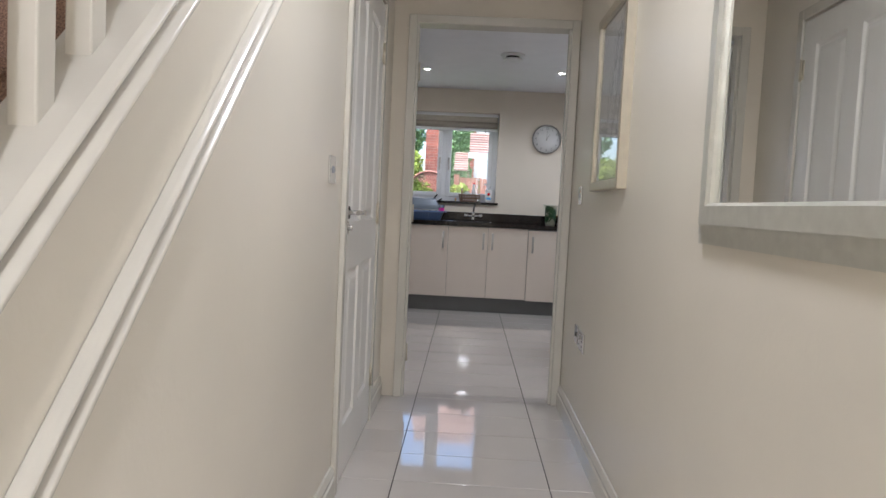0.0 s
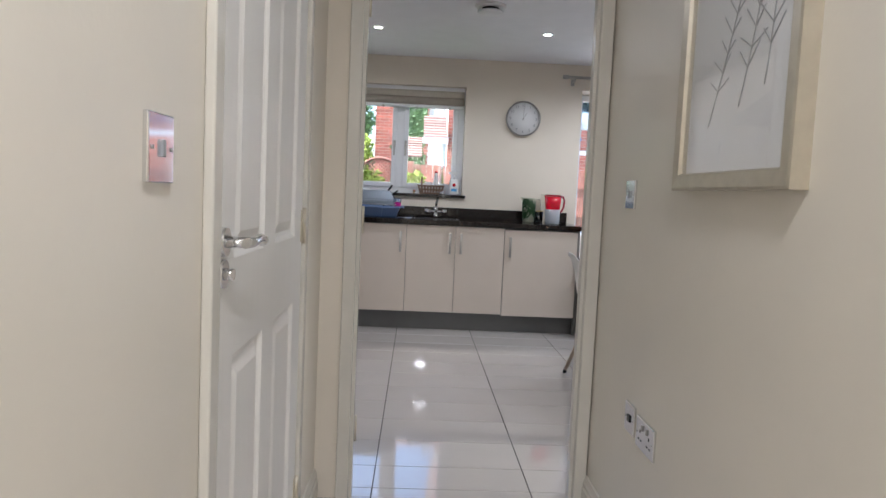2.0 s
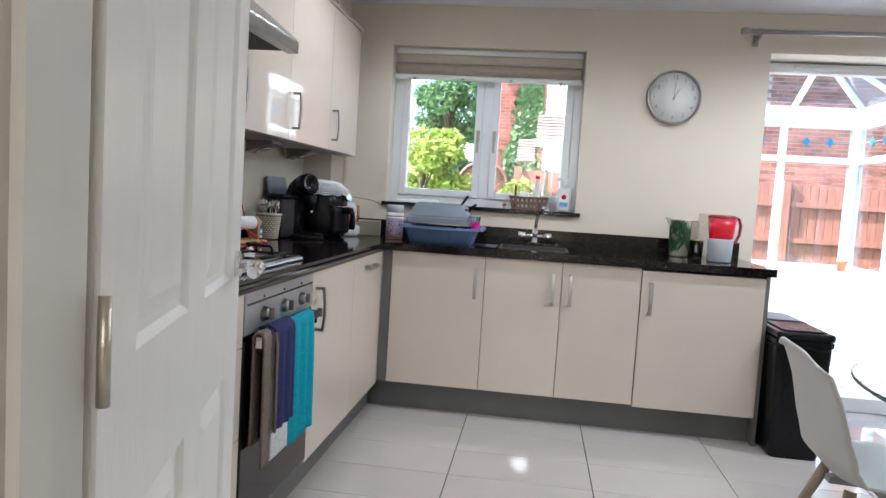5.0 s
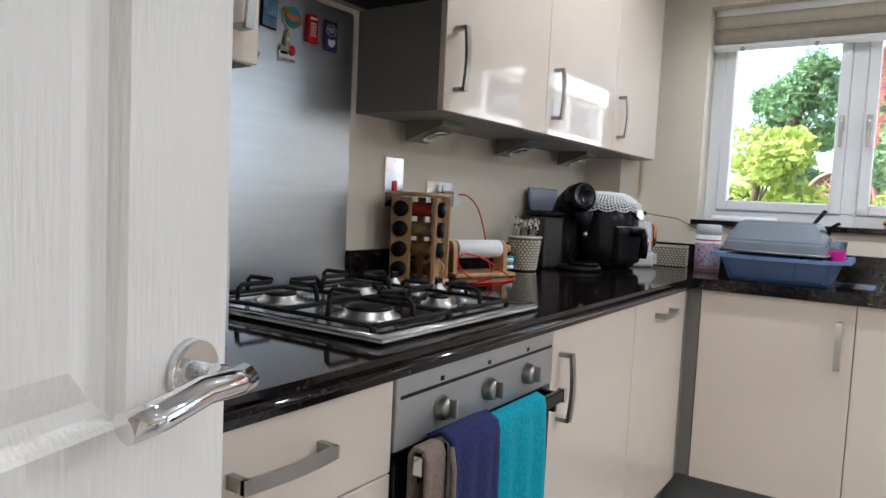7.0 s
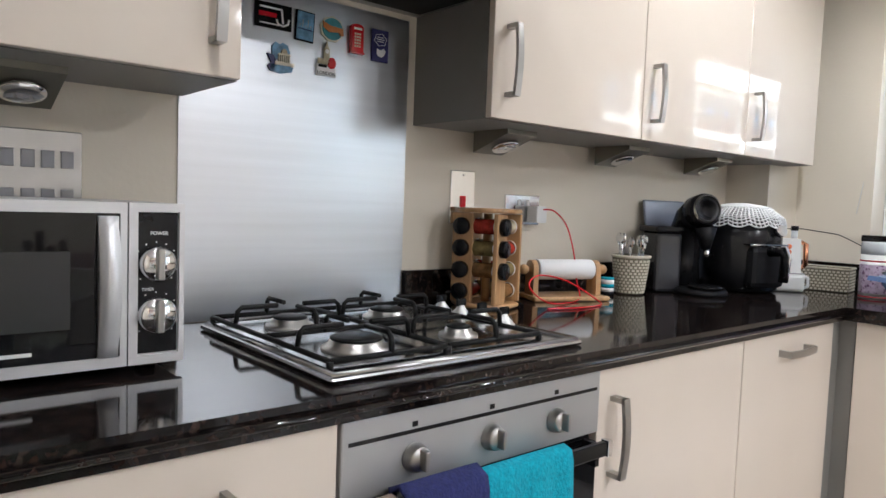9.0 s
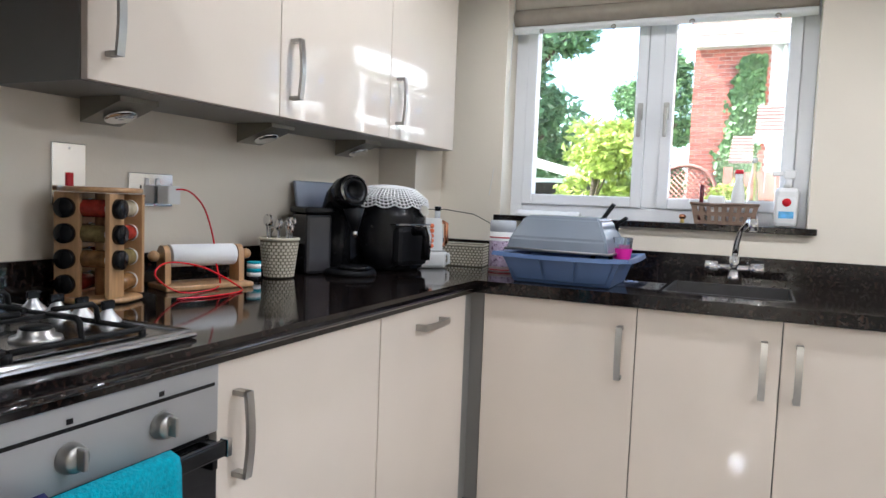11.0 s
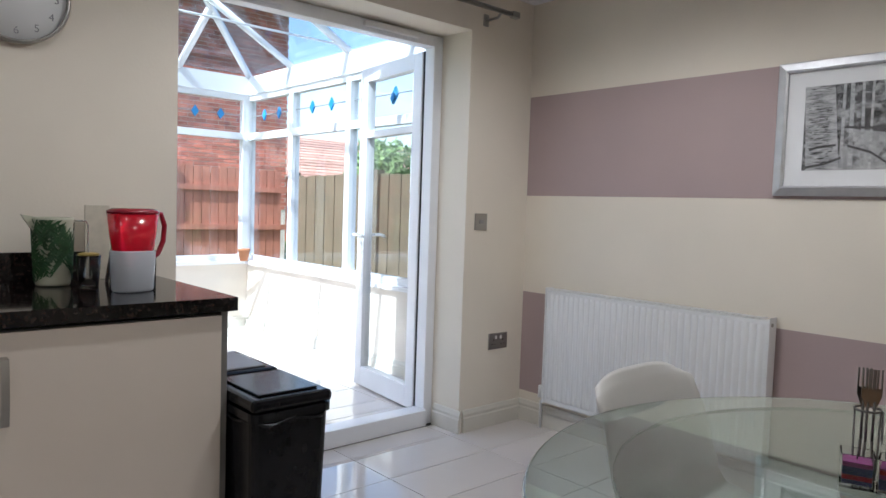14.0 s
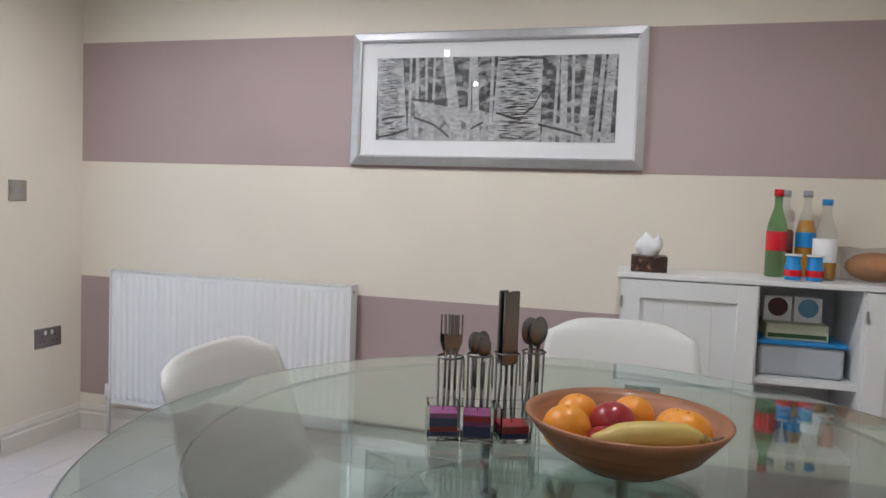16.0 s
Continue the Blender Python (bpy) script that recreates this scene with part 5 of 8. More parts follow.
def hall_picture():
    w, h = 0.55, 0.72
    p = thing("framed_picture", (HR, 2.95, 1.158 + h / 2), "framed pencil drawing of feathery leaves behind glass", "picture", -90)
    part("picture_frame", frame_ring(nb(), w, h, [(0, 0), (0, 0.034), (0.006, 0.036), (0.036, 0.034), (0.040, 0.026), (0.040, 0.012)]), SATIN, p)
    part("backing", bx(-w / 2 + 0.036, w / 2 - 0.036, -0.016, -0.006, -h / 2 + 0.036, h / 2 - 0.036), PAPER, p)
    rnd = random.Random(7)
    bm = nb()
    for stem in range(3):
        x0, z0 = -0.12 + 0.1 * stem, -0.22 + 0.03 * stem
        pts = [(x0 + 0.13 * t + 0.05 * math.sin(t * 2 + stem), -0.0175, z0 + 0.45 * t) for t in [k / 12 for k in range(13)]]
        tube(bm, pts, 0.0014, 4)
        for q in pts[2:]:
            for s in (-1, 1):
                tube(bm, [q, (q[0] + s * rnd.uniform(0.03, 0.06), q[1], q[2] + rnd.uniform(0.02, 0.05))], 0.0012, 4)
    part("drawing", bm, PENCIL, p)
    part("cover_glass", bx(-w / 2 + 0.04, w / 2 - 0.04, -0.0235, -0.0215, -h / 2 + 0.04, h / 2 - 0.04), PICG, p).visible_shadow = False


hall_picture()


def birch_picture():
    y0, y1, z0, z1 = 5.29, 6.475, 1.292, 1.832
    w, h = y1 - y0, z1 - z0
    p = thing("framed_picture", (KR, (y0 + y1) / 2, (z0 + z1) / 2), "wide silver framed black and white print of birch trunks", "picture", -90)
    part("picture_frame", frame_ring(nb(), w, h, [(0, 0), (0, 0.022), (0.004, 0.024), (0.032, 0.030), (0.040, 0.024), (0.040, 0.010)]), SILVER, p)
    part("mount", bx(-w / 2 + 0.038, w / 2 - 0.038, -0.012, -0.004, -h / 2 + 0.038, h / 2 - 0.038), PAPER, p)
    pw, ph = 0.97, 0.335
    part("print", bx(-pw / 2, pw / 2, -0.0135, -0.0122, -ph / 2, ph / 2), mat("grey_print", (0.05, 0.05, 0.05), 0.5, vary=0.9, scale=22, second=(0.24, 0.24, 0.24), second_scale=38, second_at=0.5, stretch=(0.8, 1, 1.3)), p)
    rnd = random.Random(11)
    pale, dark = mat("pale_trunk_print", (0.42, 0.42, 0.42), 0.5, vary=0.35, scale=30, stretch=(1, 1, 3)), mat("dark_print_ink", (0.06, 0.06, 0.06), 0.5, vary=0.2)
    bm, bk = nb(), nb()
    trunks = [(-0.42, 0.062, 0.012), (-0.16, 0.024, 0.027), (-0.065, 0.014, 0.010), (-0.09, 0.006, 0.0), (0.105, 0.098, -0.004), (0.285, 0.014, 0.004), (0.255, 0.006, -0.004),
              (0.32, 0.006, 0.004), (0.37, 0.016, -0.012), (0.42, 0.009, -0.01), (0.455, 0.018, -0.008), (-0.31, 0.008, 0.003), (-0.27, 0.006, 0.005), (0.0, 0.007, 0.0), (-0.34, 0.006, 0), (-0.24, 0.005, 0)]
    for i, (x, r, lean) in enumerate(trunks):
        lo, hi, y = -ph / 2, ph / 2, -0.0137 - 0.0001 * i
        bm.faces.new([bm.verts.new(v) for v in ((x - r + lean, y, lo), (x + r + lean, y, lo), (x + r * 0.9 - lean, y, hi), (x - r * 0.9 - lean, y, hi))])
        n = int(130 * r / 0.05) if r > 0.012 else 0
        for _ in range(n):
            z = rnd.uniform(lo + 0.004, hi - 0.004)
            c = x + lean * (-2 * z / ph) + rnd.uniform(-r * 0.7, r * 0.7)
            a, t = rnd.uniform(0.08, 0.38) * r, rnd.uniform(0.0006, 0.0022)
            a = min(a, x + r - abs(lean) - c, c - (x - r + abs(lean)))
            if a > 0.002:
                bk.faces.new([bk.verts.new(v) for v in ((c - a, -0.0156, z), (c, -0.0156, z - t), (c + a, -0.0156, z + t * 0.5), (c, -0.0156, z + t))])
    gm = nb()
    for x0, x1, top in ((-0.345, 0.0, -0.005), (0.205, 0.482, -0.085)):
        n = 16
        base = [gm.verts.new((x0 + (x1 - x0) * k / n, -0.01362, -ph / 2)) for k in range(n + 1)]
        edge = [gm.verts.new((x0 + (x1 - x0) * k / n, -0.01362, top - 0.05 * k / n + rnd.uniform(-0.006, 0.006))) for k in range(n + 1)]
        for k in range(n):
            gm.faces.new((base[k], base[k + 1], edge[k + 1], edge[k]))
    part("snow_shape", gm, mat("snow_print", (0.40, 0.40, 0.40), 0.5, vary=0.3, scale=30, second=(0.12, 0.12, 0.12), second_scale=28, second_at=0.57), p)
    for pts in (((-0.33, -0.002), (-0.2, -0.012)), ((-0.32, -0.075), (-0.24, -0.10), (-0.17, -0.15)), ((-0.36, -0.07), (-0.42, -0.075), (-0.46, -0.085)), ((-0.34, -0.12), (-0.41, -0.145), (-0.47, -0.155)),
                ((0.02, -0.055), (0.09, -0.075), (0.12, -0.08)), ((0.13, -0.06), (0.17, -0.03), (0.20, 0.03)), ((0.19, -0.10), (0.28, -0.12), (0.36, -0.14)), ((-0.08, -0.12), (-0.03, -0.09)), ((0.1, 0.162), (0.2, 0.158))):
        for (xa, za), (xb, zb) in zip(pts, pts[1:]):
            bk.faces.new([bk.verts.new(v) for v in ((xa, -0.0157, za - 0.004), (xb, -0.0157, zb - 0.006), (xb, -0.0157, zb + 0.004), (xa, -0.0157, za + 0.005))])
    part("trunk_shapes", bm, pale, p)
    part("bark_marks", bk, dark, p)
    part("cover_glass", bx(-w / 2 + 0.04, w / 2 - 0.04, -0.0215, -0.0195, -h / 2 + 0.04, h / 2 - 0.04), PICG, p).visible_shadow = False


birch_picture()


# ---- dining side ----
def radiator():
    y0, y1, z0, z1 = 6.43, 7.615, 0.155, 0.785
    w, h = y1 - y0, z1 - z0
    r = thing("radiator", (KR, (y0 + y1) / 2, z0), "white ribbed panel radiator under the striped wall", "radiator", -90)
    n = int(w / 0.033)
    bm = nb()
    prof = []
    m = n * 6
    for i in range(m + 1):
        x = -w / 2 + 0.02 + (w - 0.04) * i / m
        prof.append((x, -0.072 - 0.012 * (0.5 - 0.5 * math.cos(2 * math.pi * i / 6)) ** 0.6))
    zz = [0.03, 0.045, h - 0.045, h - 0.03]
    rows = []
    for j, z in enumerate(zz):
        flat = j in (0, 3)
        rows.append([bm.verts.new((x, -0.0765 if flat else y, z)) for x, y in prof])
    for a, b in zip(rows, rows[1:]):
        for i in range(m):
            f = bm.faces.new((a[i], a[i + 1], b[i + 1], b[i]))
            f.smooth = True
    box(bm, -w / 2, w / 2, -0.0715, -0.045, 0.0, h - 0.012, bevel=0.006)
    part("front_panel", bm, WPLAS, r)
    part("rear_panel", bx(-w / 2, w / 2, -0.040, -0.018, 0.0, h - 0.012, bevel=0.006), WPLAS, r)
    bm = nb()
    for k in range(40):
        x = -w / 2 + 0.02 + k * (w - 0.04) / 40
        box(bm, x, x + 0.018, -0.075, -0.02, h - 0.008, h - 0.004)
    part("top_grille", bm, WPLAS, r)
    for s in (-1, 1):
        part("side_cover", bx(min(s * w / 2, s * (w / 2 + 0.004)), max(s * w / 2, s * (w / 2 + 0.004)), -0.082, -0.015, 0.0, h, bevel=0.001), WPLAS, r)
    part("valve", cyl(tube(nb(), [(-w / 2 - 0.03, -0.05, -0.15), (-w / 2 - 0.03, -0.05, 0.0), (-w / 2, -0.05, 0.02)], 0.008, 8), (-w / 2 - 0.03, -0.05, 0.02), (-w / 2 - 0.03, -0.05, 0.085), 0.018, 0.016), WPLAS, r, "white thermostatic valve")
    part("vent_plug", cyl(nb(), (w / 2 + 0.003, -0.06, h - 0.03), (w / 2 + 0.008, -0.06, h - 0.03), 0.008, seg=10), STEELH, r)


radiator()


def sideboard():
    xf, y1, top = 3.56, 5.345, 0.928
    d, w = KR - xf - 0.006, 1.21
    s = thing("sideboard", (xf, y1, 0), "white sideboard with panelled doors and an open half-full middle", "sideboard", -90)
    part("top", bx(-0.012, w, -0.015, d, top - 0.018, top, bevel=0.003), WPLAS, s)
    a, b = 0.42, 0.755
    t = 0.018
    for x in (0, a, b - t, w - t):
        part("side_panel", bx(x, x + t, 0.0, d, 0.06, top - 0.018), WPLAS, s)
    part("back_panel", bx(t, w - t, d - 0.008, d - 0.001, 0.08, top - 0.018), WPLAS, s)
    part("bottom_panel", bx(0, w, 0, d, 0.045, 0.0595), WPLAS, s)
    part("plinth_board", bx(0.0, w, 0.03, 0.045, 0.0, 0.045), WPLAS, s)
    part("shelf", bx(a + t, b - t, 0.003, d - 0.008, 0.59, 0.607), WPLAS, s)
    part("shelf", bx(a + t, b - t, 0.003, d - 0.008, 0.34, 0.357), WPLAS, s)
    for x0, x1, hx in ((0.004, a + 0.010, 0.0), (b - 0.008, w - 0.004, 0.0)):
        z0, z1, f = 0.065, top - 0.022, 0.06
        bm = nb()
        for c in ((x0, x0 + f, z0, z1), (x1 - f, x1, z0, z1), (x0 + f, x1 - f, z0, z0 + f), (x0 + f, x1 - f, z1 - f, z1)):
            box(bm, c[0], c[1], -0.018, -0.001, c[2], c[3], bevel=0.0015)
        door = part("cabinet_door", bm, WPLAS, s)
        n = 4
        for k in range(n):
            u0 = x0 + f + (x1 - x0 - 2 * f) * k / n
            u1 = x0 + f + (x1 - x0 - 2 * f) * (k + 1) / n
            part("board", bx(u0 + 0.0002, u1 - 0.0002, -0.008, -0.001, z0 + f, z1 - f, bevel=0.0004), WPLAS, door)
        for z in (0.16, 0.83):
            part("hinge", bx(x0 - 0.003, x0 + 0.004, -0.022, -0.016, z - 0.02, z + 0.02), STEELH, door)


sideboard()


def on_sideboard(name, x, y, z=0.9285, **k):
    return thing(name, (x, y, z), k["label"], k["category"], k.get("rz", 0))


t = on_sideboard("tissue_box", 3.66, 5.255, label="dark patterned tissue box with a white tissue pulled up", category="tissue box")
part("box", bx(-0.06, 0.06, -0.06, 0.06, 0, 0.055, bevel=0.003), mat("dark_patterned_card", (0.045, 0.02, 0.015), 0.4, vary=0.5, scale=60, second=(0.25, 0.16, 0.1), second_scale=90, second_at=0.62), t)
part("tissue", grid(nb(), 24, 12, lambda u, v: ((0.012 + 0.020 * math.sin(math.pi * min(1, v * 0.75 + 0.1)) * (1 + 0.25 * math.sin(u * 25))) * math.cos(u * 2 * math.pi), (0.014 + 0.030 * math.sin(math.pi * min(1, v * 0.75 + 0.1)) * (1 + 0.2 * math.sin(u * 31 + 1))) * math.sin(u * 2 * math.pi), 0.05 + v * (0.075 + 0.012 * math.sin(u * 19))), 0.001), PAPER, t)


def bottle(at, r, h, neck, material, cap, label, name="drink_bottle", band=None, band_z=(0.3, 0.6), cat="bottle", fill=None):
    b = thing(name, at, label, cat)
    prof = [(r * 0.84, 0), (r * 0.92, 0.006), (r * 0.92, h * 0.52), (r * 0.8, h * 0.62), (neck, h * 0.80), (neck, h * 0.93)]
    part("body", lathe(nb(), prof, (0, 0, 0), 24), PANE if fill else material, b)
    if fill:
        part("drink", lathe(nb(), [(r * 0.80, 0.004), (r * 0.88, 0.01), (r * 0.88, min(h * 0.52, h * fill)), (r * 0.86 if fill <= 0.52 else neck * 1.6, h * fill)], (0, 0, 0), 24), material, b)
    part("cap", cyl(nb(), (0, 0, h * 0.925), (0, 0, h), neck * 1.18, seg=18), cap, b)
    if band:
        part("label", lathe(nb(), [(r * 0.92 + 0.0006, h * band_z[0]), (r * 0.92 + 0.0008, h * band_z[0] + 0.001), (r * 0.92 + 0.0008, h * min(band_z[1], 0.52) - 0.001), (r * 0.92 + 0.0006, h * min(band_z[1], 0.52))], (0, 0, 0), 24, caps=False), band, b)
    return b


SZ = 0.9285
bottle((3.74, 4.835, SZ), 0.036, 0.30, 0.013, BOTG, RED, "green glass bottle with a red cap and red label", band=RED)
bottle((3.80, 4.80, SZ), 0.034, 0.30, 0.013, ROSE, GREYP, "rose coloured drink bottle with a grey cap", fill=0.55)
bottle((3.78, 4.735, SZ), 0.035, 0.30, 0.013, AMBER, GREYP, "amber drink bottle with a grey cap", band=BLUEL, band_z=(0.35, 0.52), fill=0.66)
bottle((3.71, 4.69, SZ), 0.04, 0.27, 0.014, AMBER, BLUEL, "half-full orange drink bottle with a blue cap and white label", band=PAPER, band_z=(0.22, 0.51), fill=0.25)
for y in (4.80, 4.735):
    bottle((3.63, y, SZ), 0.028, 0.085, 0.022, BLUEL, WPLAS, "small blue spice tub with a white lid", name="small_tub", band=RED, band_z=(0.15, 0.4), cat="tub")
t = thing("bread_bag", (3.73, 4.53, SZ), "brown loaf of bread in a clear bag", "bread")
part("loaf", ball(nb(), (0, 0, 0.05), 0.07, 0.7, 20, 1.0, 1.3), BREAD, t)
part("bag", grid(nb(), 12, 6, lambda u, v: (0.075 * math.cos(u * math.pi) * (1 - 0.1 * v), -0.1 + v * 0.22, 0.005 + 0.108 * math.sin(u * math.pi) + 0.004 * math.sin(v * 25)), 0.001), PANE, t)
# on the open shelves
t = thing("storage_tub", (3.72, 4.76, 0.6075), "clear plastic storage tub with a blue lid and small pots", "storage tub")
part("tub", bx(-0.10, 0.10, -0.13, 0.13, 0, 0.105, bevel=0.012), CLOUD, t)
part("lid", bx(-0.108, 0.108, -0.138, 0.138, 0.105, 0.118, bevel=0.004), BLUEL, t)
for k in range(3):
    part("pot", cyl(nb(), (0.02, -0.08 + k * 0.075, 0.004), (0.02, -0.08 + k * 0.075, 0.05), 0.03, seg=18), PAPER, t)
t = thing("food_box", (3.72, 4.77, 0.7262), "green and cream cardboard food box", "food box")
part("carton", bx(-0.07, 0.07, -0.095, 0.095, 0, 0.052, bevel=0.001), mat("green_cream_card", (0.5, 0.5, 0.35), 0.6, vary=0.1), t)
part("stripe", bx(-0.0708, -0.0702, -0.09, 0.09, 0.006, 0.02), GREEN, t)
for y, m, lab in ((4.82, mat("plum_disc", (0.08, 0.02, 0.03), 0.5), "white carton with a dark round emblem"), (4.725, mat("sky_disc", (0.15, 0.35, 0.5), 0.5), "white carton with a pale blue emblem")):
    t = thing("food_box", (3.75, y, 0.7787), lab, "food box")
    part("carton", bx(-0.03, 0.03, -0.044, 0.044, 0, 0.085, bevel=0.001), PAPER, t)
    part("emblem", cyl(nb(), (-0.0308, 0, 0.048), (-0.0301, 0, 0.048), 0.032, seg=24), m, t)
for k, (y, r, h, m) in enumerate(((4.84, 0.022, 0.12, STEELH), (4.78, 0.03, 0.10, BLUEL), (4.71, 0.035, 0.14, WPLAS), (4.65, 0.025, 0.11, RED))):
    bottle((3.70, y, 0.3575), r, h, r * 0.7, m, WPLAS, ("small steel container on the lower shelf", "small blue container on the lower shelf", "white jar with a lid on the lower shelf", "small red bottle on the lower shelf")[k],
           name="storage_jar", cat="jar")

# ---- table ----
TX, TY, TZ, TR = 2.235, 5.41, 0.737, 0.73


def table():
    t = thing("dining_table", (TX, TY, 0), "large round glass dining table with a lower glass disc", "table")
    part("tabletop", lathe(nb(), [(TR - 0.004, TZ - 0.012), (TR, TZ - 0.009), (TR, TZ - 0.003), (TR - 0.004, TZ)], (0, 0, 0), 96), TGLASS, t)
    part("rim", lathe(nb(), [(TR + 0.0006, TZ - 0.0085), (TR + 0.0012, TZ - 0.006), (TR + 0.0006, TZ - 0.0035)], (0, 0, 0), 96, caps=False), TEDGE, t)
    part("lower_disc", lathe(nb(), [(0.30, 0.60), (0.303, 0.603), (0.303, 0.607), (0.30, 0.61)], (0, 0, 0), 64), TGLASS, t)
    part("lower_rim", lathe(nb(), [(0.3036, 0.6025), (0.3042, 0.605), (0.3036, 0.6075)], (0, 0, 0), 64, caps=False), TEDGE, t)
    part("extension_rim", lathe(nb(), [(0.6100, TZ - 0.030), (0.6108, TZ - 0.026), (0.6100, TZ - 0.022)], (0.085, 0.02, 0), 96, caps=False), TEDGE, t, "green edge of the second glass layer")
    part("extension_leaf", lathe(nb(), [(0.609, TZ - 0.030), (0.609, TZ - 0.022)], (0.085, 0.02, 0), 96), PANE, t, "second glass layer under the top")
    for k, a in enumerate((radians(12), radians(102))):
        m = Matrix.Rotation(a, 4, "Z")
        for nm, material, e0, e1 in (("glass_blade", TGLASS, 0.0, 0.006), ("blade_edge", TEDGE, 0.0005, 0.0052)):
            bm = nb()
            for sg in (-1, 1):
                pts = [(sg * 0.012, 0.0), (sg * 0.30, 0.0), (sg * 0.24, 0.20), (sg * 0.20, 0.40), (sg * 0.24, 0.598), (sg * 0.012, 0.598)]
                if nm == "glass_blade":
                    prism(bm, pts, "y", -e1, e1)
                else:
                    tube(bm, [(x + sg * 0.004, 0, z) for x, z in pts[1:5]], 0.0062, 6)
                    tube(bm, [(sg * 0.012, 0, 0.5965), (sg * 0.24, 0, 0.5965)], 0.0045, 6)
            bm.transform(m)
            part(nm, bm, material, t)
    for k in range(4):
        a = radians(57 + 90 * k)
        c, s = math.cos(a), math.sin(a)
        part("spacer", cyl(nb(), (0.17 * c, 0.17 * s, 0.611), (0.17 * c, 0.17 * s, TZ - 0.031), 0.012), CHROME, t)


table()


def dining_chair(at, rz):
    """A moulded shell chair that faces local +y; its back is at -y."""
    c = thing("dining_chair", at, "white moulded plastic chair with wooden legs at the glass table", "chair", rz, group="chairs round the table")
    prof = [(0.20, 0.445), (0.17, 0.452), (0.08, 0.437), (-0.04, 0.430), (-0.13, 0.446), (-0.185, 0.50), (-0.205, 0.58), (-0.22, 0.68), (-0.245, 0.765), (-0.262, 0.803)]
    wid = [0.19, 0.217, 0.229, 0.233, 0.234, 0.233, 0.230, 0.226, 0.218, 0.188]
    cup = [0.0, 0.012, 0.025, 0.035, 0.045, 0.048, 0.038, 0.028, 0.020, 0.010]

    def at_uv(u, v):
        q = v * (len(prof) - 1)
        i = min(int(q), len(prof) - 2)
        f = q - i
        y, z = (prof[i][k] * (1 - f) + prof[i + 1][k] * f for k in (0, 1))
        w = wid[i] * (1 - f) + wid[i + 1] * f
        cc = cup[i] * (1 - f) + cup[i + 1] * f
        s = 2 * u - 1
        tilt = min(1, max(0, (v - 0.35) / 0.25))
        round_top = 0.03 * max(0, (v - 0.86) / 0.14) * s ** 4
        return (w * s, y + cc * s * s * 1.3 * tilt, z + cc * s * s * (1 - tilt) - round_top)
    part("shell", grid(nb(), 20, 36, at_uv, 0.007), CHAIRW, c)
    part("seat_bracket", box(bx(-0.13, 0.13, -0.02, 0.02, 0.395, 0.418, bevel=0.004), -0.02, 0.02, -0.13, 0.13, 0.395, 0.416, bevel=0.004), GREYP, c)
    for sx in (-1, 1):
        for sy in (-1, 1):
            leg = part("leg", cyl(nb(), (sx * 0.23, sy * 0.22, 0.022), (sx * 0.105, sy * 0.10, 0.41), 0.011, 0.017, 14), BEECH, c)
            part("foot", cyl(nb(), (sx * 0.235, sy * 0.225, 0.0), (sx * 0.229, sy * 0.219, 0.024), 0.012, 0.0115, 12), BLACKM, leg)
    return c


ch = dining_chair((2.47, 5.95, 0), 180)
ch2 = copy_thing(ch, pose(3.04, 5.335, -0.0, 0, 0, 90))
ch3 = copy_thing(ch, pose(1.655, 5.68, 0, 0, 0, -94))


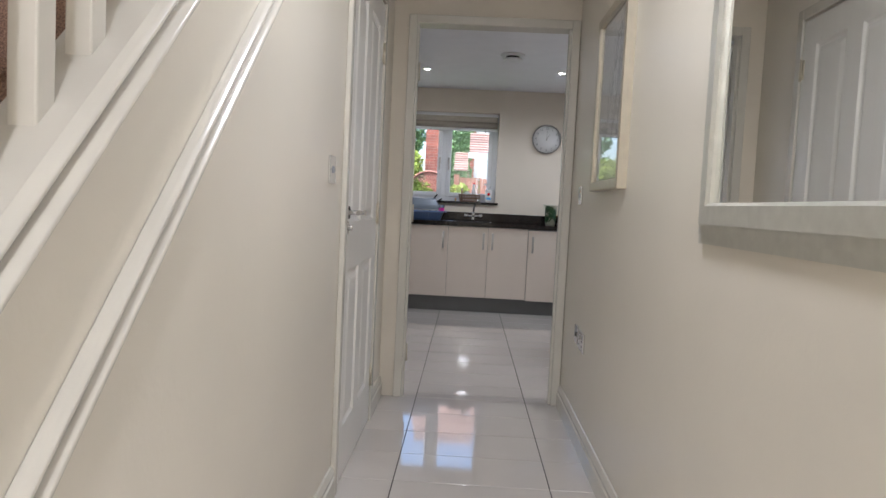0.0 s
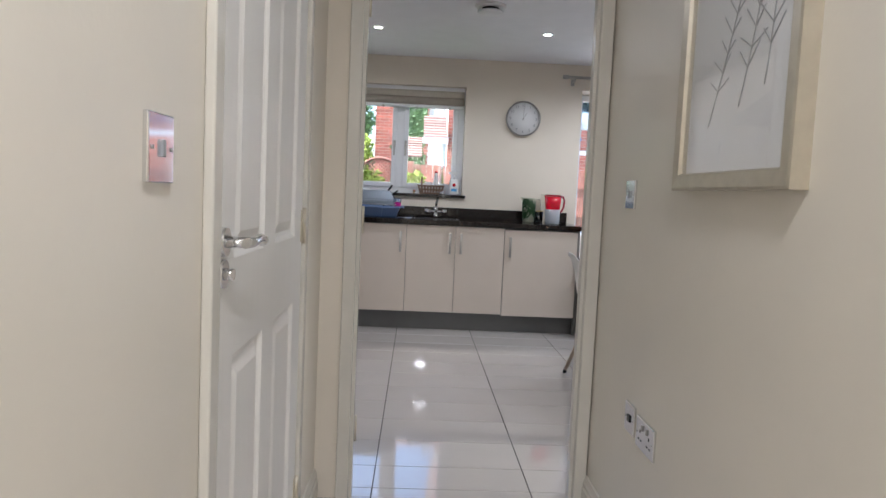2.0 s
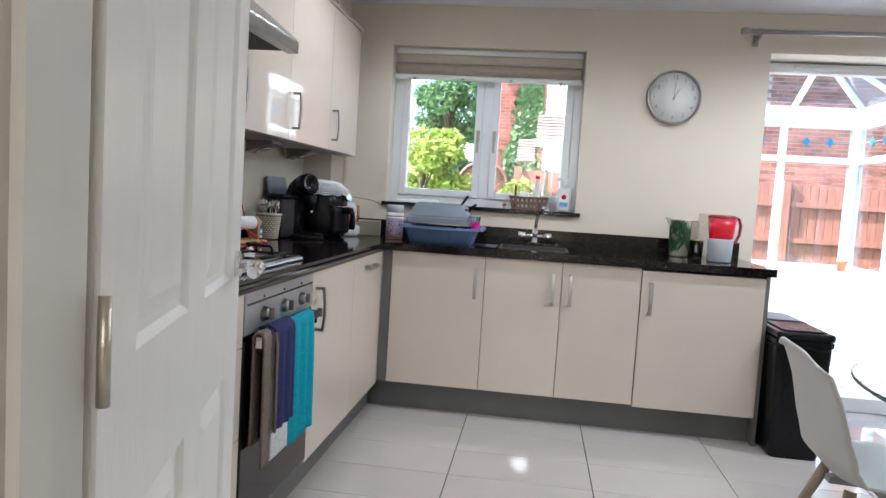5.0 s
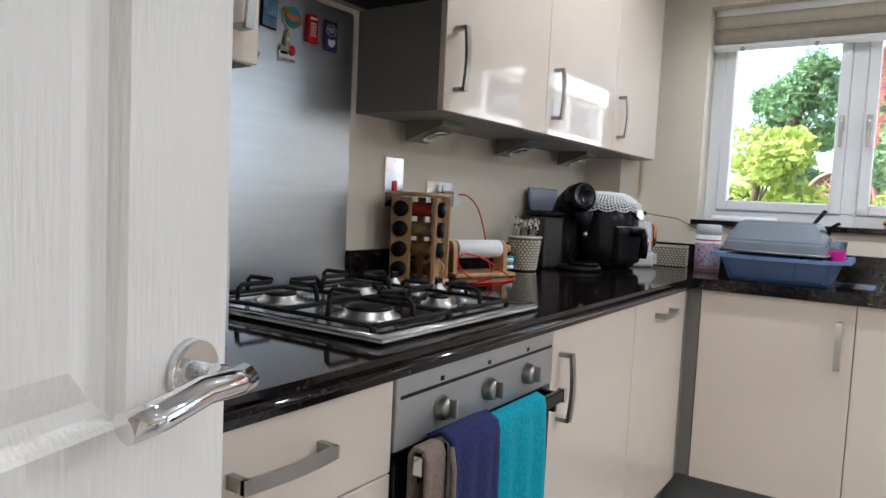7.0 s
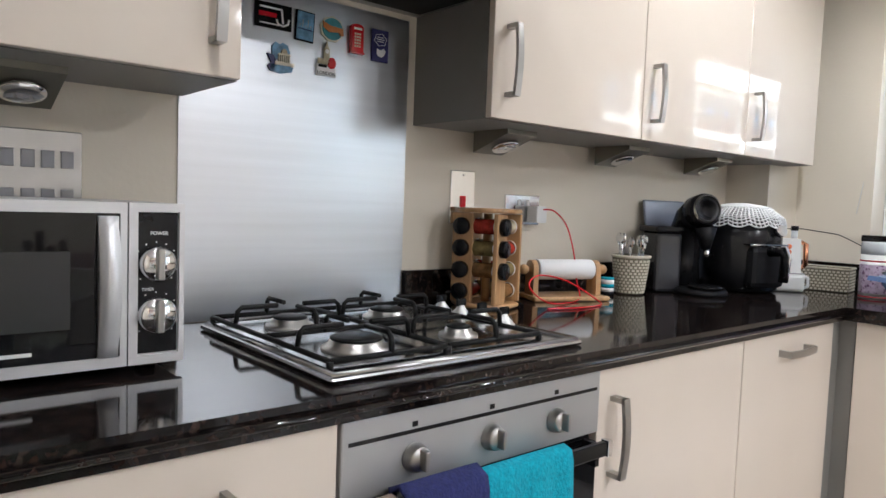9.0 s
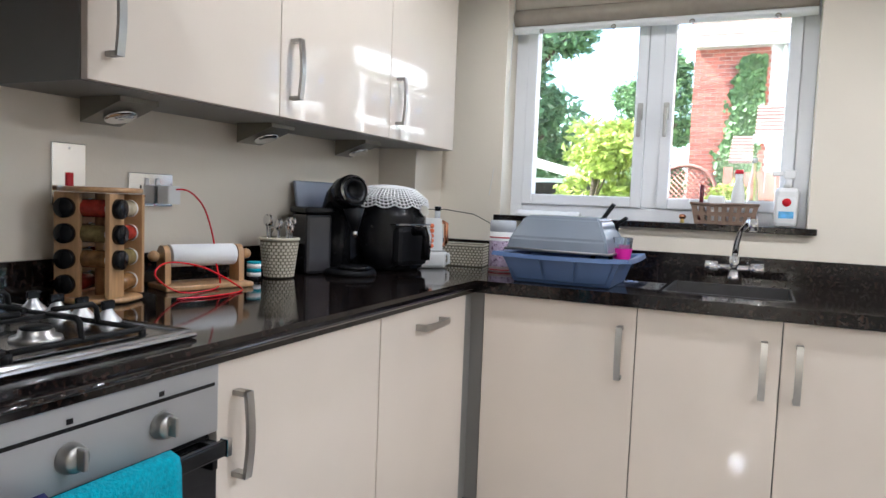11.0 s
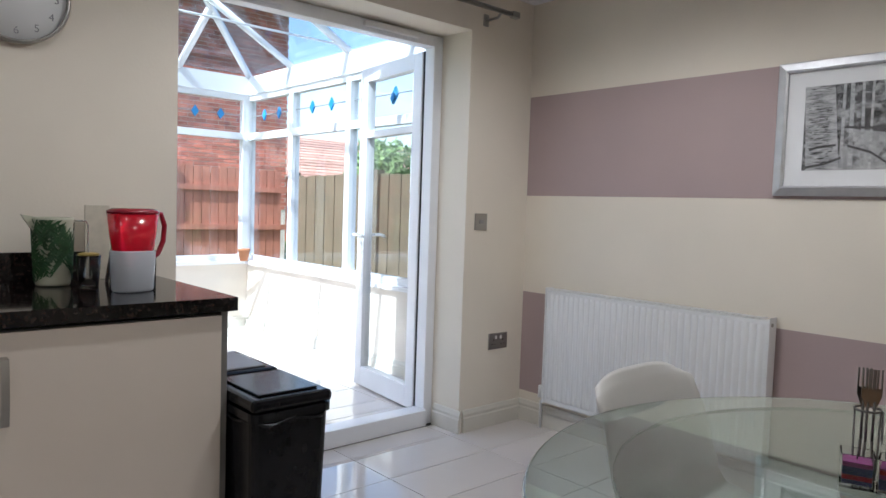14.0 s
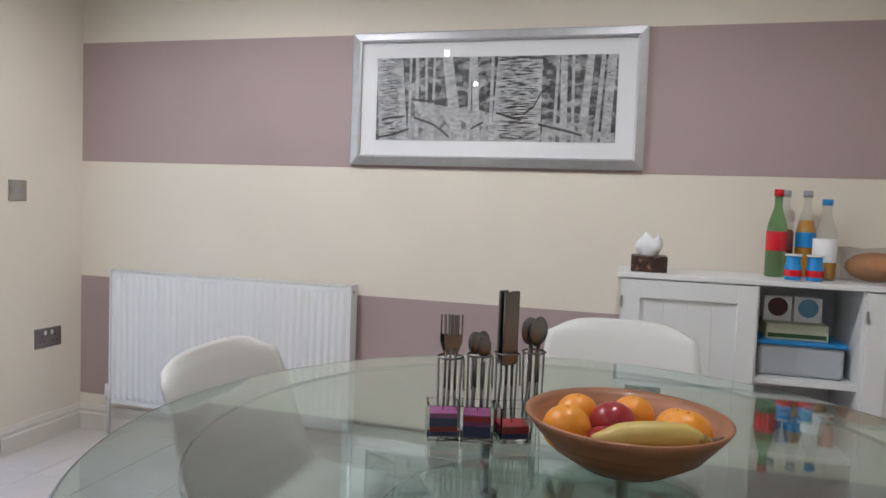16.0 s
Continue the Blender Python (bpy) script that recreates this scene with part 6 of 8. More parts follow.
def fruit_bowl():
    b = thing("fruit_bowl", (2.193, 5.316, TZ + 0.0005), "shallow red-brown wooden bowl full of fruit", "bowl")
    part("shell", lathe(nb(), [(0.045, 0.0), (0.065, 0.003), (0.112, 0.032), (0.146, 0.072), (0.152, 0.082), (0.148, 0.084), (0.138, 0.075), (0.105, 0.036), (0.06, 0.009), (0.0, 0.007)], (0, 0, 0), 56), BOWL, b)
    base = b.location
    for x, y, z, r, m, lab, nm in ((-0.045, 0.085, 0.080, 0.036, ORANGE, "ripe orange in the wooden bowl", "orange"), (0.04, 0.075, 0.078, 0.034, ORANGE, "ripe orange in the wooden bowl", "orange"),
                                   (0.075, -0.01, 0.075, 0.034, ORANGE, "ripe orange in the wooden bowl", "orange"), (-0.02, -0.085, 0.082, 0.037, ORANGE, "ripe orange with a dark stem end", "orange"),
                                   (0.04, -0.075, 0.072, 0.033, ORANGE, "ripe orange in the wooden bowl", "orange"), (0.015, 0.02, 0.076, 0.036, APPLE, "dark red apple in the wooden bowl", "apple"),
                                   (-0.06, 0.03, 0.060, 0.034, APPLE, "dark red apple in the wooden bowl", "apple")):
        f = thing(nm, base + Vector((x, y, z - 0.016)), lab, nm, group=nm + "s in the bowl")
        part("flesh", lathe(nb(), [(0.0001, -r * 0.92)] + [(r * math.sin(math.pi * i / 14), -r * 0.95 * math.cos(math.pi * i / 14)) for i in range(1, 14)] + [(0.0001, r * 0.88)], (0, 0, 0), 24), m, f)
        part("stem", cyl(nb(), (0, 0, r * 0.84), (0.001, 0, r * 0.90), 0.0022, seg=8), BARK, f)
    f = thing("banana", base + Vector((-0.075, -0.035, 0.068)), "yellow banana with brown speckles across the bowl", "banana", rz=-74)
    pts = [(-0.085 + 0.17 * k / 16, -0.02 * math.sin(math.pi * k / 16), 0.016 * math.sin(math.pi * k / 16)) for k in range(17)]
    bm = nb()
    rings = []
    for k, p in enumerate(pts):
        u = k / 16
        r = 0.0185 * min(1, 0.35 + 3.2 * u, 0.28 + 3.0 * (1 - u))
        rings.append([bm.verts.new((p[0], p[1] + r * math.cos(q * math.pi / 3 + 0.3), p[2] + r * math.sin(q * math.pi / 3 + 0.3))) for q in range(6)])
    for a, c in zip(rings, rings[1:]):
        for q in range(6):
            bm.faces.new((a[q], a[(q + 1) % 6], c[(q + 1) % 6], c[q])).smooth = True
    bm.faces.new(rings[0])
    bm.faces.new(rings[-1])
    part("skin", bm, BANANA, f)
    part("tip", cyl(nb(), (0.083, 0, 0), (0.103, 0.004, 0.004), 0.006, 0.005, 8), BARK, f)


fruit_bowl()


def votive(at, rz, label, layers):
    v = thing("candle_holder", at, label, "candle holder", rz=rz, group="candle holders on the table")
    bm = nb()
    s, h = 0.0265, 0.058
    for c in ((-s, s, -s, -s + 0.003), (-s, s, s - 0.003, s), (-s, -s + 0.003, -s + 0.003, s - 0.003), (s - 0.003, s, -s + 0.003, s - 0.003)):
        box(bm, c[0], c[1], c[2], c[3], 0.007, h)
    box(bm, -s, s, -s, s, 0, 0.007)
    part("glass", bm, GLASS, v)
    z = 0.0075
    for thick, wax in layers:
        part("wax_layer", bx(-s + 0.004, s - 0.004, -s + 0.004, s - 0.004, z, z + thick), wax, v)
        z += thick + 0.0002
    part("wick", cyl(nb(), (0, 0, z), (0.002, 0, z + 0.008), 0.001, seg=6), BLACKM, v)


votive((2.232, 5.612, TZ + 0.0005), 20, "square glass holder with pink, navy and red layers of wax", [(0.007, WAXN), (0.008, WAXR), (0.014, WAXN), (0.008, WAXP)])
votive((2.246, 5.556, TZ + 0.0005), 12, "square glass holder with violet and red layers of wax", [(0.018, WAXN), (0.007, WAXP), (0.008, WAXR), (0.003, WAXP)])
votive((2.262, 5.500, TZ + 0.0005), 25, "square glass holder with a low red candle", [(0.008, WAXN), (0.012, WAXR)])


def cutlery_stand():
    c = thing("cutlery_stand", (2.323, 5.547, TZ + 0.0005), "wire cutlery stand holding forks, knives and spoons", "cutlery stand", rz=-50)
    pos = (-0.084, -0.028, 0.028, 0.084)
    bm = nb()
    for x in pos:
        lathe(bm, [(0.021, 0.125), (0.0235, 0.127), (0.021, 0.129)], (x, 0, 0), 18, caps=False)
        tube(bm, [(x - 0.022, 0, 0.126), (x - 0.020, 0, 0.03), (x - 0.018, 0, 0.0)], 0.0018, 6)
        tube(bm, [(x + 0.022, 0, 0.126), (x + 0.020, 0, 0.03), (x + 0.018, 0, 0.0)], 0.0018, 6)
    for a, b in zip(pos, pos[1:]):
        tube(bm, [(a + 0.02, -0.012, 0.126), ((a + b) / 2 - 0.008, -0.014, 0.07), ((a + b) / 2 + 0.008, -0.014, 0.07), (b - 0.02, -0.012, 0.126)], 0.0018, 6)
    tube(bm, [(-0.106, 0, 0.0025), (0.106, 0, 0.0025)], 0.0025, 6)
    tube(bm, [(0, -0.04, 0.0025), (0, 0.04, 0.0025)], 0.0025, 6)
    part("wire_frame", bm, CUTL, c)
    rnd = random.Random(5)
    for i, x in enumerate(pos):
        for k in range((3, 4, 4, 4)[i]):
            a = 2 * math.pi * k / (3, 4, 4, 4)[i] + 0.5 * i
            px, py = x + 0.010 * math.cos(a), 0.010 * math.sin(a)
            bm = nb()
            kind = ("fork", "teaspoon", "knife", "spoon")[i]
            top = (0.185, 0.165, 0.235, 0.185)[i] + rnd.uniform(-0.004, 0.004)
            tube(bm, [(px + 0.004 * math.cos(a), py + 0.003, 0.004), (px, py, 0.07)], 0.0042, 8, flat=0.5)
            tube(bm, [(px, py, 0.07), (px, py, top - 0.045)], 0.0024, 8)
            if kind == "fork":
                prism(bm, [(px - 0.004, top - 0.055), (px + 0.004, top - 0.055), (px + 0.0115, top - 0.035), (px + 0.0115, top - 0.022), (px - 0.0115, top - 0.022), (px - 0.0115, top - 0.035)], "y", py - 0.001, py + 0.001)
                for q in range(4):
                    xx = px - 0.0115 + q * 0.0068
                    box(bm, xx, xx + 0.0026, py - 0.001, py + 0.001, top - 0.025, top + 0.012)
            elif kind == "knife":
                box(bm, px - 0.009, px + 0.009, py - 0.003, py + 0.003, top - 0.13, top, bevel=0.002)
            else:
                ball(bm, (px, py, top - 0.02), 0.018 if kind == "spoon" else 0.014, 1.4, 14, 1.0, 0.3)
            o = thing(kind, Vector((2.323, 5.547, TZ + 0.001)), "polished steel %s standing in the wire stand" % kind, kind, rz=-50, group=kind + "s in the stand")
            part(kind + "_body", bm, CUTL, o)


cutlery_stand()


# ---- bins ----
def bin_(x, y, lid, label):
    b = thing("swing_bin", (x, y, 0), label, "bin", group="bins beside the worktop end")
    bm = nb()
    prof = [(0.0, 0.86), (0.02, 0.88), (0.56, 0.98), (0.56, 1.03), (0.585, 1.03), (0.585, 1.0)]
    prev = None
    for z, s in prof:
        ring = []
        hw, hd, r = 0.131 * s, 0.162 * s, 0.03
        for cx, cy, a0 in ((hw - r, hd - r, 0), (-hw + r, hd - r, 90), (-hw + r, -hd + r, 180), (hw - r, -hd + r, 270)):
            for k in range(5):
                a = radians(a0 + 22.5 * k)
                ring.append(bm.verts.new((cx + r * math.cos(a), cy + r * math.sin(a), z)))
        if prev:
            for k in range(20):
                bm.faces.new((prev[k], prev[(k + 1) % 20], ring[(k + 1) % 20], ring[k]))
        else:
            bm.faces.new(ring)
        prev = ring
    bm.faces.new(prev)
    part("body", bm, BLACK, b)
    part("liner", tube(nb(), [(0.132 * math.copysign(min(1, abs(math.cos(a)) * 1.25), math.cos(a)), 0.163 * math.copysign(min(1, abs(math.sin(a)) * 1.25), math.sin(a)), 0.552 + 0.006 * math.sin(a * 7)) for a in [2 * math.pi * k / 40 for k in range(41)]], 0.006, 6), BLACK, b, "black bin liner edge")
    bm = bx(-0.134, 0.134, -0.165, 0.165, 0.586, 0.625, bevel=0.014)
    part("lid", bm, BLACK, b)
    part("flap", bx(-0.10, 0.10, -0.13, 0.13, 0.6255, 0.632, bevel=0.004), lid, b)


bin_(1.935, 7.18, BLACK, "black plastic bin with a flat lid beside the worktop end")
bin_(1.94, 7.53, GREYP, "black plastic bin with a grey lid behind the first")


# ---- on the kitchen worktop ----
WZ = 0.9105


def on_top(name, x, y, label, category, rz=0.0, z=WZ, group=""):
    return thing(name, (x, y, z), label, category, rz, group)


def text_mesh(body, size, material, parent, loc, rot, name="lettering", depth=0.0004):
    cu = bpy.data.curves.new(name, "FONT")
    cu.body, cu.size, cu.align_x, cu.align_y, cu.extrude = body, size, "CENTER", "CENTER", depth
    tmp = new(name, cu)
    me = bpy.data.meshes.new_from_object(tmp)
    bpy.data.objects.remove(tmp)
    me.materials.clear()
    me.materials.append(material)
    ob = new(name, me)
    ob.parent, ob.location, ob.rotation_euler = parent, loc, [radians(v) for v in rot]
    return ob


def microwave():
    w, h, d = 0.455, 0.255, 0.34
    m = on_top("microwave", -0.425, 5.005, "silver and black microwave oven with two round dials", "microwave", 90)
    x0, x1 = -w / 2, w / 2
    part("body", bx(x0, x1, 0.012, d, 0.014, h, bevel=0.006), mat("silver_paint", (0.6, 0.6, 0.6), 0.35, metal=0.5, vary=0.03), m)
    sil = mat("silver_plastic", (0.62, 0.62, 0.63), 0.3, metal=0.4, vary=0.03)
    xd = x1 - 0.083
    dr = part("oven_door", frame_ring2(x0, xd, 0.014, h, 0.013, 0.016), sil, m, "silver framed black glass door")
    part("door_glass", bx(x0 + 0.013, xd - 0.002, -0.004, 0.0, 0.030, h - 0.014, bevel=0.001), BGLASS, dr)
    part("inner_window", bx(x0 + 0.06, xd - 0.075, -0.0052, -0.004, 0.075, h - 0.07), mat("dark_mesh", (0.03, 0.03, 0.03), 0.2, vary=0.1), dr)
    bm = nb()
    n = 12
    for i in range(n):
        z0, z1 = 0.03 + (h - 0.05) * i / n, 0.03 + (h - 0.05) * (i + 1) / n
        for q in (0,):
            e0, e1 = math.sin(math.pi * i / n), math.sin(math.pi * (i + 1) / n)
            pts = []
            for z, e in ((z0, e0), (z1, e1)):
                pts.append([bm.verts.new(v) for v in ((xd - 0.040, -0.008 - 0.014 * e, z), (xd - 0.014, -0.010 - 0.022 * e, z), (xd - 0.011, -0.004, z), (xd - 0.040, -0.004, z))])
            for k in range(4):
                bm.faces.new((pts[0][k], pts[0][(k + 1) % 4], pts[1][(k + 1) % 4], pts[1][k])).smooth = True
            if i == 0:
                bm.faces.new(pts[0])
            if i == n - 1:
                bm.faces.new(pts[1])
    bmesh.ops.remove_doubles(bm, verts=bm.verts[:], dist=1e-6)
    part("handle", bm, sil, dr, "curved silver door handle")
    cp = part("control_panel", frame_ring2(xd + 0.002, x1, 0.014, h, 0.010, 0.013), sil, m)
    part("panel_face", bx(xd + 0.010, x1 - 0.010, -0.004, 0.0, 0.030, h - 0.014, bevel=0.001), BLACK, cp)
    cx = (xd + x1) / 2
    for z, r in ((0.165, 0.026), (0.088, 0.0275)):
        rot = Matrix.Rotation(radians(90), 3, "X")
        kn = part("dial", lathe(nb(), [(r, 0.004), (r, 0.016), (r - 0.004, 0.020), (0, 0.020)], (cx, 0, z), 32, rot), CHROME, cp, "round silver dial")
        part("grip", bx(cx - 0.005, cx + 0.005, -0.031, -0.019, z - r + 0.003, z + r - 0.003, bevel=0.002), STEELH, kn)
        bm = nb()
        for k in range(11):
            a = radians(225 - 27 * k)
            c, s = math.cos(a), math.sin(a)
            box(bm, cx + c * (r + 0.006) - 0.0009, cx + c * (r + 0.006) + 0.0009, -0.0046, -0.004, z + s * (r + 0.006) - 0.0009, z + s * (r + 0.006) + 0.0009)
        part("dial_marks", bm, WPLAS, cp)
    text_mesh("POWER", 0.0075, WPLAS, cp, (cx + 0.004, -0.0046, 0.210), (90, 0, 0))
    text_mesh("TIMER", 0.0065, WPLAS, cp, (cx - 0.012, -0.0046, 0.126), (90, 0, 0))
    part("maker_bar", bx(x0 + 0.17, x0 + 0.25, -0.0055, -0.0042, 0.042, 0.047), WPLAS, dr)
    for x in (x0 + 0.04, x1 - 0.04):
        for y in (0.05, d - 0.05):
            part("foot", cyl(nb(), (x, y, 0), (x, y, 0.014), 0.015, seg=12), BLACKM, m)


def frame_ring2(x0, x1, z0, z1, y, wdt):
    """A flat front with a raised border, from x0 to x1 and z0 to z1, its face at y = -0.006."""
    bm = nb()
    for c in ((x0, x0 + wdt, z0, z1), (x1 - wdt * 0.6, x1, z0, z1), (x0 + wdt, x1 - wdt * 0.6, z0, z0 + wdt), (x0 + wdt, x1 - wdt * 0.6, z1 - wdt, z1)):
        box(bm, c[0], c[1], -0.006, y - 0.001, c[2], c[3])
    box(bm, x0 + wdt, x1 - wdt * 0.6, 0.0005, y - 0.001, z0 + wdt, z1 - wdt)
    return bm


microwave()


JARS = [mat(n, c, 0.15, vary=0.4, scale=60, ior=1.5) for n, c in (("red_spice", (0.30, 0.03, 0.02)), ("pale_spice", (0.50, 0.45, 0.33)), ("brown_spice", (0.22, 0.11, 0.04)), ("olive_spice", (0.22, 0.17, 0.07)))]


def spice_rack():
    s = on_top("spice_rack", -0.69, 6.135, "pine revolving spice rack holding jars with black lids", "spice rack", 0)
    for z in (0.0, 0.248):
        part("board", lathe(nb(), [(0.086, z + 0.002), (0.090, z + 0.005), (0.090, z + 0.011), (0.086, z + 0.014)], (0, 0, 0), 8), PINE, s)
    part("spindle", cyl(nb(), (0, 0, 0.014), (0, 0, 0.248), 0.012), PINE, s)
    for k in range(4):
        m = Matrix.Rotation(radians(-70 + 90 * k), 3, "Z")
        bm = bx(0.052, 0.064, -0.072, -0.012, 0.014, 0.248, bevel=0.002)
        for v in bm.verts:
            v.co = m @ v.co
        part("upright", bm, PINE, s)
        for j in range(4):
            z = 0.043 + 0.057 * j
            if k == 1 and j == 0:
                continue
            rot = m @ Matrix.Rotation(radians(90), 3, "Y")
            c = m @ Vector((-0.02, -0.042, z))
            g = part("jar", lathe(nb(), [(0.018, 0.0), (0.020, 0.004), (0.020, 0.07), (0.017, 0.078)], c, 18, rot), JARS[(j + k) % 4], s, "small glass spice jar")
            part("shoulder", lathe(nb(), [(0.0202, 0.066), (0.0206, 0.068), (0.0206, 0.076), (0.018, 0.078)], c, 18, rot, caps=False), WPLAS, g)
            c2 = m @ Vector((0.055, -0.042, z))
            part("lid", lathe(nb(), [(0.0225, 0.0), (0.0225, 0.022), (0.020, 0.025), (0.0, 0.025)], c2, 24, rot), BLACK, g)


spice_rack()


def roll_holder():
    r = on_top("kitchen_roll_holder", -0.69, 6.455, "pine kitchen roll holder with a thin white roll", "kitchen roll holder", 70)
    part("base", bx(-0.125, 0.125, -0.062, 0.062, 0.0, 0.014, bevel=0.004), PINE, r)
    for s in (-1, 1):
        bm = nb()
        n = 10
        pts = [(-0.028, 0.014), (0.028, 0.014), (0.026, 0.09)] + [(0.026 * math.cos(math.pi * k / n), 0.09 + 0.026 * math.sin(math.pi * k / n)) for k in range(1, n)] + [(-0.026, 0.09)]
        prism(bm, pts, "x", s * 0.105 - 0.008, s * 0.105 + 0.008)
        part("bracket", bm, PINE, r)
        part("knob", ball(nb(), (s * 0.132, 0, 0.088), 0.015, 1, 14), PINE, r)
    part("dowel", cyl(nb(), (-0.125, 0, 0.088), (0.125, 0, 0.088), 0.008), PINE, r)
    part("paper_roll", lathe(nb(), [(0.029, -0.092), (0.030, -0.09), (0.030, 0.09), (0.029, 0.092)], (0, 0, 0.088), 28, Matrix.Rotation(radians(90), 3, "Y")), PAPER, r)


roll_holder()


# Dark core colour stands for the shade inside the holes of the weave.
GAP = mat("shaded_weave_core", (0.16, 0.14, 0.10), 0.8, vary=0.2)


def woven(name, at, label, r0, r1, h, material, rz=0.0, oblong=None, cat="basket"):
    """A woven pot or basket: thin wall with a raised weave of small blocks."""
    b = thing(name, at, label, cat, rz)
    if oblong:
        lx, ly = oblong
        bm = nb()
        t = 0.003
        for c in ((-lx, lx, -ly, -ly + t), (-lx, lx, ly - t, ly), (-lx, -lx + t, -ly + t, ly - t), (lx - t, lx, -ly + t, ly - t)):
            box(bm, c[0], c[1], c[2], c[3], 0.0, h)
        box(bm, -lx, lx, -ly, ly, 0, 0.003)
        part("body", bm, GAP, b)
        bm = nb()
        rows, nx, ny = int(h / 0.011), int(2 * lx / 0.014), int(2 * ly / 0.014)
        for j in range(rows):
            z = 0.004 + j * (h - 0.008) / rows
            o = 0.5 * (j % 2)
            for i in range(nx):
                x = -lx + (i + o) * 2 * lx / nx
                for y in (-ly - 0.0015, ly - 0.001):
                    box(bm, x + 0.002, min(lx, x + 0.011), y, y + 0.0025, z, z + 0.007)
            for i in range(ny):
                y = -ly + (i + o) * 2 * ly / ny
                for x in (-lx - 0.0015, lx - 0.001):
                    box(bm, x, x + 0.0025, y + 0.002, min(ly, y + 0.011), z, z + 0.007)
        part("weave", bm, material, b, kind="stuff")
        bm = nb()
        tube(bm, [(-lx, -ly, h), (lx, -ly, h), (lx, ly, h), (-lx, ly, h), (-lx, -ly, h)], 0.004, 6)
        part("rim", bm, material, b)
    else:
        part("body", lathe(nb(), [(0.0001, 0.002), (r0, 0.002), (r0 + 0.0005, 0.006), (r1, h), (r1 - 0.004, h), (r0 - 0.003, 0.008), (0.0001, 0.008)], (0, 0, 0), 36, caps=False), GAP, b)
        bm = nb()
        rows = int(h / 0.011)
        for j in range(rows):
            z = 0.006 + j * (h - 0.016) / rows
            r = r0 + (r1 - r0) * z / h
            n = 24
            for i in range(n):
                a0, a1 = 2 * math.pi * (i + 0.5 * (j % 2)) / n + 0.03, 2 * math.pi * (i + 0.5 * (j % 2) + 0.72) / n
                vs = []
                for rr in (r - 0.001, r + 0.0022):
                    for a, zz in ((a0, z), (a1, z), (a1, z + 0.007), (a0, z + 0.007)):
                        vs.append(bm.verts.new((rr * math.cos(a), rr * math.sin(a), zz)))
                bm.faces.new(vs[4:])
                for q in range(4):
                    bm.faces.new((vs[q], vs[(q + 1) % 4], vs[4 + (q + 1) % 4], vs[4 + q]))
        part("weave", bm, material, b, kind="stuff")
        part("rim", lathe(nb(), [(r1 - 0.003, h - 0.008), (r1 + 0.003, h - 0.006), (r1 + 0.004, h), (r1 - 0.003, h + 0.002)], (0, 0, 0), 36, caps=False), material, b)
    return b


woven("utensil_pot", (-0.675, 6.77, WZ), "cream woven pot full of steel cutlery", 0.045, 0.060, 0.125, WICKER, cat="pot")
rnd = random.Random(21)
for k in range(9):
    a = k * 0.75
    x, y = -0.675 + 0.026 * math.cos(a), 6.77 + 0.026 * math.sin(a)
    o = thing("spoon" if k % 3 else "fork", (x, y, WZ + 0.01), "steel %s standing in the cream woven pot" % ("spoon" if k % 3 else "fork"), "spoon" if k % 3 else "fork", group="cutlery in the woven pot")
    dx, dy, t = 0.014 * math.cos(a), 0.014 * math.sin(a), rnd.uniform(0.125, 0.165)
    bm = cyl(nb(), (0, 0, 0), (dx, dy, t), 0.003, 0.003, 8)
    ball(bm, (dx, dy, t + 0.012), 0.014, 1.35, 12, 1.0, 0.35)
    part("cutlery_body", bm, CHROME, o)
t = on_top("small_jar", -0.685, 6.665, "small white and turquoise striped jar by the woven pot", "jar")
for k, (z0, z1, m) in enumerate(((0, 0.012, BLACK), (0.012, 0.024, PAPER), (0.024, 0.036, TEAL), (0.036, 0.05, PAPER), (0.05, 0.056, TEAL))):
    part("stripe", cyl(nb(), (0, 0, z0 + 0.0002), (0, 0, z1), 0.021, seg=24), m, t)


def coffee_machine():
    c = on_top("coffee_machine", -0.60, 6.985, "glossy black capsule coffee machine with a round head", "coffee machine", 62)
    part("tank", bx(-0.115, -0.02, 0.0, 0.12, 0.0, 0.20, bevel=0.012), mat("smoked_plastic", (0.025, 0.025, 0.028), 0.1, vary=0.1), c)
    part("tank_lid", bx(-0.12, -0.015, -0.005, 0.125, 0.20, 0.222, bevel=0.008), BLACK, c)
    part("body", tube(nb(), [(0.03, 0.07, 0.0), (0.03, 0.08, 0.10), (0.03, 0.075, 0.19), (0.03, 0.04, 0.25), (0.03, -0.005, 0.275)], 0.055, 18), BLACK, c)
    part("base", lathe(nb(), [(0.085, 0.0), (0.088, 0.008), (0.080, 0.02), (0.0, 0.022)], (0.035, -0.03, 0), 28), BLACKM, c)
    part("drip_tray", lathe(nb(), [(0.055, 0.022), (0.058, 0.03), (0.05, 0.033), (0.0, 0.033)], (0.035, -0.06, 0), 24), BLACK, c)
    part("head", lathe(nb(), [(0.045, -0.03), (0.055, -0.02), (0.056, 0.03), (0.045, 0.045), (0.03, 0.045), (0.026, 0.02), (0.0, 0.018)], (0.03, -0.01, 0.275), 28, Matrix.Rotation(radians(80), 3, "X")), BLACK, c)
    part("head_ring", lathe(nb(), [(0.047, 0.038), (0.052, 0.044), (0.046, 0.048)], (0.03, -0.01, 0.275), 28, Matrix.Rotation(radians(80), 3, "X"), caps=False), CHROME, c)
    part("spout", cyl(nb(), (0.03, -0.06, 0.15), (0.03, -0.05, 0.22), 0.012, 0.035, 18), BLACKM, c)
    part("nozzle", cyl(nb(), (0.03, -0.062, 0.125), (0.03, -0.06, 0.152), 0.009, seg=14), CHROME, c)


coffee_machine()


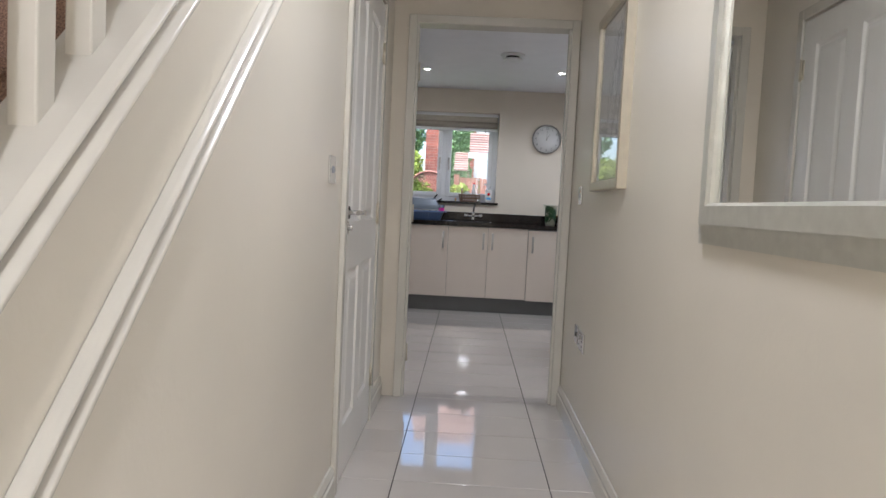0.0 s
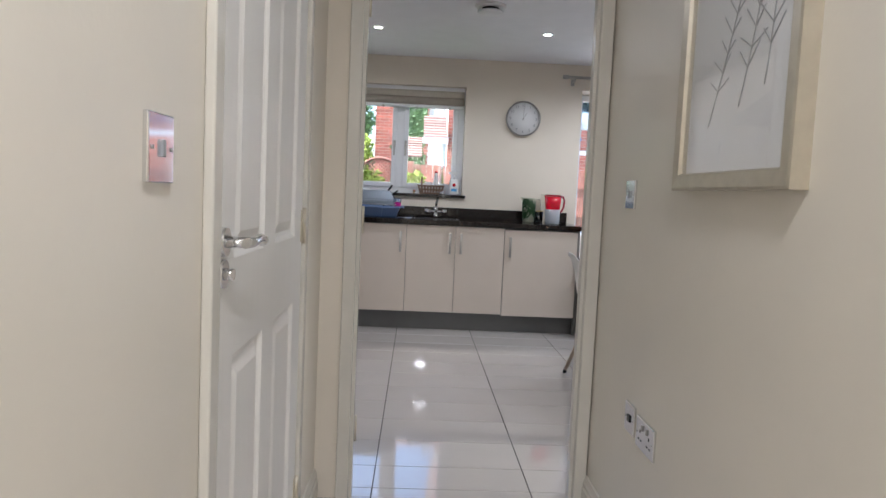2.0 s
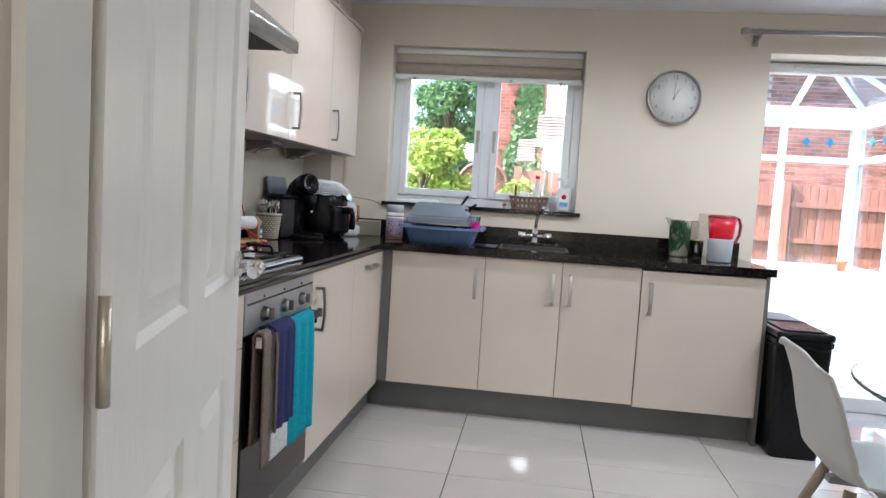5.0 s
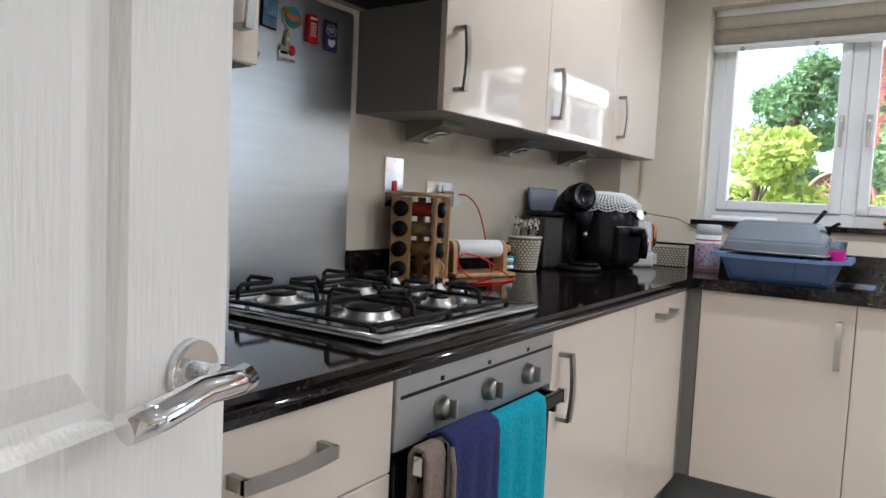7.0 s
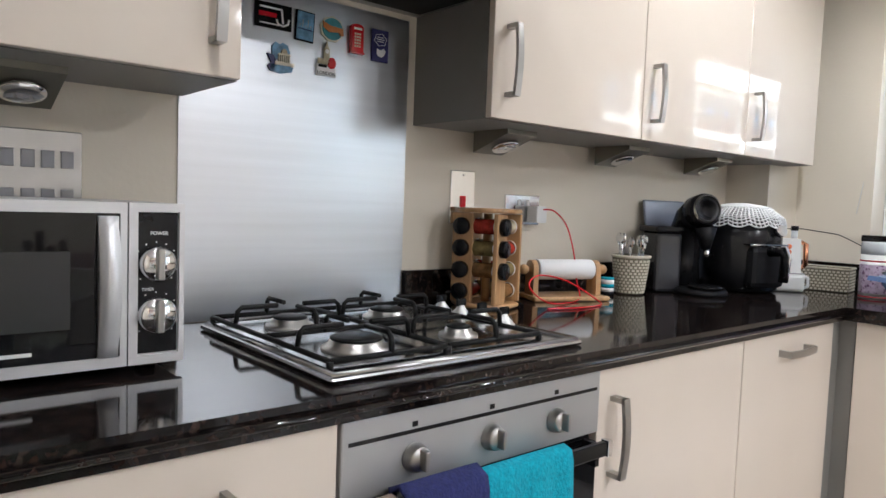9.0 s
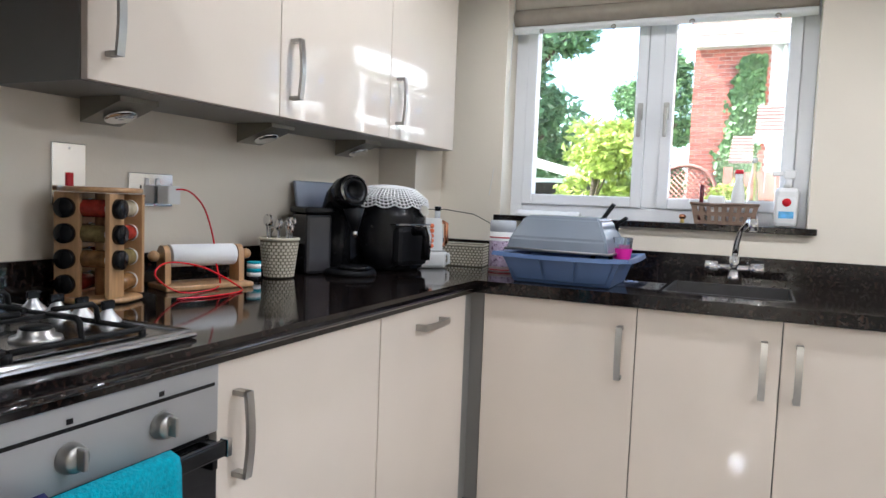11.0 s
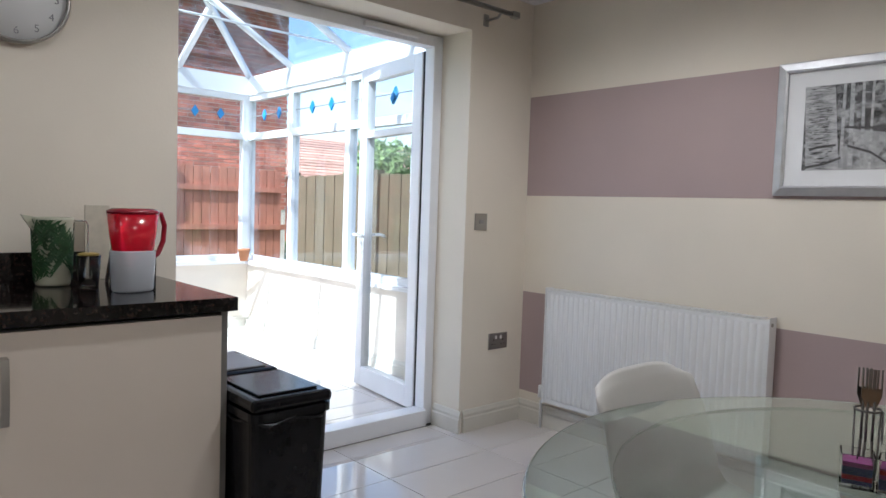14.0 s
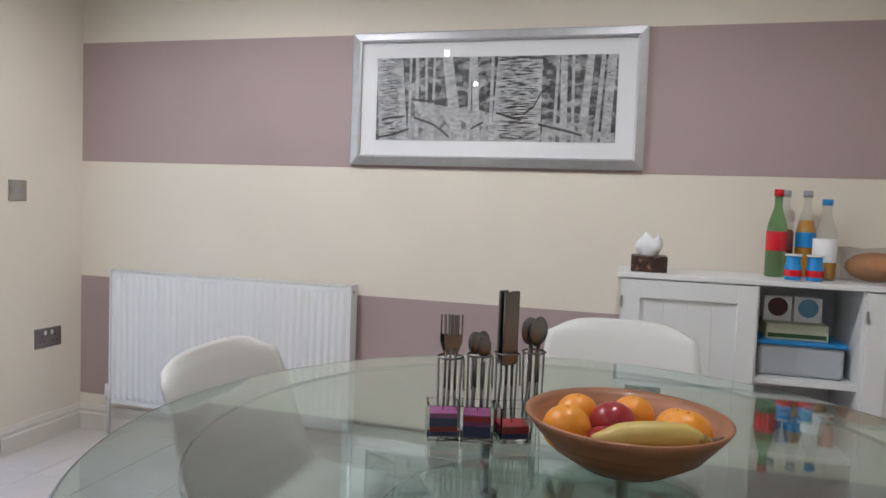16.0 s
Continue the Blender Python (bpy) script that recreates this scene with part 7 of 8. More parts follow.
def air_fryer():
    f = on_top("air_fryer", -0.575, 7.275, "round black air fryer with a drawer handle", "air fryer", 70)
    prof = [(0.115, 0.0), (0.135, 0.01), (0.145, 0.08), (0.145, 0.19), (0.135, 0.25), (0.10, 0.285), (0.05, 0.297), (0.0, 0.30)]
    part("body", lathe(nb(), prof, (0, 0, 0), 48), BLACK, f)
    part("drawer", bx(-0.075, 0.075, -0.152, -0.09, 0.02, 0.165, bevel=0.02), BLACKM, f)
    part("drawer_seam", bx(-0.085, 0.085, -0.1475, -0.11, 0.167, 0.172), CHROME, f)
    part("handle", tube(nb(), [(0.0, -0.14, 0.145), (0.0, -0.205, 0.15), (0.0, -0.218, 0.13), (0.0, -0.212, 0.05)], 0.016, 12), BLACK, f)
    part("handle_trim", tube(nb(), [(0.0, -0.16, 0.163), (0.0, -0.218, 0.165), (0.0, -0.2345, 0.13), (0.0, -0.227, 0.06)], 0.006, 8), CHROME, f)
    part("dial", cyl(nb(), (0.04, -0.142, 0.215), (0.04, -0.16, 0.22), 0.02), CHROME, f)


air_fryer()


def doily():
    d = thing("lace_doily", (-0.575, 7.275, WZ), "white crochet lace doily draped over the air fryer", "doily")
    bm = nb()
    n = 64

    def surf(r, a):
        r2 = r * (1 + 0.05 * abs(math.sin(a * 7)))
        if r2 < 0.1:
            rr, z = r2, 0.309 - 0.013 * (r2 / 0.1) ** 2
        elif r2 < 0.15:
            rr, z = 0.1 + (r2 - 0.1) * 0.96, 0.296 - (r2 - 0.1) * 0.75
        else:
            rr, z = 0.148 + (r2 - 0.15) * 0.3, 0.2585 - (r2 - 0.15) * 1.3
        return (rr * math.cos(a), rr * math.sin(a), z)
    for r in [0.012 + 0.0085 * q for q in range(19)]:
        tube(bm, [surf(r, 2 * math.pi * k / 84) for k in range(85)], 0.0024, 4)
    for k in range(n):
        a = 2 * math.pi * k / n
        tube(bm, [surf(0.01 + 0.031 * q, a + (0.05 if q % 2 else 0)) for q in range(6)], 0.0024, 4)
    part("lace", bm, PAPER, d)


doily()

t = on_top("tray", -0.775, 7.10, "grey blue plastic tray leaning against the wall", "tray", 0)
bm = bx(-0.006, 0.006, -0.13, 0.13, 0.0, 0.31, bevel=0.005)
for v in bm.verts:
    v.co.x += 0.05 * (1 - v.co.z / 0.31)
part("panel", bm, mat("grey_blue_plastic", (0.25, 0.28, 0.36), 0.35, vary=0.08), t)

t = on_top("hand_blender", -0.465, 7.43, "white upright appliance with orange print and copper side handle", "kitchen appliance", 35)
part("base", bx(-0.055, 0.055, -0.045, 0.045, 0, 0.065, bevel=0.012), WPLAS, t)
part("jug", prism(nb(), [(-0.036, 0.068), (0.040, 0.068), (0.034, 0.190), (-0.026, 0.190)], "y", -0.038, 0.038), WPLAS, t)
part("seam", bx(-0.052, 0.052, -0.042, 0.042, 0.0645, 0.0685, bevel=0.001), GREYP, t)
PRN = mat("orange_print", (0.7, 0.16, 0.05), 0.4, vary=0.1)
for k in range(5):
    part("print", lathe(nb(), [(0.009, 0), (0.009, 0.0012), (0, 0.0012)], (-0.004, -0.038, 0.086 + 0.019 * k), 14, Matrix.Rotation(radians(90), 3, "X")), PRN, t)
part("handle", tube(nb(), [(0.036, -0.02, 0.178), (0.052, -0.03, 0.172), (0.054, -0.03, 0.10), (0.042, -0.02, 0.086)], 0.009, 8), CORK, t)
part("cord_loop", tube(nb(), [(0.05, 0, 0.06), (0.072, 0, 0.05), (0.074, 0, 0.02), (0.05, 0, 0.008)], 0.006, 8), WPLAS, t)
bottle((-0.49, 7.535, WZ), 0.028, 0.235, 0.011, CLOUD, BLACK, "clear slim bottle with a black cap")
woven("small_basket", (-0.40, 7.62, WZ), "small cream woven basket with odds and ends", 0, 0, 0.085, WICKER, 10, (0.085, 0.06))
t = on_top("canister", -0.205, 7.525, "white canister with a pink band and a clear top", "canister")
part("body", cyl(nb(), (0, 0, 0), (0, 0, 0.15), 0.05, seg=28), WPLAS, t)
for z0, z1 in ((0.004, 0.008), (0.126, 0.131)):
    part("band", lathe(nb(), [(0.0502, z0), (0.0506, z0 + 0.001), (0.0506, z1 - 0.001), (0.0502, z1)], (0, 0, 0), 28, caps=False), WAXR, t, "thin dark red band")
part("print", lathe(nb(), [(0.0502, 0.018), (0.0506, 0.019), (0.0506, 0.115), (0.0502, 0.116)], (0, 0, 0), 28, caps=False), mat("pale_violet_print", (0.52, 0.42, 0.55), 0.4, vary=0.3, scale=60, second=(0.16, 0.08, 0.17), second_scale=85, second_at=0.58), t)
part("lid", lathe(nb(), [(0.047, 0.15), (0.050, 0.152), (0.050, 0.188), (0.046, 0.193), (0.0, 0.193)], (0, 0, 0), 28), CLOUD, t)
t = thing("trailing_cable", (0, 0, 0), "thin dark cable hanging from the corner to the canister", "cable")
part("cable", tube(nb(), [(-0.60, 7.55, 1.13), (-0.48, 7.58, 1.135), (-0.36, 7.60, 1.12), (-0.25, 7.60, 1.07), (-0.235, 7.62, 0.915)], 0.0018, 5), BLACKM, t)


def washing_up():
    r = on_top("washing_up_rack", 0.108, 7.345, "blue-grey plastic dish drainer with tapered scooped sides beside the sink", "dish rack")
    h, bxx, by, tx, ty = 0.098, 0.158, 0.125, 0.200, 0.155

    def outline(lx, ly, z, n=12, dip=0.0):
        pts = []
        for cx, cy, ax, ay in ((-1, -1, 1, 0), (1, -1, 0, 1), (1, 1, -1, 0), (-1, 1, 0, -1)):
            for k in range(n):
                u = 2 * k / n
                pts.append(((cx + ax * u) * lx, (cy + ay * u) * ly, z - dip * math.sin(math.pi * k / n) ** 0.6))
        return pts
    bm = nb()
    levels = [outline(bxx, by, 0.002), outline(bxx + 0.006, by + 0.005, 0.012), outline((bxx + tx) / 2, (by + ty) / 2, 0.055), outline(tx, ty, h, dip=0.006),
              outline(tx + 0.020, ty + 0.018, h + 0.004, dip=0.006), outline(tx + 0.024, ty + 0.022, h - 0.010, dip=0.006)]
    rings = [[bm.verts.new(p) for p in lv] for lv in levels]
    for a, b in zip(rings, rings[1:]):
        for k in range(len(a)):
            bm.faces.new((a[k], a[(k + 1) % len(a)], b[(k + 1) % len(a)], b[k]))
    bm.faces.new(rings[0])
    part("basket", bm, BLUE, r)
    for u0, u1 in ((-0.92, -0.34), (-0.28, 0.28), (0.34, 0.92)):
        bm = nb()
        q = [(u, w) for u, w in ((u0, 0.06), (u1, 0.06), (u1, 0.88), (u0, 0.88))]
        lo = [bm.verts.new((u * (bxx + (tx - bxx) * w), -(by + (ty - by) * w) - 0.003, 0.004 + h * w)) for u, w in q]
        hi = [bm.verts.new((u * (bxx + (tx - bxx) * w) * 0.985, -(by + (ty - by) * w) - 0.009, 0.004 + h * (0.5 + (w - 0.5) * 0.92))) for u, w in q]
        for k in range(4):
            bm.faces.new((lo[k], lo[(k + 1) % 4], hi[(k + 1) % 4], hi[k]))
        bm.faces.new(hi)
        part("side_panel", bm, BLUE, r)
    for k in range(8):
        x = -0.13 + k * 0.037
        part("plate_support", tube(nb(), [(x, -0.10, 0.01), (x, -0.10, 0.05), (x, 0.10, 0.05), (x, 0.10, 0.01)], 0.003, 6), BLUE, r)
    tin = thing("roasting_tin", (0.088, 7.365, WZ + 0.103), "grey enamel roasting tin upside down on the dish drainer", "roasting tin", -3)
    bm = nb()
    vs = []
    for z, ax, ay in ((0.0, 0.175, 0.128), (0.044, 0.166, 0.120), (0.112, 0.132, 0.080), (0.120, 0.122, 0.070)):
        vs.append([bm.verts.new((ax * cx, ay * cy, z)) for cx, cy in ((-1, -1), (1, -1), (1, 1), (-1, 1))])
    for a, b in zip(vs, vs[1:]):
        for k in range(4):
            bm.faces.new((a[k], a[(k + 1) % 4], b[(k + 1) % 4], b[k]))
    bm.faces.new(vs[0])
    bm.faces.new(vs[-1])
    bmesh.ops.bevel(bm, geom=bm.edges[:], offset=0.007, segments=2, affect="EDGES")
    part("pan", bm, mat("grey_enamel", (0.26, 0.30, 0.36), 0.16, metal=0.3, vary=0.05), tin)
    part("lip", tube(nb(), [(-0.177, -0.130, 0.004), (0.177, -0.130, 0.004), (0.177, 0.130, 0.004), (-0.177, 0.130, 0.004), (-0.177, -0.130, 0.004)], 0.005, 6), STEELH, tin)
    for (x, y, a, lab) in ((0.150, 7.475, 0.28, "black spatula handle rising from the dish drainer"), (0.215, 7.455, 0.36, "black ladle handle rising from the dish drainer")):
        sp = thing("kitchen_utensil", (x, y, WZ + 0.02), lab, "utensil")
        part("handle", tube(nb(), [(0.0, 0.0, 0.0), (0.012, -0.006, 0.12), (0.03, -0.02, 0.185), (0.075 if a < 0.3 else 0.06, -0.03, 0.25 if a < 0.3 else 0.205)], 0.009, 10, flat=0.6), BLACKM, sp)
    cup_ = thing("cup", (0.277, 7.36, WZ + 0.085), "clear cup with a bright pink band in the drainer", "cup")
    part("body", lathe(nb(), [(0.026, 0.0), (0.034, 0.075), (0.032, 0.075), (0.024, 0.003)], (0, 0, 0), 24, caps=False), CLEAR, cup_)
    part("band", lathe(nb(), [(0.0275, 0.004), (0.0335, 0.04)], (0, 0, 0), 24, caps=False), PINK, cup_)


washing_up()

# on the window sill
SZ2 = WZ0 + 0.0045
t = thing("towel_roll", (-0.14, BY + 0.045, SZ2), "folded white cloth lying on the window sill", "cloth")
part("fold", grid(nb(), 16, 10, lambda u, v: ((u - 0.5) * 0.28, 0.028 * math.cos(v * math.pi), 0.001 + 0.022 * math.sin(v * math.pi) + 0.002 * math.sin(u * 23)), 0.002), PAPER, t)


def sill_basket():
    b = thing("sill_basket", (0.56, BY + 0.035, SZ2), "brown pierced basket full of cleaning things on the sill", "basket")
    lx, ly, h = 0.12, 0.042, 0.078
    t = 0.004
    bm = nb()
    for s in (-1, 1):
        y0, y1 = sorted((s * ly, s * (ly - t)))
        box(bm, -lx, lx, y0, y1, 0, 0.014)
        box(bm, -lx, lx, y0, y1, h - 0.012, h)
        x0, x1 = sorted((s * lx, s * (lx - t)))
        box(bm, x0, x1, -ly + t, ly - t, 0, h)
        for k in range(9):
            a = -lx + k * 2 * lx / 8.6
            box(bm, a, min(lx, a + 0.016), y0, y1, 0.014, h - 0.012)
        box(bm, -lx, lx, y0 + 0.0005, y1 - 0.0005, 0.032, 0.048)
    box(bm, -lx + t, lx - t, -ly + t, ly - t, 0, 0.004)
    for v in bm.verts:
        v.co.x *= 0.86 + 0.14 * v.co.z / h
        v.co.y *= 0.86 + 0.14 * v.co.z / h
    part("wall", bm, DARKW, b)
    part("rim", tube(nb(), [(-lx, -ly, h), (-lx * 0.3, -ly, h - 0.003), (lx * 0.3, -ly, h), (lx, -ly, h), (lx, ly, h), (-lx, ly, h), (-lx, -ly, h)], 0.005, 6), DARKW, b)


sill_basket()
z = SZ2 + 0.005
bottle((0.605, BY + 0.035, z), 0.026, 0.205, 0.013, WPLAS, RED, "white detergent bottle with a red cap in the sill basket", name="detergent_bottle")
bottle((0.655, BY + 0.035, z), 0.022, 0.25, 0.008, CLEAR, WPLAS, "clear spray bottle in the sill basket", name="spray_bottle")
t = thing("nail_brush", (0.475, BY + 0.035, z), "dark red handled brush in the sill basket", "brush")
part("handle", tube(nb(), [(0, 0, 0), (0, 0, 0.085), (0, 0, 0.145)], 0.008, 10), mat("dark_red_plastic", (0.1, 0.01, 0.015), 0.3), t)
t = thing("sponge", (0.53, BY + 0.035, z + 0.0), "grey and white sponges stacked in the sill basket", "sponge")
part("pad", bx(-0.03, 0.03, -0.028, 0.028, 0.0, 0.105, bevel=0.008), PAPER, t)
t = thing("spray_bottle", (0.772, BY + 0.045, SZ2), "white spray bottle with a blue label on the sill", "spray bottle")
t.scale = (1.28, 1.28, 1.28)
part("body", box(nb(), -0.032, 0.032, -0.018, 0.018, 0, 0.115, bevel=0.012), WPLAS, t)
part("label", bx(-0.024, 0.024, -0.0192, -0.0182, 0.022, 0.088), PAPER, t)
part("label_band", bx(-0.020, 0.020, -0.0202, -0.0193, 0.026, 0.046), mat("pale_blue_label", (0.12, 0.40, 0.70), 0.4, vary=0.3, scale=60), t)
part("label_oval", lathe(nb(), [(0.012, 0), (0.012, 0.001), (0, 0.001)], (0, -0.0192, 0.072), 20, Matrix.Rotation(radians(90), 3, "X")), RED, t)
part("neck", cyl(nb(), (0, 0, 0.113), (0, 0, 0.14), 0.011), WPLAS, t)
part("trigger", box(bx(-0.012, 0.02, -0.01, 0.01, 0.14, 0.165, bevel=0.004), -0.042, -0.012, -0.007, 0.007, 0.148, 0.162, bevel=0.003), WPLAS, t)
t = thing("mushroom_ornament", (0.41, BY + 0.02, SZ2), "tiny golden mushroom ornament on the sill", "ornament")
part("stalk", cyl(nb(), (0, 0, 0), (0, 0, 0.02), 0.008, 0.006, 12), BANANA, t)
part("cap", ball(nb(), (0, 0, 0.024), 0.014, 0.8, 14), CORK, t)

# by the garden opening
t = on_top("leaf_jug", 1.435, 7.66, "pale jug printed with green palm leaves and a wire handle", "jug")
JUGP = mat("pale_khaki_enamel", (0.50, 0.50, 0.38), 0.3, vary=0.1)
part("body", lathe(nb(), [(0.0001, 0.002), (0.048, 0.002), (0.050, 0.01), (0.058, 0.205), (0.060, 0.215), (0.056, 0.215), (0.046, 0.012), (0.0001, 0.01)], (0, 0, 0), 36, caps=False), JUGP, t)
part("spout", prism(nb(), [(-0.052, 0.165), (-0.050, 0.216), (-0.088, 0.222)], "y", -0.012, 0.012), JUGP, t)
bm = nb()
rnd = random.Random(31)
for k in range(60):
    a0, z0, lean = -math.pi * 1.1 + k * 0.42, 0.045 + 0.135 * rnd.random(), rnd.uniform(-0.6, 0.6)
    for s in (-1, 1):
        for q in range(7):
            u = q / 6 * 0.07 - 0.035
            ln = 0.036 * (1 - abs(u) / 0.06)
            r = 0.054 + 0.0085 * (z0 + u) / 0.2
            pts = []
            for du, dv in ((0, 0), (ln * 0.5, 0.015), (ln, 0.020), (ln * 0.5, 0.004)):
                a = a0 + (s * du + lean * u) / r
                zz = z0 + u + dv
                rr = 0.054 + 0.0085 * min(zz, 0.2) / 0.2
                pts.append(bm.verts.new((rr * math.cos(a), rr * math.sin(a), min(zz, 0.208))))
            bm.faces.new(pts)
part("leaf_print", bm, GREEN, t)
part("handle", tube(nb(), [(0.056, 0, 0.205), (0.095, 0, 0.205), (0.102, 0, 0.19), (0.102, 0, 0.06), (0.052, 0, 0.04)], 0.003, 8), CHROME, t)
t = on_top("tumbler", 1.515, 7.57, "glass tumbler holding small things by the leaf jug", "glass")
part("glass", lathe(nb(), [(0.0001, 0.0), (0.029, 0.0), (0.036, 0.10), (0.034, 0.10), (0.027, 0.006), (0.0001, 0.006)], (0, 0, 0), 28, caps=False), GLASS, t)
part("contents", cyl(nb(), (0, 0, 0.008), (0, 0, 0.07), 0.024, 0.028), STEELH, t)
part("yellow_tops", lathe(nb(), [(0.02, 0.096), (0.030, 0.10), (0.030, 0.106), (0.02, 0.108)], (0, 0, 0), 20), BANANA, t)
t = on_top("metal_stand", 1.655, 7.70, "small grey metal stand behind the filter jug", "stand")
part("frame", tube(nb(), [(-0.05, 0, 0.0), (-0.03, 0, 0.13), (0.03, 0, 0.13), (0.05, 0, 0.0)], 0.006, 8), STEELH, t)
part("arm", tube(nb(), [(-0.03, 0, 0.08), (0.03, 0.0, 0.08)], 0.005, 8), BLACKM, t)
t = on_top("small_board", 1.60, 7.79, "small cream board leaning against the wall behind the jug", "board")
part("panel", bx(-0.04, 0.04, -0.004, 0.004, 0.0, 0.255, bevel=0.002), WICKER, t)


def filter_jug():
    j = on_top("water_filter_jug", 1.600, 7.42, "clear and red water filter jug with a dark red handle", "jug", 15)

    def ring(z, ax, ay, n=32):
        return [(ax * math.copysign(abs(math.cos(2 * math.pi * k / n)) ** 0.8, math.cos(2 * math.pi * k / n)), ay * math.copysign(abs(math.sin(2 * math.pi * k / n)) ** 0.8, math.sin(2 * math.pi * k / n)), z) for k in range(n)]

    def shell(rings, cap=(True, True)):
        bm = nb()
        rr = [[bm.verts.new(v) for v in r] for r in rings]
        for a, b in zip(rr, rr[1:]):
            for k in range(len(a)):
                bm.faces.new((a[k], a[(k + 1) % len(a)], b[(k + 1) % len(a)], b[k])).smooth = True
        if cap[0]:
            bm.faces.new(rr[0])
        if cap[1]:
            bm.faces.new(rr[-1])
        return bm
    part("outer_jug", shell([ring(0, 0.056, 0.044), ring(0.006, 0.060, 0.048), ring(0.12, 0.066, 0.052), ring(0.125, 0.063, 0.050), ring(0.009, 0.056, 0.044)]), CLOUD, j)
    part("funnel", shell([ring(0.112, 0.048, 0.038), ring(0.128, 0.060, 0.048), ring(0.16, 0.065, 0.052), ring(0.235, 0.074, 0.058)]), REDC, j)
    part("cartridge", shell([ring(0.066, 0.038, 0.032), ring(0.105, 0.044, 0.036)]), RED, j)
    part("lid", shell([ring(0.236, 0.075, 0.059), ring(0.244, 0.075, 0.059), ring(0.252, 0.06, 0.045)]), mat("dark_red_lid", (0.28, 0.005, 0.02), 0.25), j)
    part("handle", tube(nb(), [(0.06, 0, 0.24), (0.095, 0, 0.235), (0.108, 0, 0.20), (0.104, 0, 0.15), (0.085, 0, 0.11), (0.066, 0, 0.10)], 0.010, 12, flat=0.8), mat("dark_red_grip", (0.28, 0.005, 0.02), 0.3), j)


filter_jug()


def magnet(y, z, w, h, material, label, extra=(), tilt=0.0):
    m = thing("fridge_magnet", (KL + 0.0045, y, z), label, "fridge magnet", 90, group="magnets on the splashback")
    m.rotation_euler = (0, radians(tilt), radians(90))
    part("plaque", bx(-w / 2, w / 2, -0.005, 0, -h / 2, h / 2, bevel=0.0015), material, m)
    for x0, x1, z0, z1, mm in extra:
        part("detail", bx(x0, x1, -0.0075, -0.005, z0, z1, bevel=0.0008), mm, m)
    return m


SKY = mat("sky_print", (0.15, 0.32, 0.5), 0.35, vary=0.4, scale=60)
STON = mat("stone_print", (0.45, 0.40, 0.28), 0.5, vary=0.25, scale=90)
NAVYP = mat("navy_print", (0.03, 0.03, 0.13), 0.35, vary=0.1)
TEALP = mat("teal_print", (0.05, 0.25, 0.28), 0.35, vary=0.2, scale=80)
ORNP = mat("orange_print_resin", (0.55, 0.18, 0.05), 0.4, vary=0.2)
CREAMP = mat("cream_resin", (0.62, 0.58, 0.45), 0.5, vary=0.1, scale=90)


def shaped(pts, y0, y1):
    """A flat outline in the local x-z plane, given thickness."""
    return prism(nb(), pts, "y", y0, y1)


def oval(cx, cz, rx, rz, n=20, wob=0.0, k=7):
    return [(cx + rx * (1 + wob * math.sin(k * 2 * math.pi * i / n)) * math.cos(2 * math.pi * i / n), cz + rz * (1 + wob * math.sin(k * 2 * math.pi * i / n)) * math.sin(2 * math.pi * i / n)) for i in range(n)]


m = magnet(5.555, 1.578, 0.088, 0.055, BLACK, "black rectangular magnet with red words and a white anchor", ((-0.036, 0.006, -0.004, 0.006, RED), (-0.034, 0.02, 0.014, 0.018, PAPER), (-0.034, 0.014, -0.020, -0.017, PAPER)))
part("anchor", tube(tube(nb(), [(0.018, -0.0062, 0.016), (0.022, -0.0062, -0.014)], 0.0022, 6), [(0.006, -0.0062, -0.006), (0.010, -0.0062, -0.016), (0.022, -0.0062, -0.019), (0.034, -0.0062, -0.013), (0.036, -0.0062, -0.003)], 0.0022, 6), PAPER, m)
magnet(5.632, 1.570, 0.048, 0.068, BLACK, "blue framed picture magnet of a skyline", ((-0.021, 0.021, -0.031, 0.031, SKY),) + tuple((x - 0.002, x + 0.002, -0.004, h, STON) for x, h in ((-0.014, 0.004), (-0.007, 0.014), (0.0, 0.003), (0.006, 0.016), (0.013, 0.004))) + ((-0.020, 0.020, -0.010, -0.005, NAVYP),), 3)
m = thing("fridge_magnet", (KL + 0.0045, 5.704, 1.577), "rounded teal magnet with an orange shape and a pale scalloped rim", "fridge magnet", 90, group="magnets on the splashback")
part("rim", shaped(oval(0, 0, 0.031, 0.029, 40, 0.04, 9), -0.004, 0), CREAMP, m)
part("plaque", shaped(oval(0, 0, 0.027, 0.025, 24), -0.0065, -0.004), TEALP, m)
part("detail", shaped([(-0.028, 0.014), (-0.008, 0.006), (0.026, 0.004), (0.028, -0.012), (0.020, -0.013), (0.016, -0.006), (-0.010, -0.009), (-0.026, 0.0)], -0.0095, -0.0065), ORNP, m)
m = thing("fridge_magnet", (KL + 0.0045, 5.770, 1.568), "red telephone box magnet with pale window panes", "fridge magnet", 90, group="magnets on the splashback")
part("box", shaped([(-0.017, -0.034), (0.017, -0.034), (0.017, 0.026), (0.012, 0.031), (0.0, 0.033), (-0.012, 0.031), (-0.017, 0.026)], -0.011, 0), RED, m)
part("step", bx(-0.019, 0.019, -0.013, 0, -0.037, -0.033), RED, m)
part("sign", bx(-0.011, 0.011, -0.0122, -0.011, 0.019, 0.024), PAPER, m)
for i in range(3):
    for k in range(5):
        part("window", bx(-0.009 + 0.0065 * i, -0.0045 + 0.0065 * i, -0.0118, -0.011, -0.022 + 0.0072 * k, -0.0175 + 0.0072 * k), CREAMP, m)
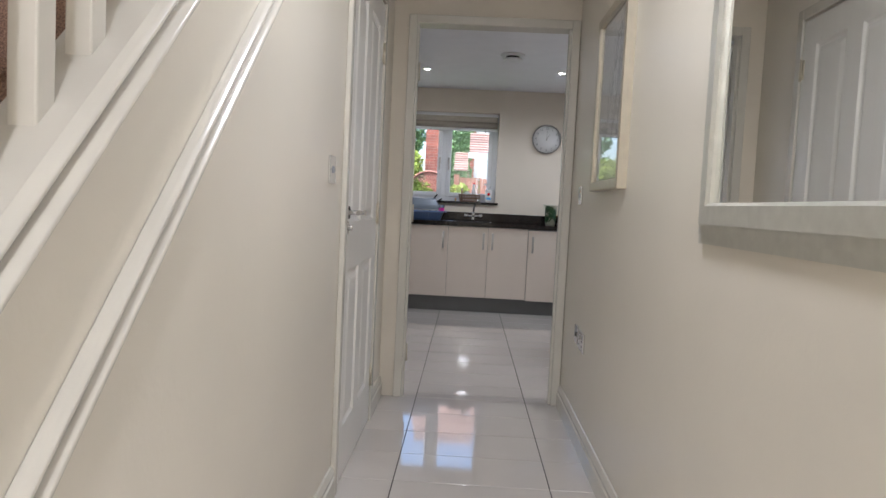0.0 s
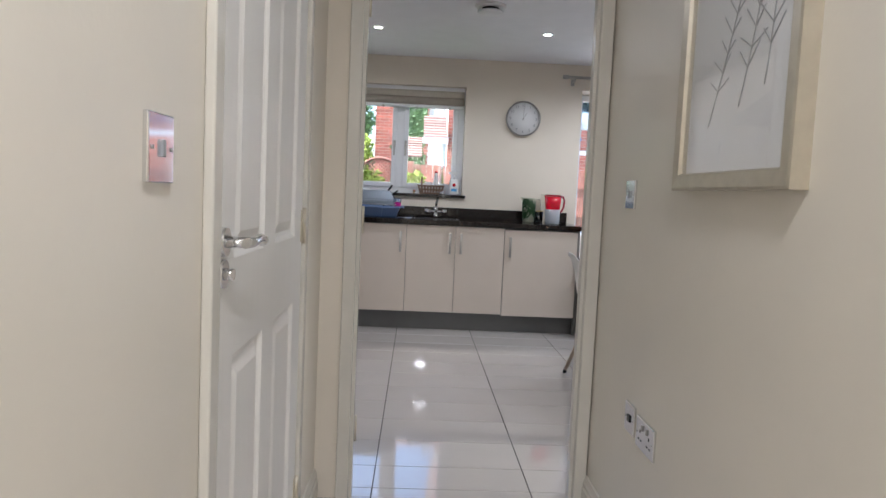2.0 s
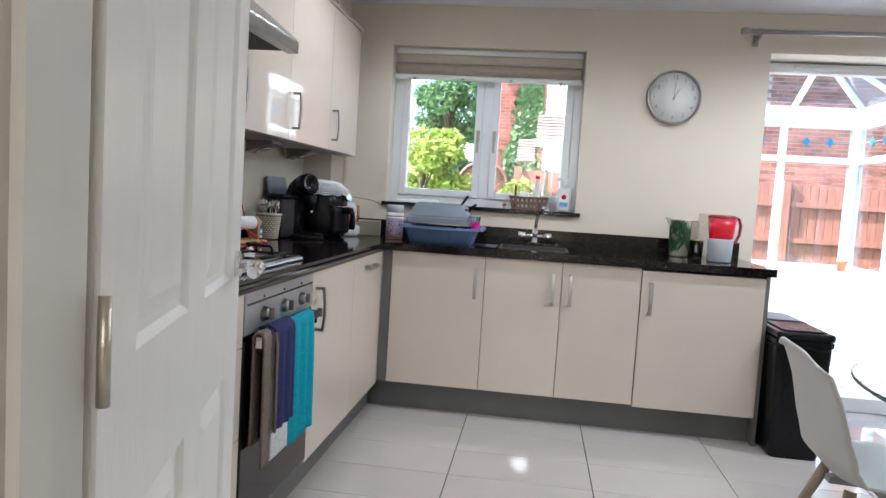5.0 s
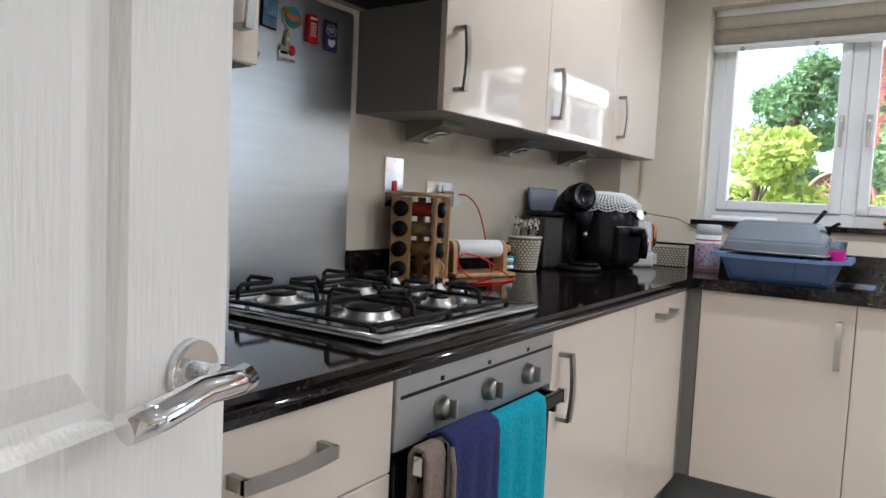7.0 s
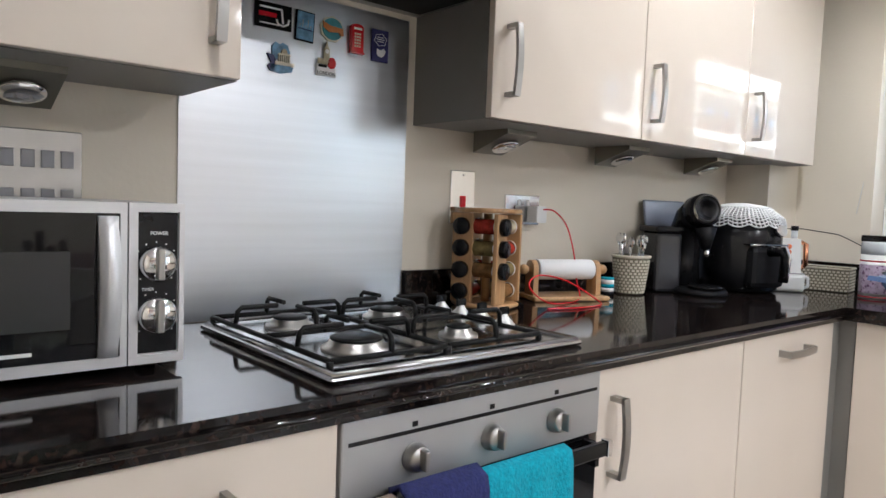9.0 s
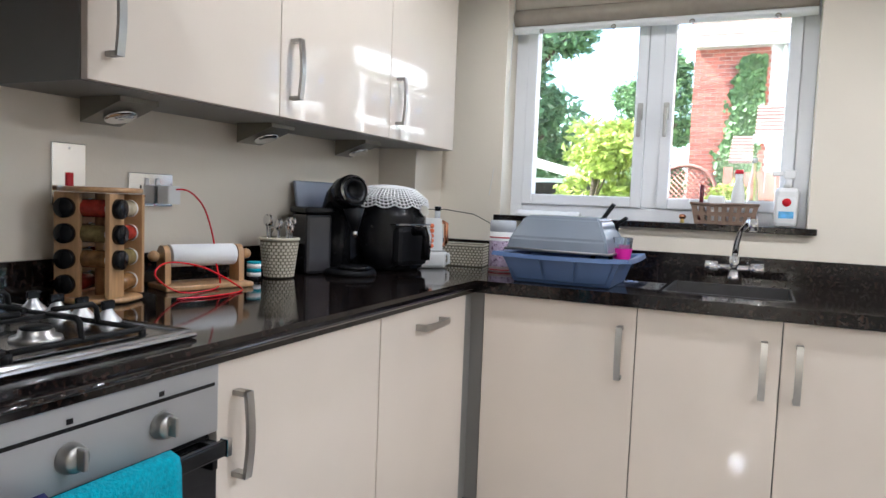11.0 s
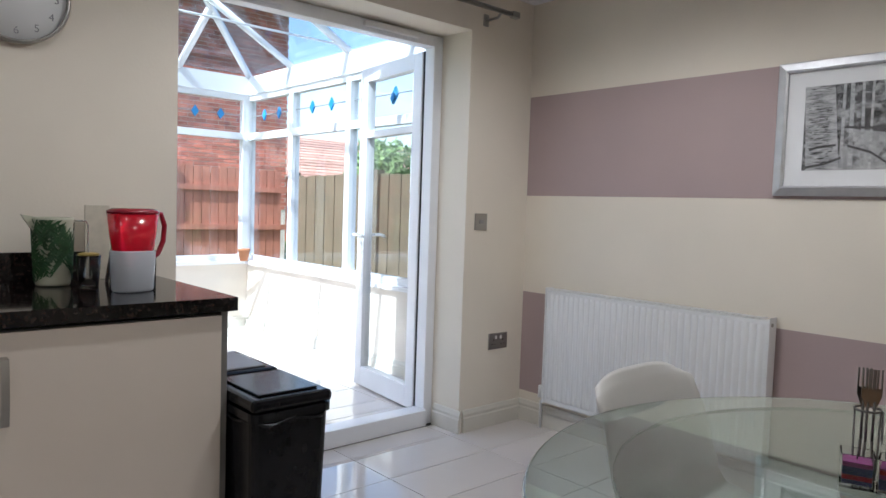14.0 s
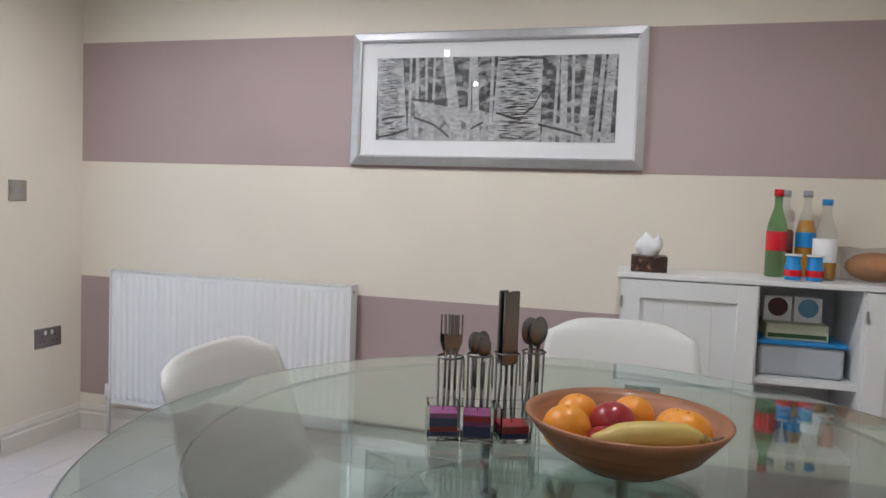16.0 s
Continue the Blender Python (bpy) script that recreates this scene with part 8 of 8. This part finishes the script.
m = thing("fridge_magnet", (KL + 0.0045, 5.840, 1.562), "navy rounded magnet with white cloud outline and map shape", "fridge magnet", 90, group="magnets on the splashback")
part("plaque", bx(-0.025, 0.025, -0.005, 0, -0.039, 0.039, bevel=0.002), NAVYP, m)
part("cloud_outline", tube(nb(), [(x, -0.0055, z) for x, z in oval(0.0, 0.014, 0.017, 0.014, 30, 0.10, 6)] + [(0.017, -0.0055, 0.014)], 0.0008, 5), PAPER, m)
for z, w in ((0.020, 0.009), (0.015, 0.012), (0.010, 0.009)):
    part("line", bx(-w, w, -0.0056, -0.005, z - 0.001, z + 0.001), PAPER, m)
part("map_shape", shaped([(-0.010, -0.008), (0.0, -0.011), (0.010, -0.006), (0.016, -0.012), (0.012, -0.022), (0.004, -0.028), (-0.006, -0.026), (-0.011, -0.020)], -0.0062, -0.005), PAPER, m)
m = thing("fridge_magnet", (KL + 0.0045, 5.575, 1.490), "blue and cream magnet shaped like a domed building by water", "fridge magnet", 90, group="magnets on the splashback")
part("sky", shaped([(-0.022, -0.004), (0.016, -0.002), (0.022, 0.014), (0.016, 0.030), (0.004, 0.034), (-0.004, 0.030), (-0.014, 0.034), (-0.022, 0.024)], -0.004, 0), SKY, m)
part("water", shaped([(-0.026, -0.016), (0.010, -0.014), (0.030, -0.018), (0.026, -0.028), (0.0, -0.034), (-0.026, -0.030)], -0.006, 0), SKY, m)
part("rocks", shaped([(-0.034, 0.006), (-0.018, 0.004), (-0.010, -0.016), (-0.026, -0.030), (-0.032, -0.020), (-0.024, -0.012)], -0.006, 0), NAVYP, m)
part("base", bx(-0.016, 0.030, -0.009, -0.003, -0.016, -0.009), CREAMP, m)
for k in range(6):
    part("column", bx(-0.008 + 0.005 * k, -0.0055 + 0.005 * k, -0.0095, -0.004, -0.009, 0.006), CREAMP, m)
part("roof", shaped([(-0.010, 0.006), (0.022, 0.006), (0.018, 0.010), (-0.006, 0.010)], -0.0095, -0.004), CREAMP, m)
part("dome", shaped([(-0.002, 0.010), (0.014, 0.010), (0.012, 0.017), (0.006, 0.021), (0.0, 0.017)], -0.009, -0.004), STON, m)
lm = magnet(5.690, 1.480, 0.052, 0.026, PAPER, "white magnet reading LONDON under a clock tower", ((-0.024, 0.0, 0.013, 0.026, STON), (-0.022, 0.0, 0.006, 0.012, BLACK)))
part("tower", shaped([(-0.009, 0.013), (0.007, 0.013), (0.006, 0.048), (0.002, 0.055), (-0.001, 0.066), (-0.004, 0.055), (-0.008, 0.048)], -0.008, -0.002), STON, lm)
part("clock_face", cyl(nb(), (-0.001, -0.0088, 0.043), (-0.001, -0.008, 0.043), 0.005, seg=16), PAPER, lm)
part("flag", shaped(oval(0.013, 0.018, 0.011, 0.013, 16), -0.008, -0.002), RED, lm)
part("bus", bx(0.002, 0.020, -0.010, -0.008, 0.008, 0.015), RED, lm)
text_mesh("LONDON", 0.011, BLACK, lm, (0, -0.0054, -0.007), (90, 0, 0))

t = thing("plant_pot", (3.72, 11.05, 0.6605), "small terracotta pot on the conservatory sill", "pot")
part("pot", lathe(nb(), [(0.035, 0), (0.05, 0.09), (0.055, 0.09), (0.055, 0.11), (0.045, 0.11), (0.03, 0.01)], (0, 0, 0), 24), TERRA, t)


# ---- floor tiles ----
def tiles(root, xs, y0, pitch, spans, z, keep):
    gap, cache = 0.0018, {}
    for x in xs:
        for k in range(-24, 24):
            y = y0 + pitch * k
            for sx0, sx1, sy0, sy1 in spans:
                a, b, c, d = max(x, sx0), min(x + 0.605, sx1), max(y, sy0), min(y + pitch, sy1)
                if b - a < 0.012 or d - c < 0.012:
                    continue
                if not keep((a + b) / 2, (c + d) / 2):
                    continue
                a2, b2, c2, d2 = a + gap, b - gap, c + gap, d - gap
                key = (round(b2 - a2, 4), round(d2 - c2, 4))
                if key not in cache:
                    bm = nb()
                    hx, hy = key[0] / 2, key[1] / 2
                    lo = [bm.verts.new((sx * hx, sy * hy, -0.008)) for sx, sy in ((-1, -1), (1, -1), (1, 1), (-1, 1))]
                    mi = [bm.verts.new((sx * hx, sy * hy, -0.0012)) for sx, sy in ((-1, -1), (1, -1), (1, 1), (-1, 1))]
                    up = [bm.verts.new((sx * (hx - 0.0012), sy * (hy - 0.0012), 0)) for sx, sy in ((-1, -1), (1, -1), (1, 1), (-1, 1))]
                    for r, s in ((lo, mi), (mi, up)):
                        for q in range(4):
                            bm.faces.new((r[q], r[(q + 1) % 4], s[(q + 1) % 4], s[q]))
                    bm.faces.new(up)
                    me = bpy.data.meshes.new("tile")
                    bm.to_mesh(me)
                    bm.free()
                    me.materials.append(TILE)
                    cache[key] = me
                o = new("tile", cache[key])
                o.parent = root
                o.location = ((a2 + b2) / 2, (c2 + d2) / 2, z)


floor = thing("floor", (0, 0, 0), "cream polished floor tiles with dark joints", "floor", kind="structure")
XS = [0.318 + 0.605 * k for k in range(-3, 7)]
tiles(floor, XS, 5.19, 0.2978, [(HL, HR, -1.6, DY), (OX0, OX1, DY, KY), (KL, KR, KY, BY), (AX0, AX1, BY, BY + 0.19)], 0.0, lambda x, y: True)
tiles(floor, XS, 5.19, 0.2978, [(CX0, CX1, CY0 + 0.145, CY1), (AX0, AX1, CY0, CY0 + 0.145)], 0.05, lambda x, y: True)
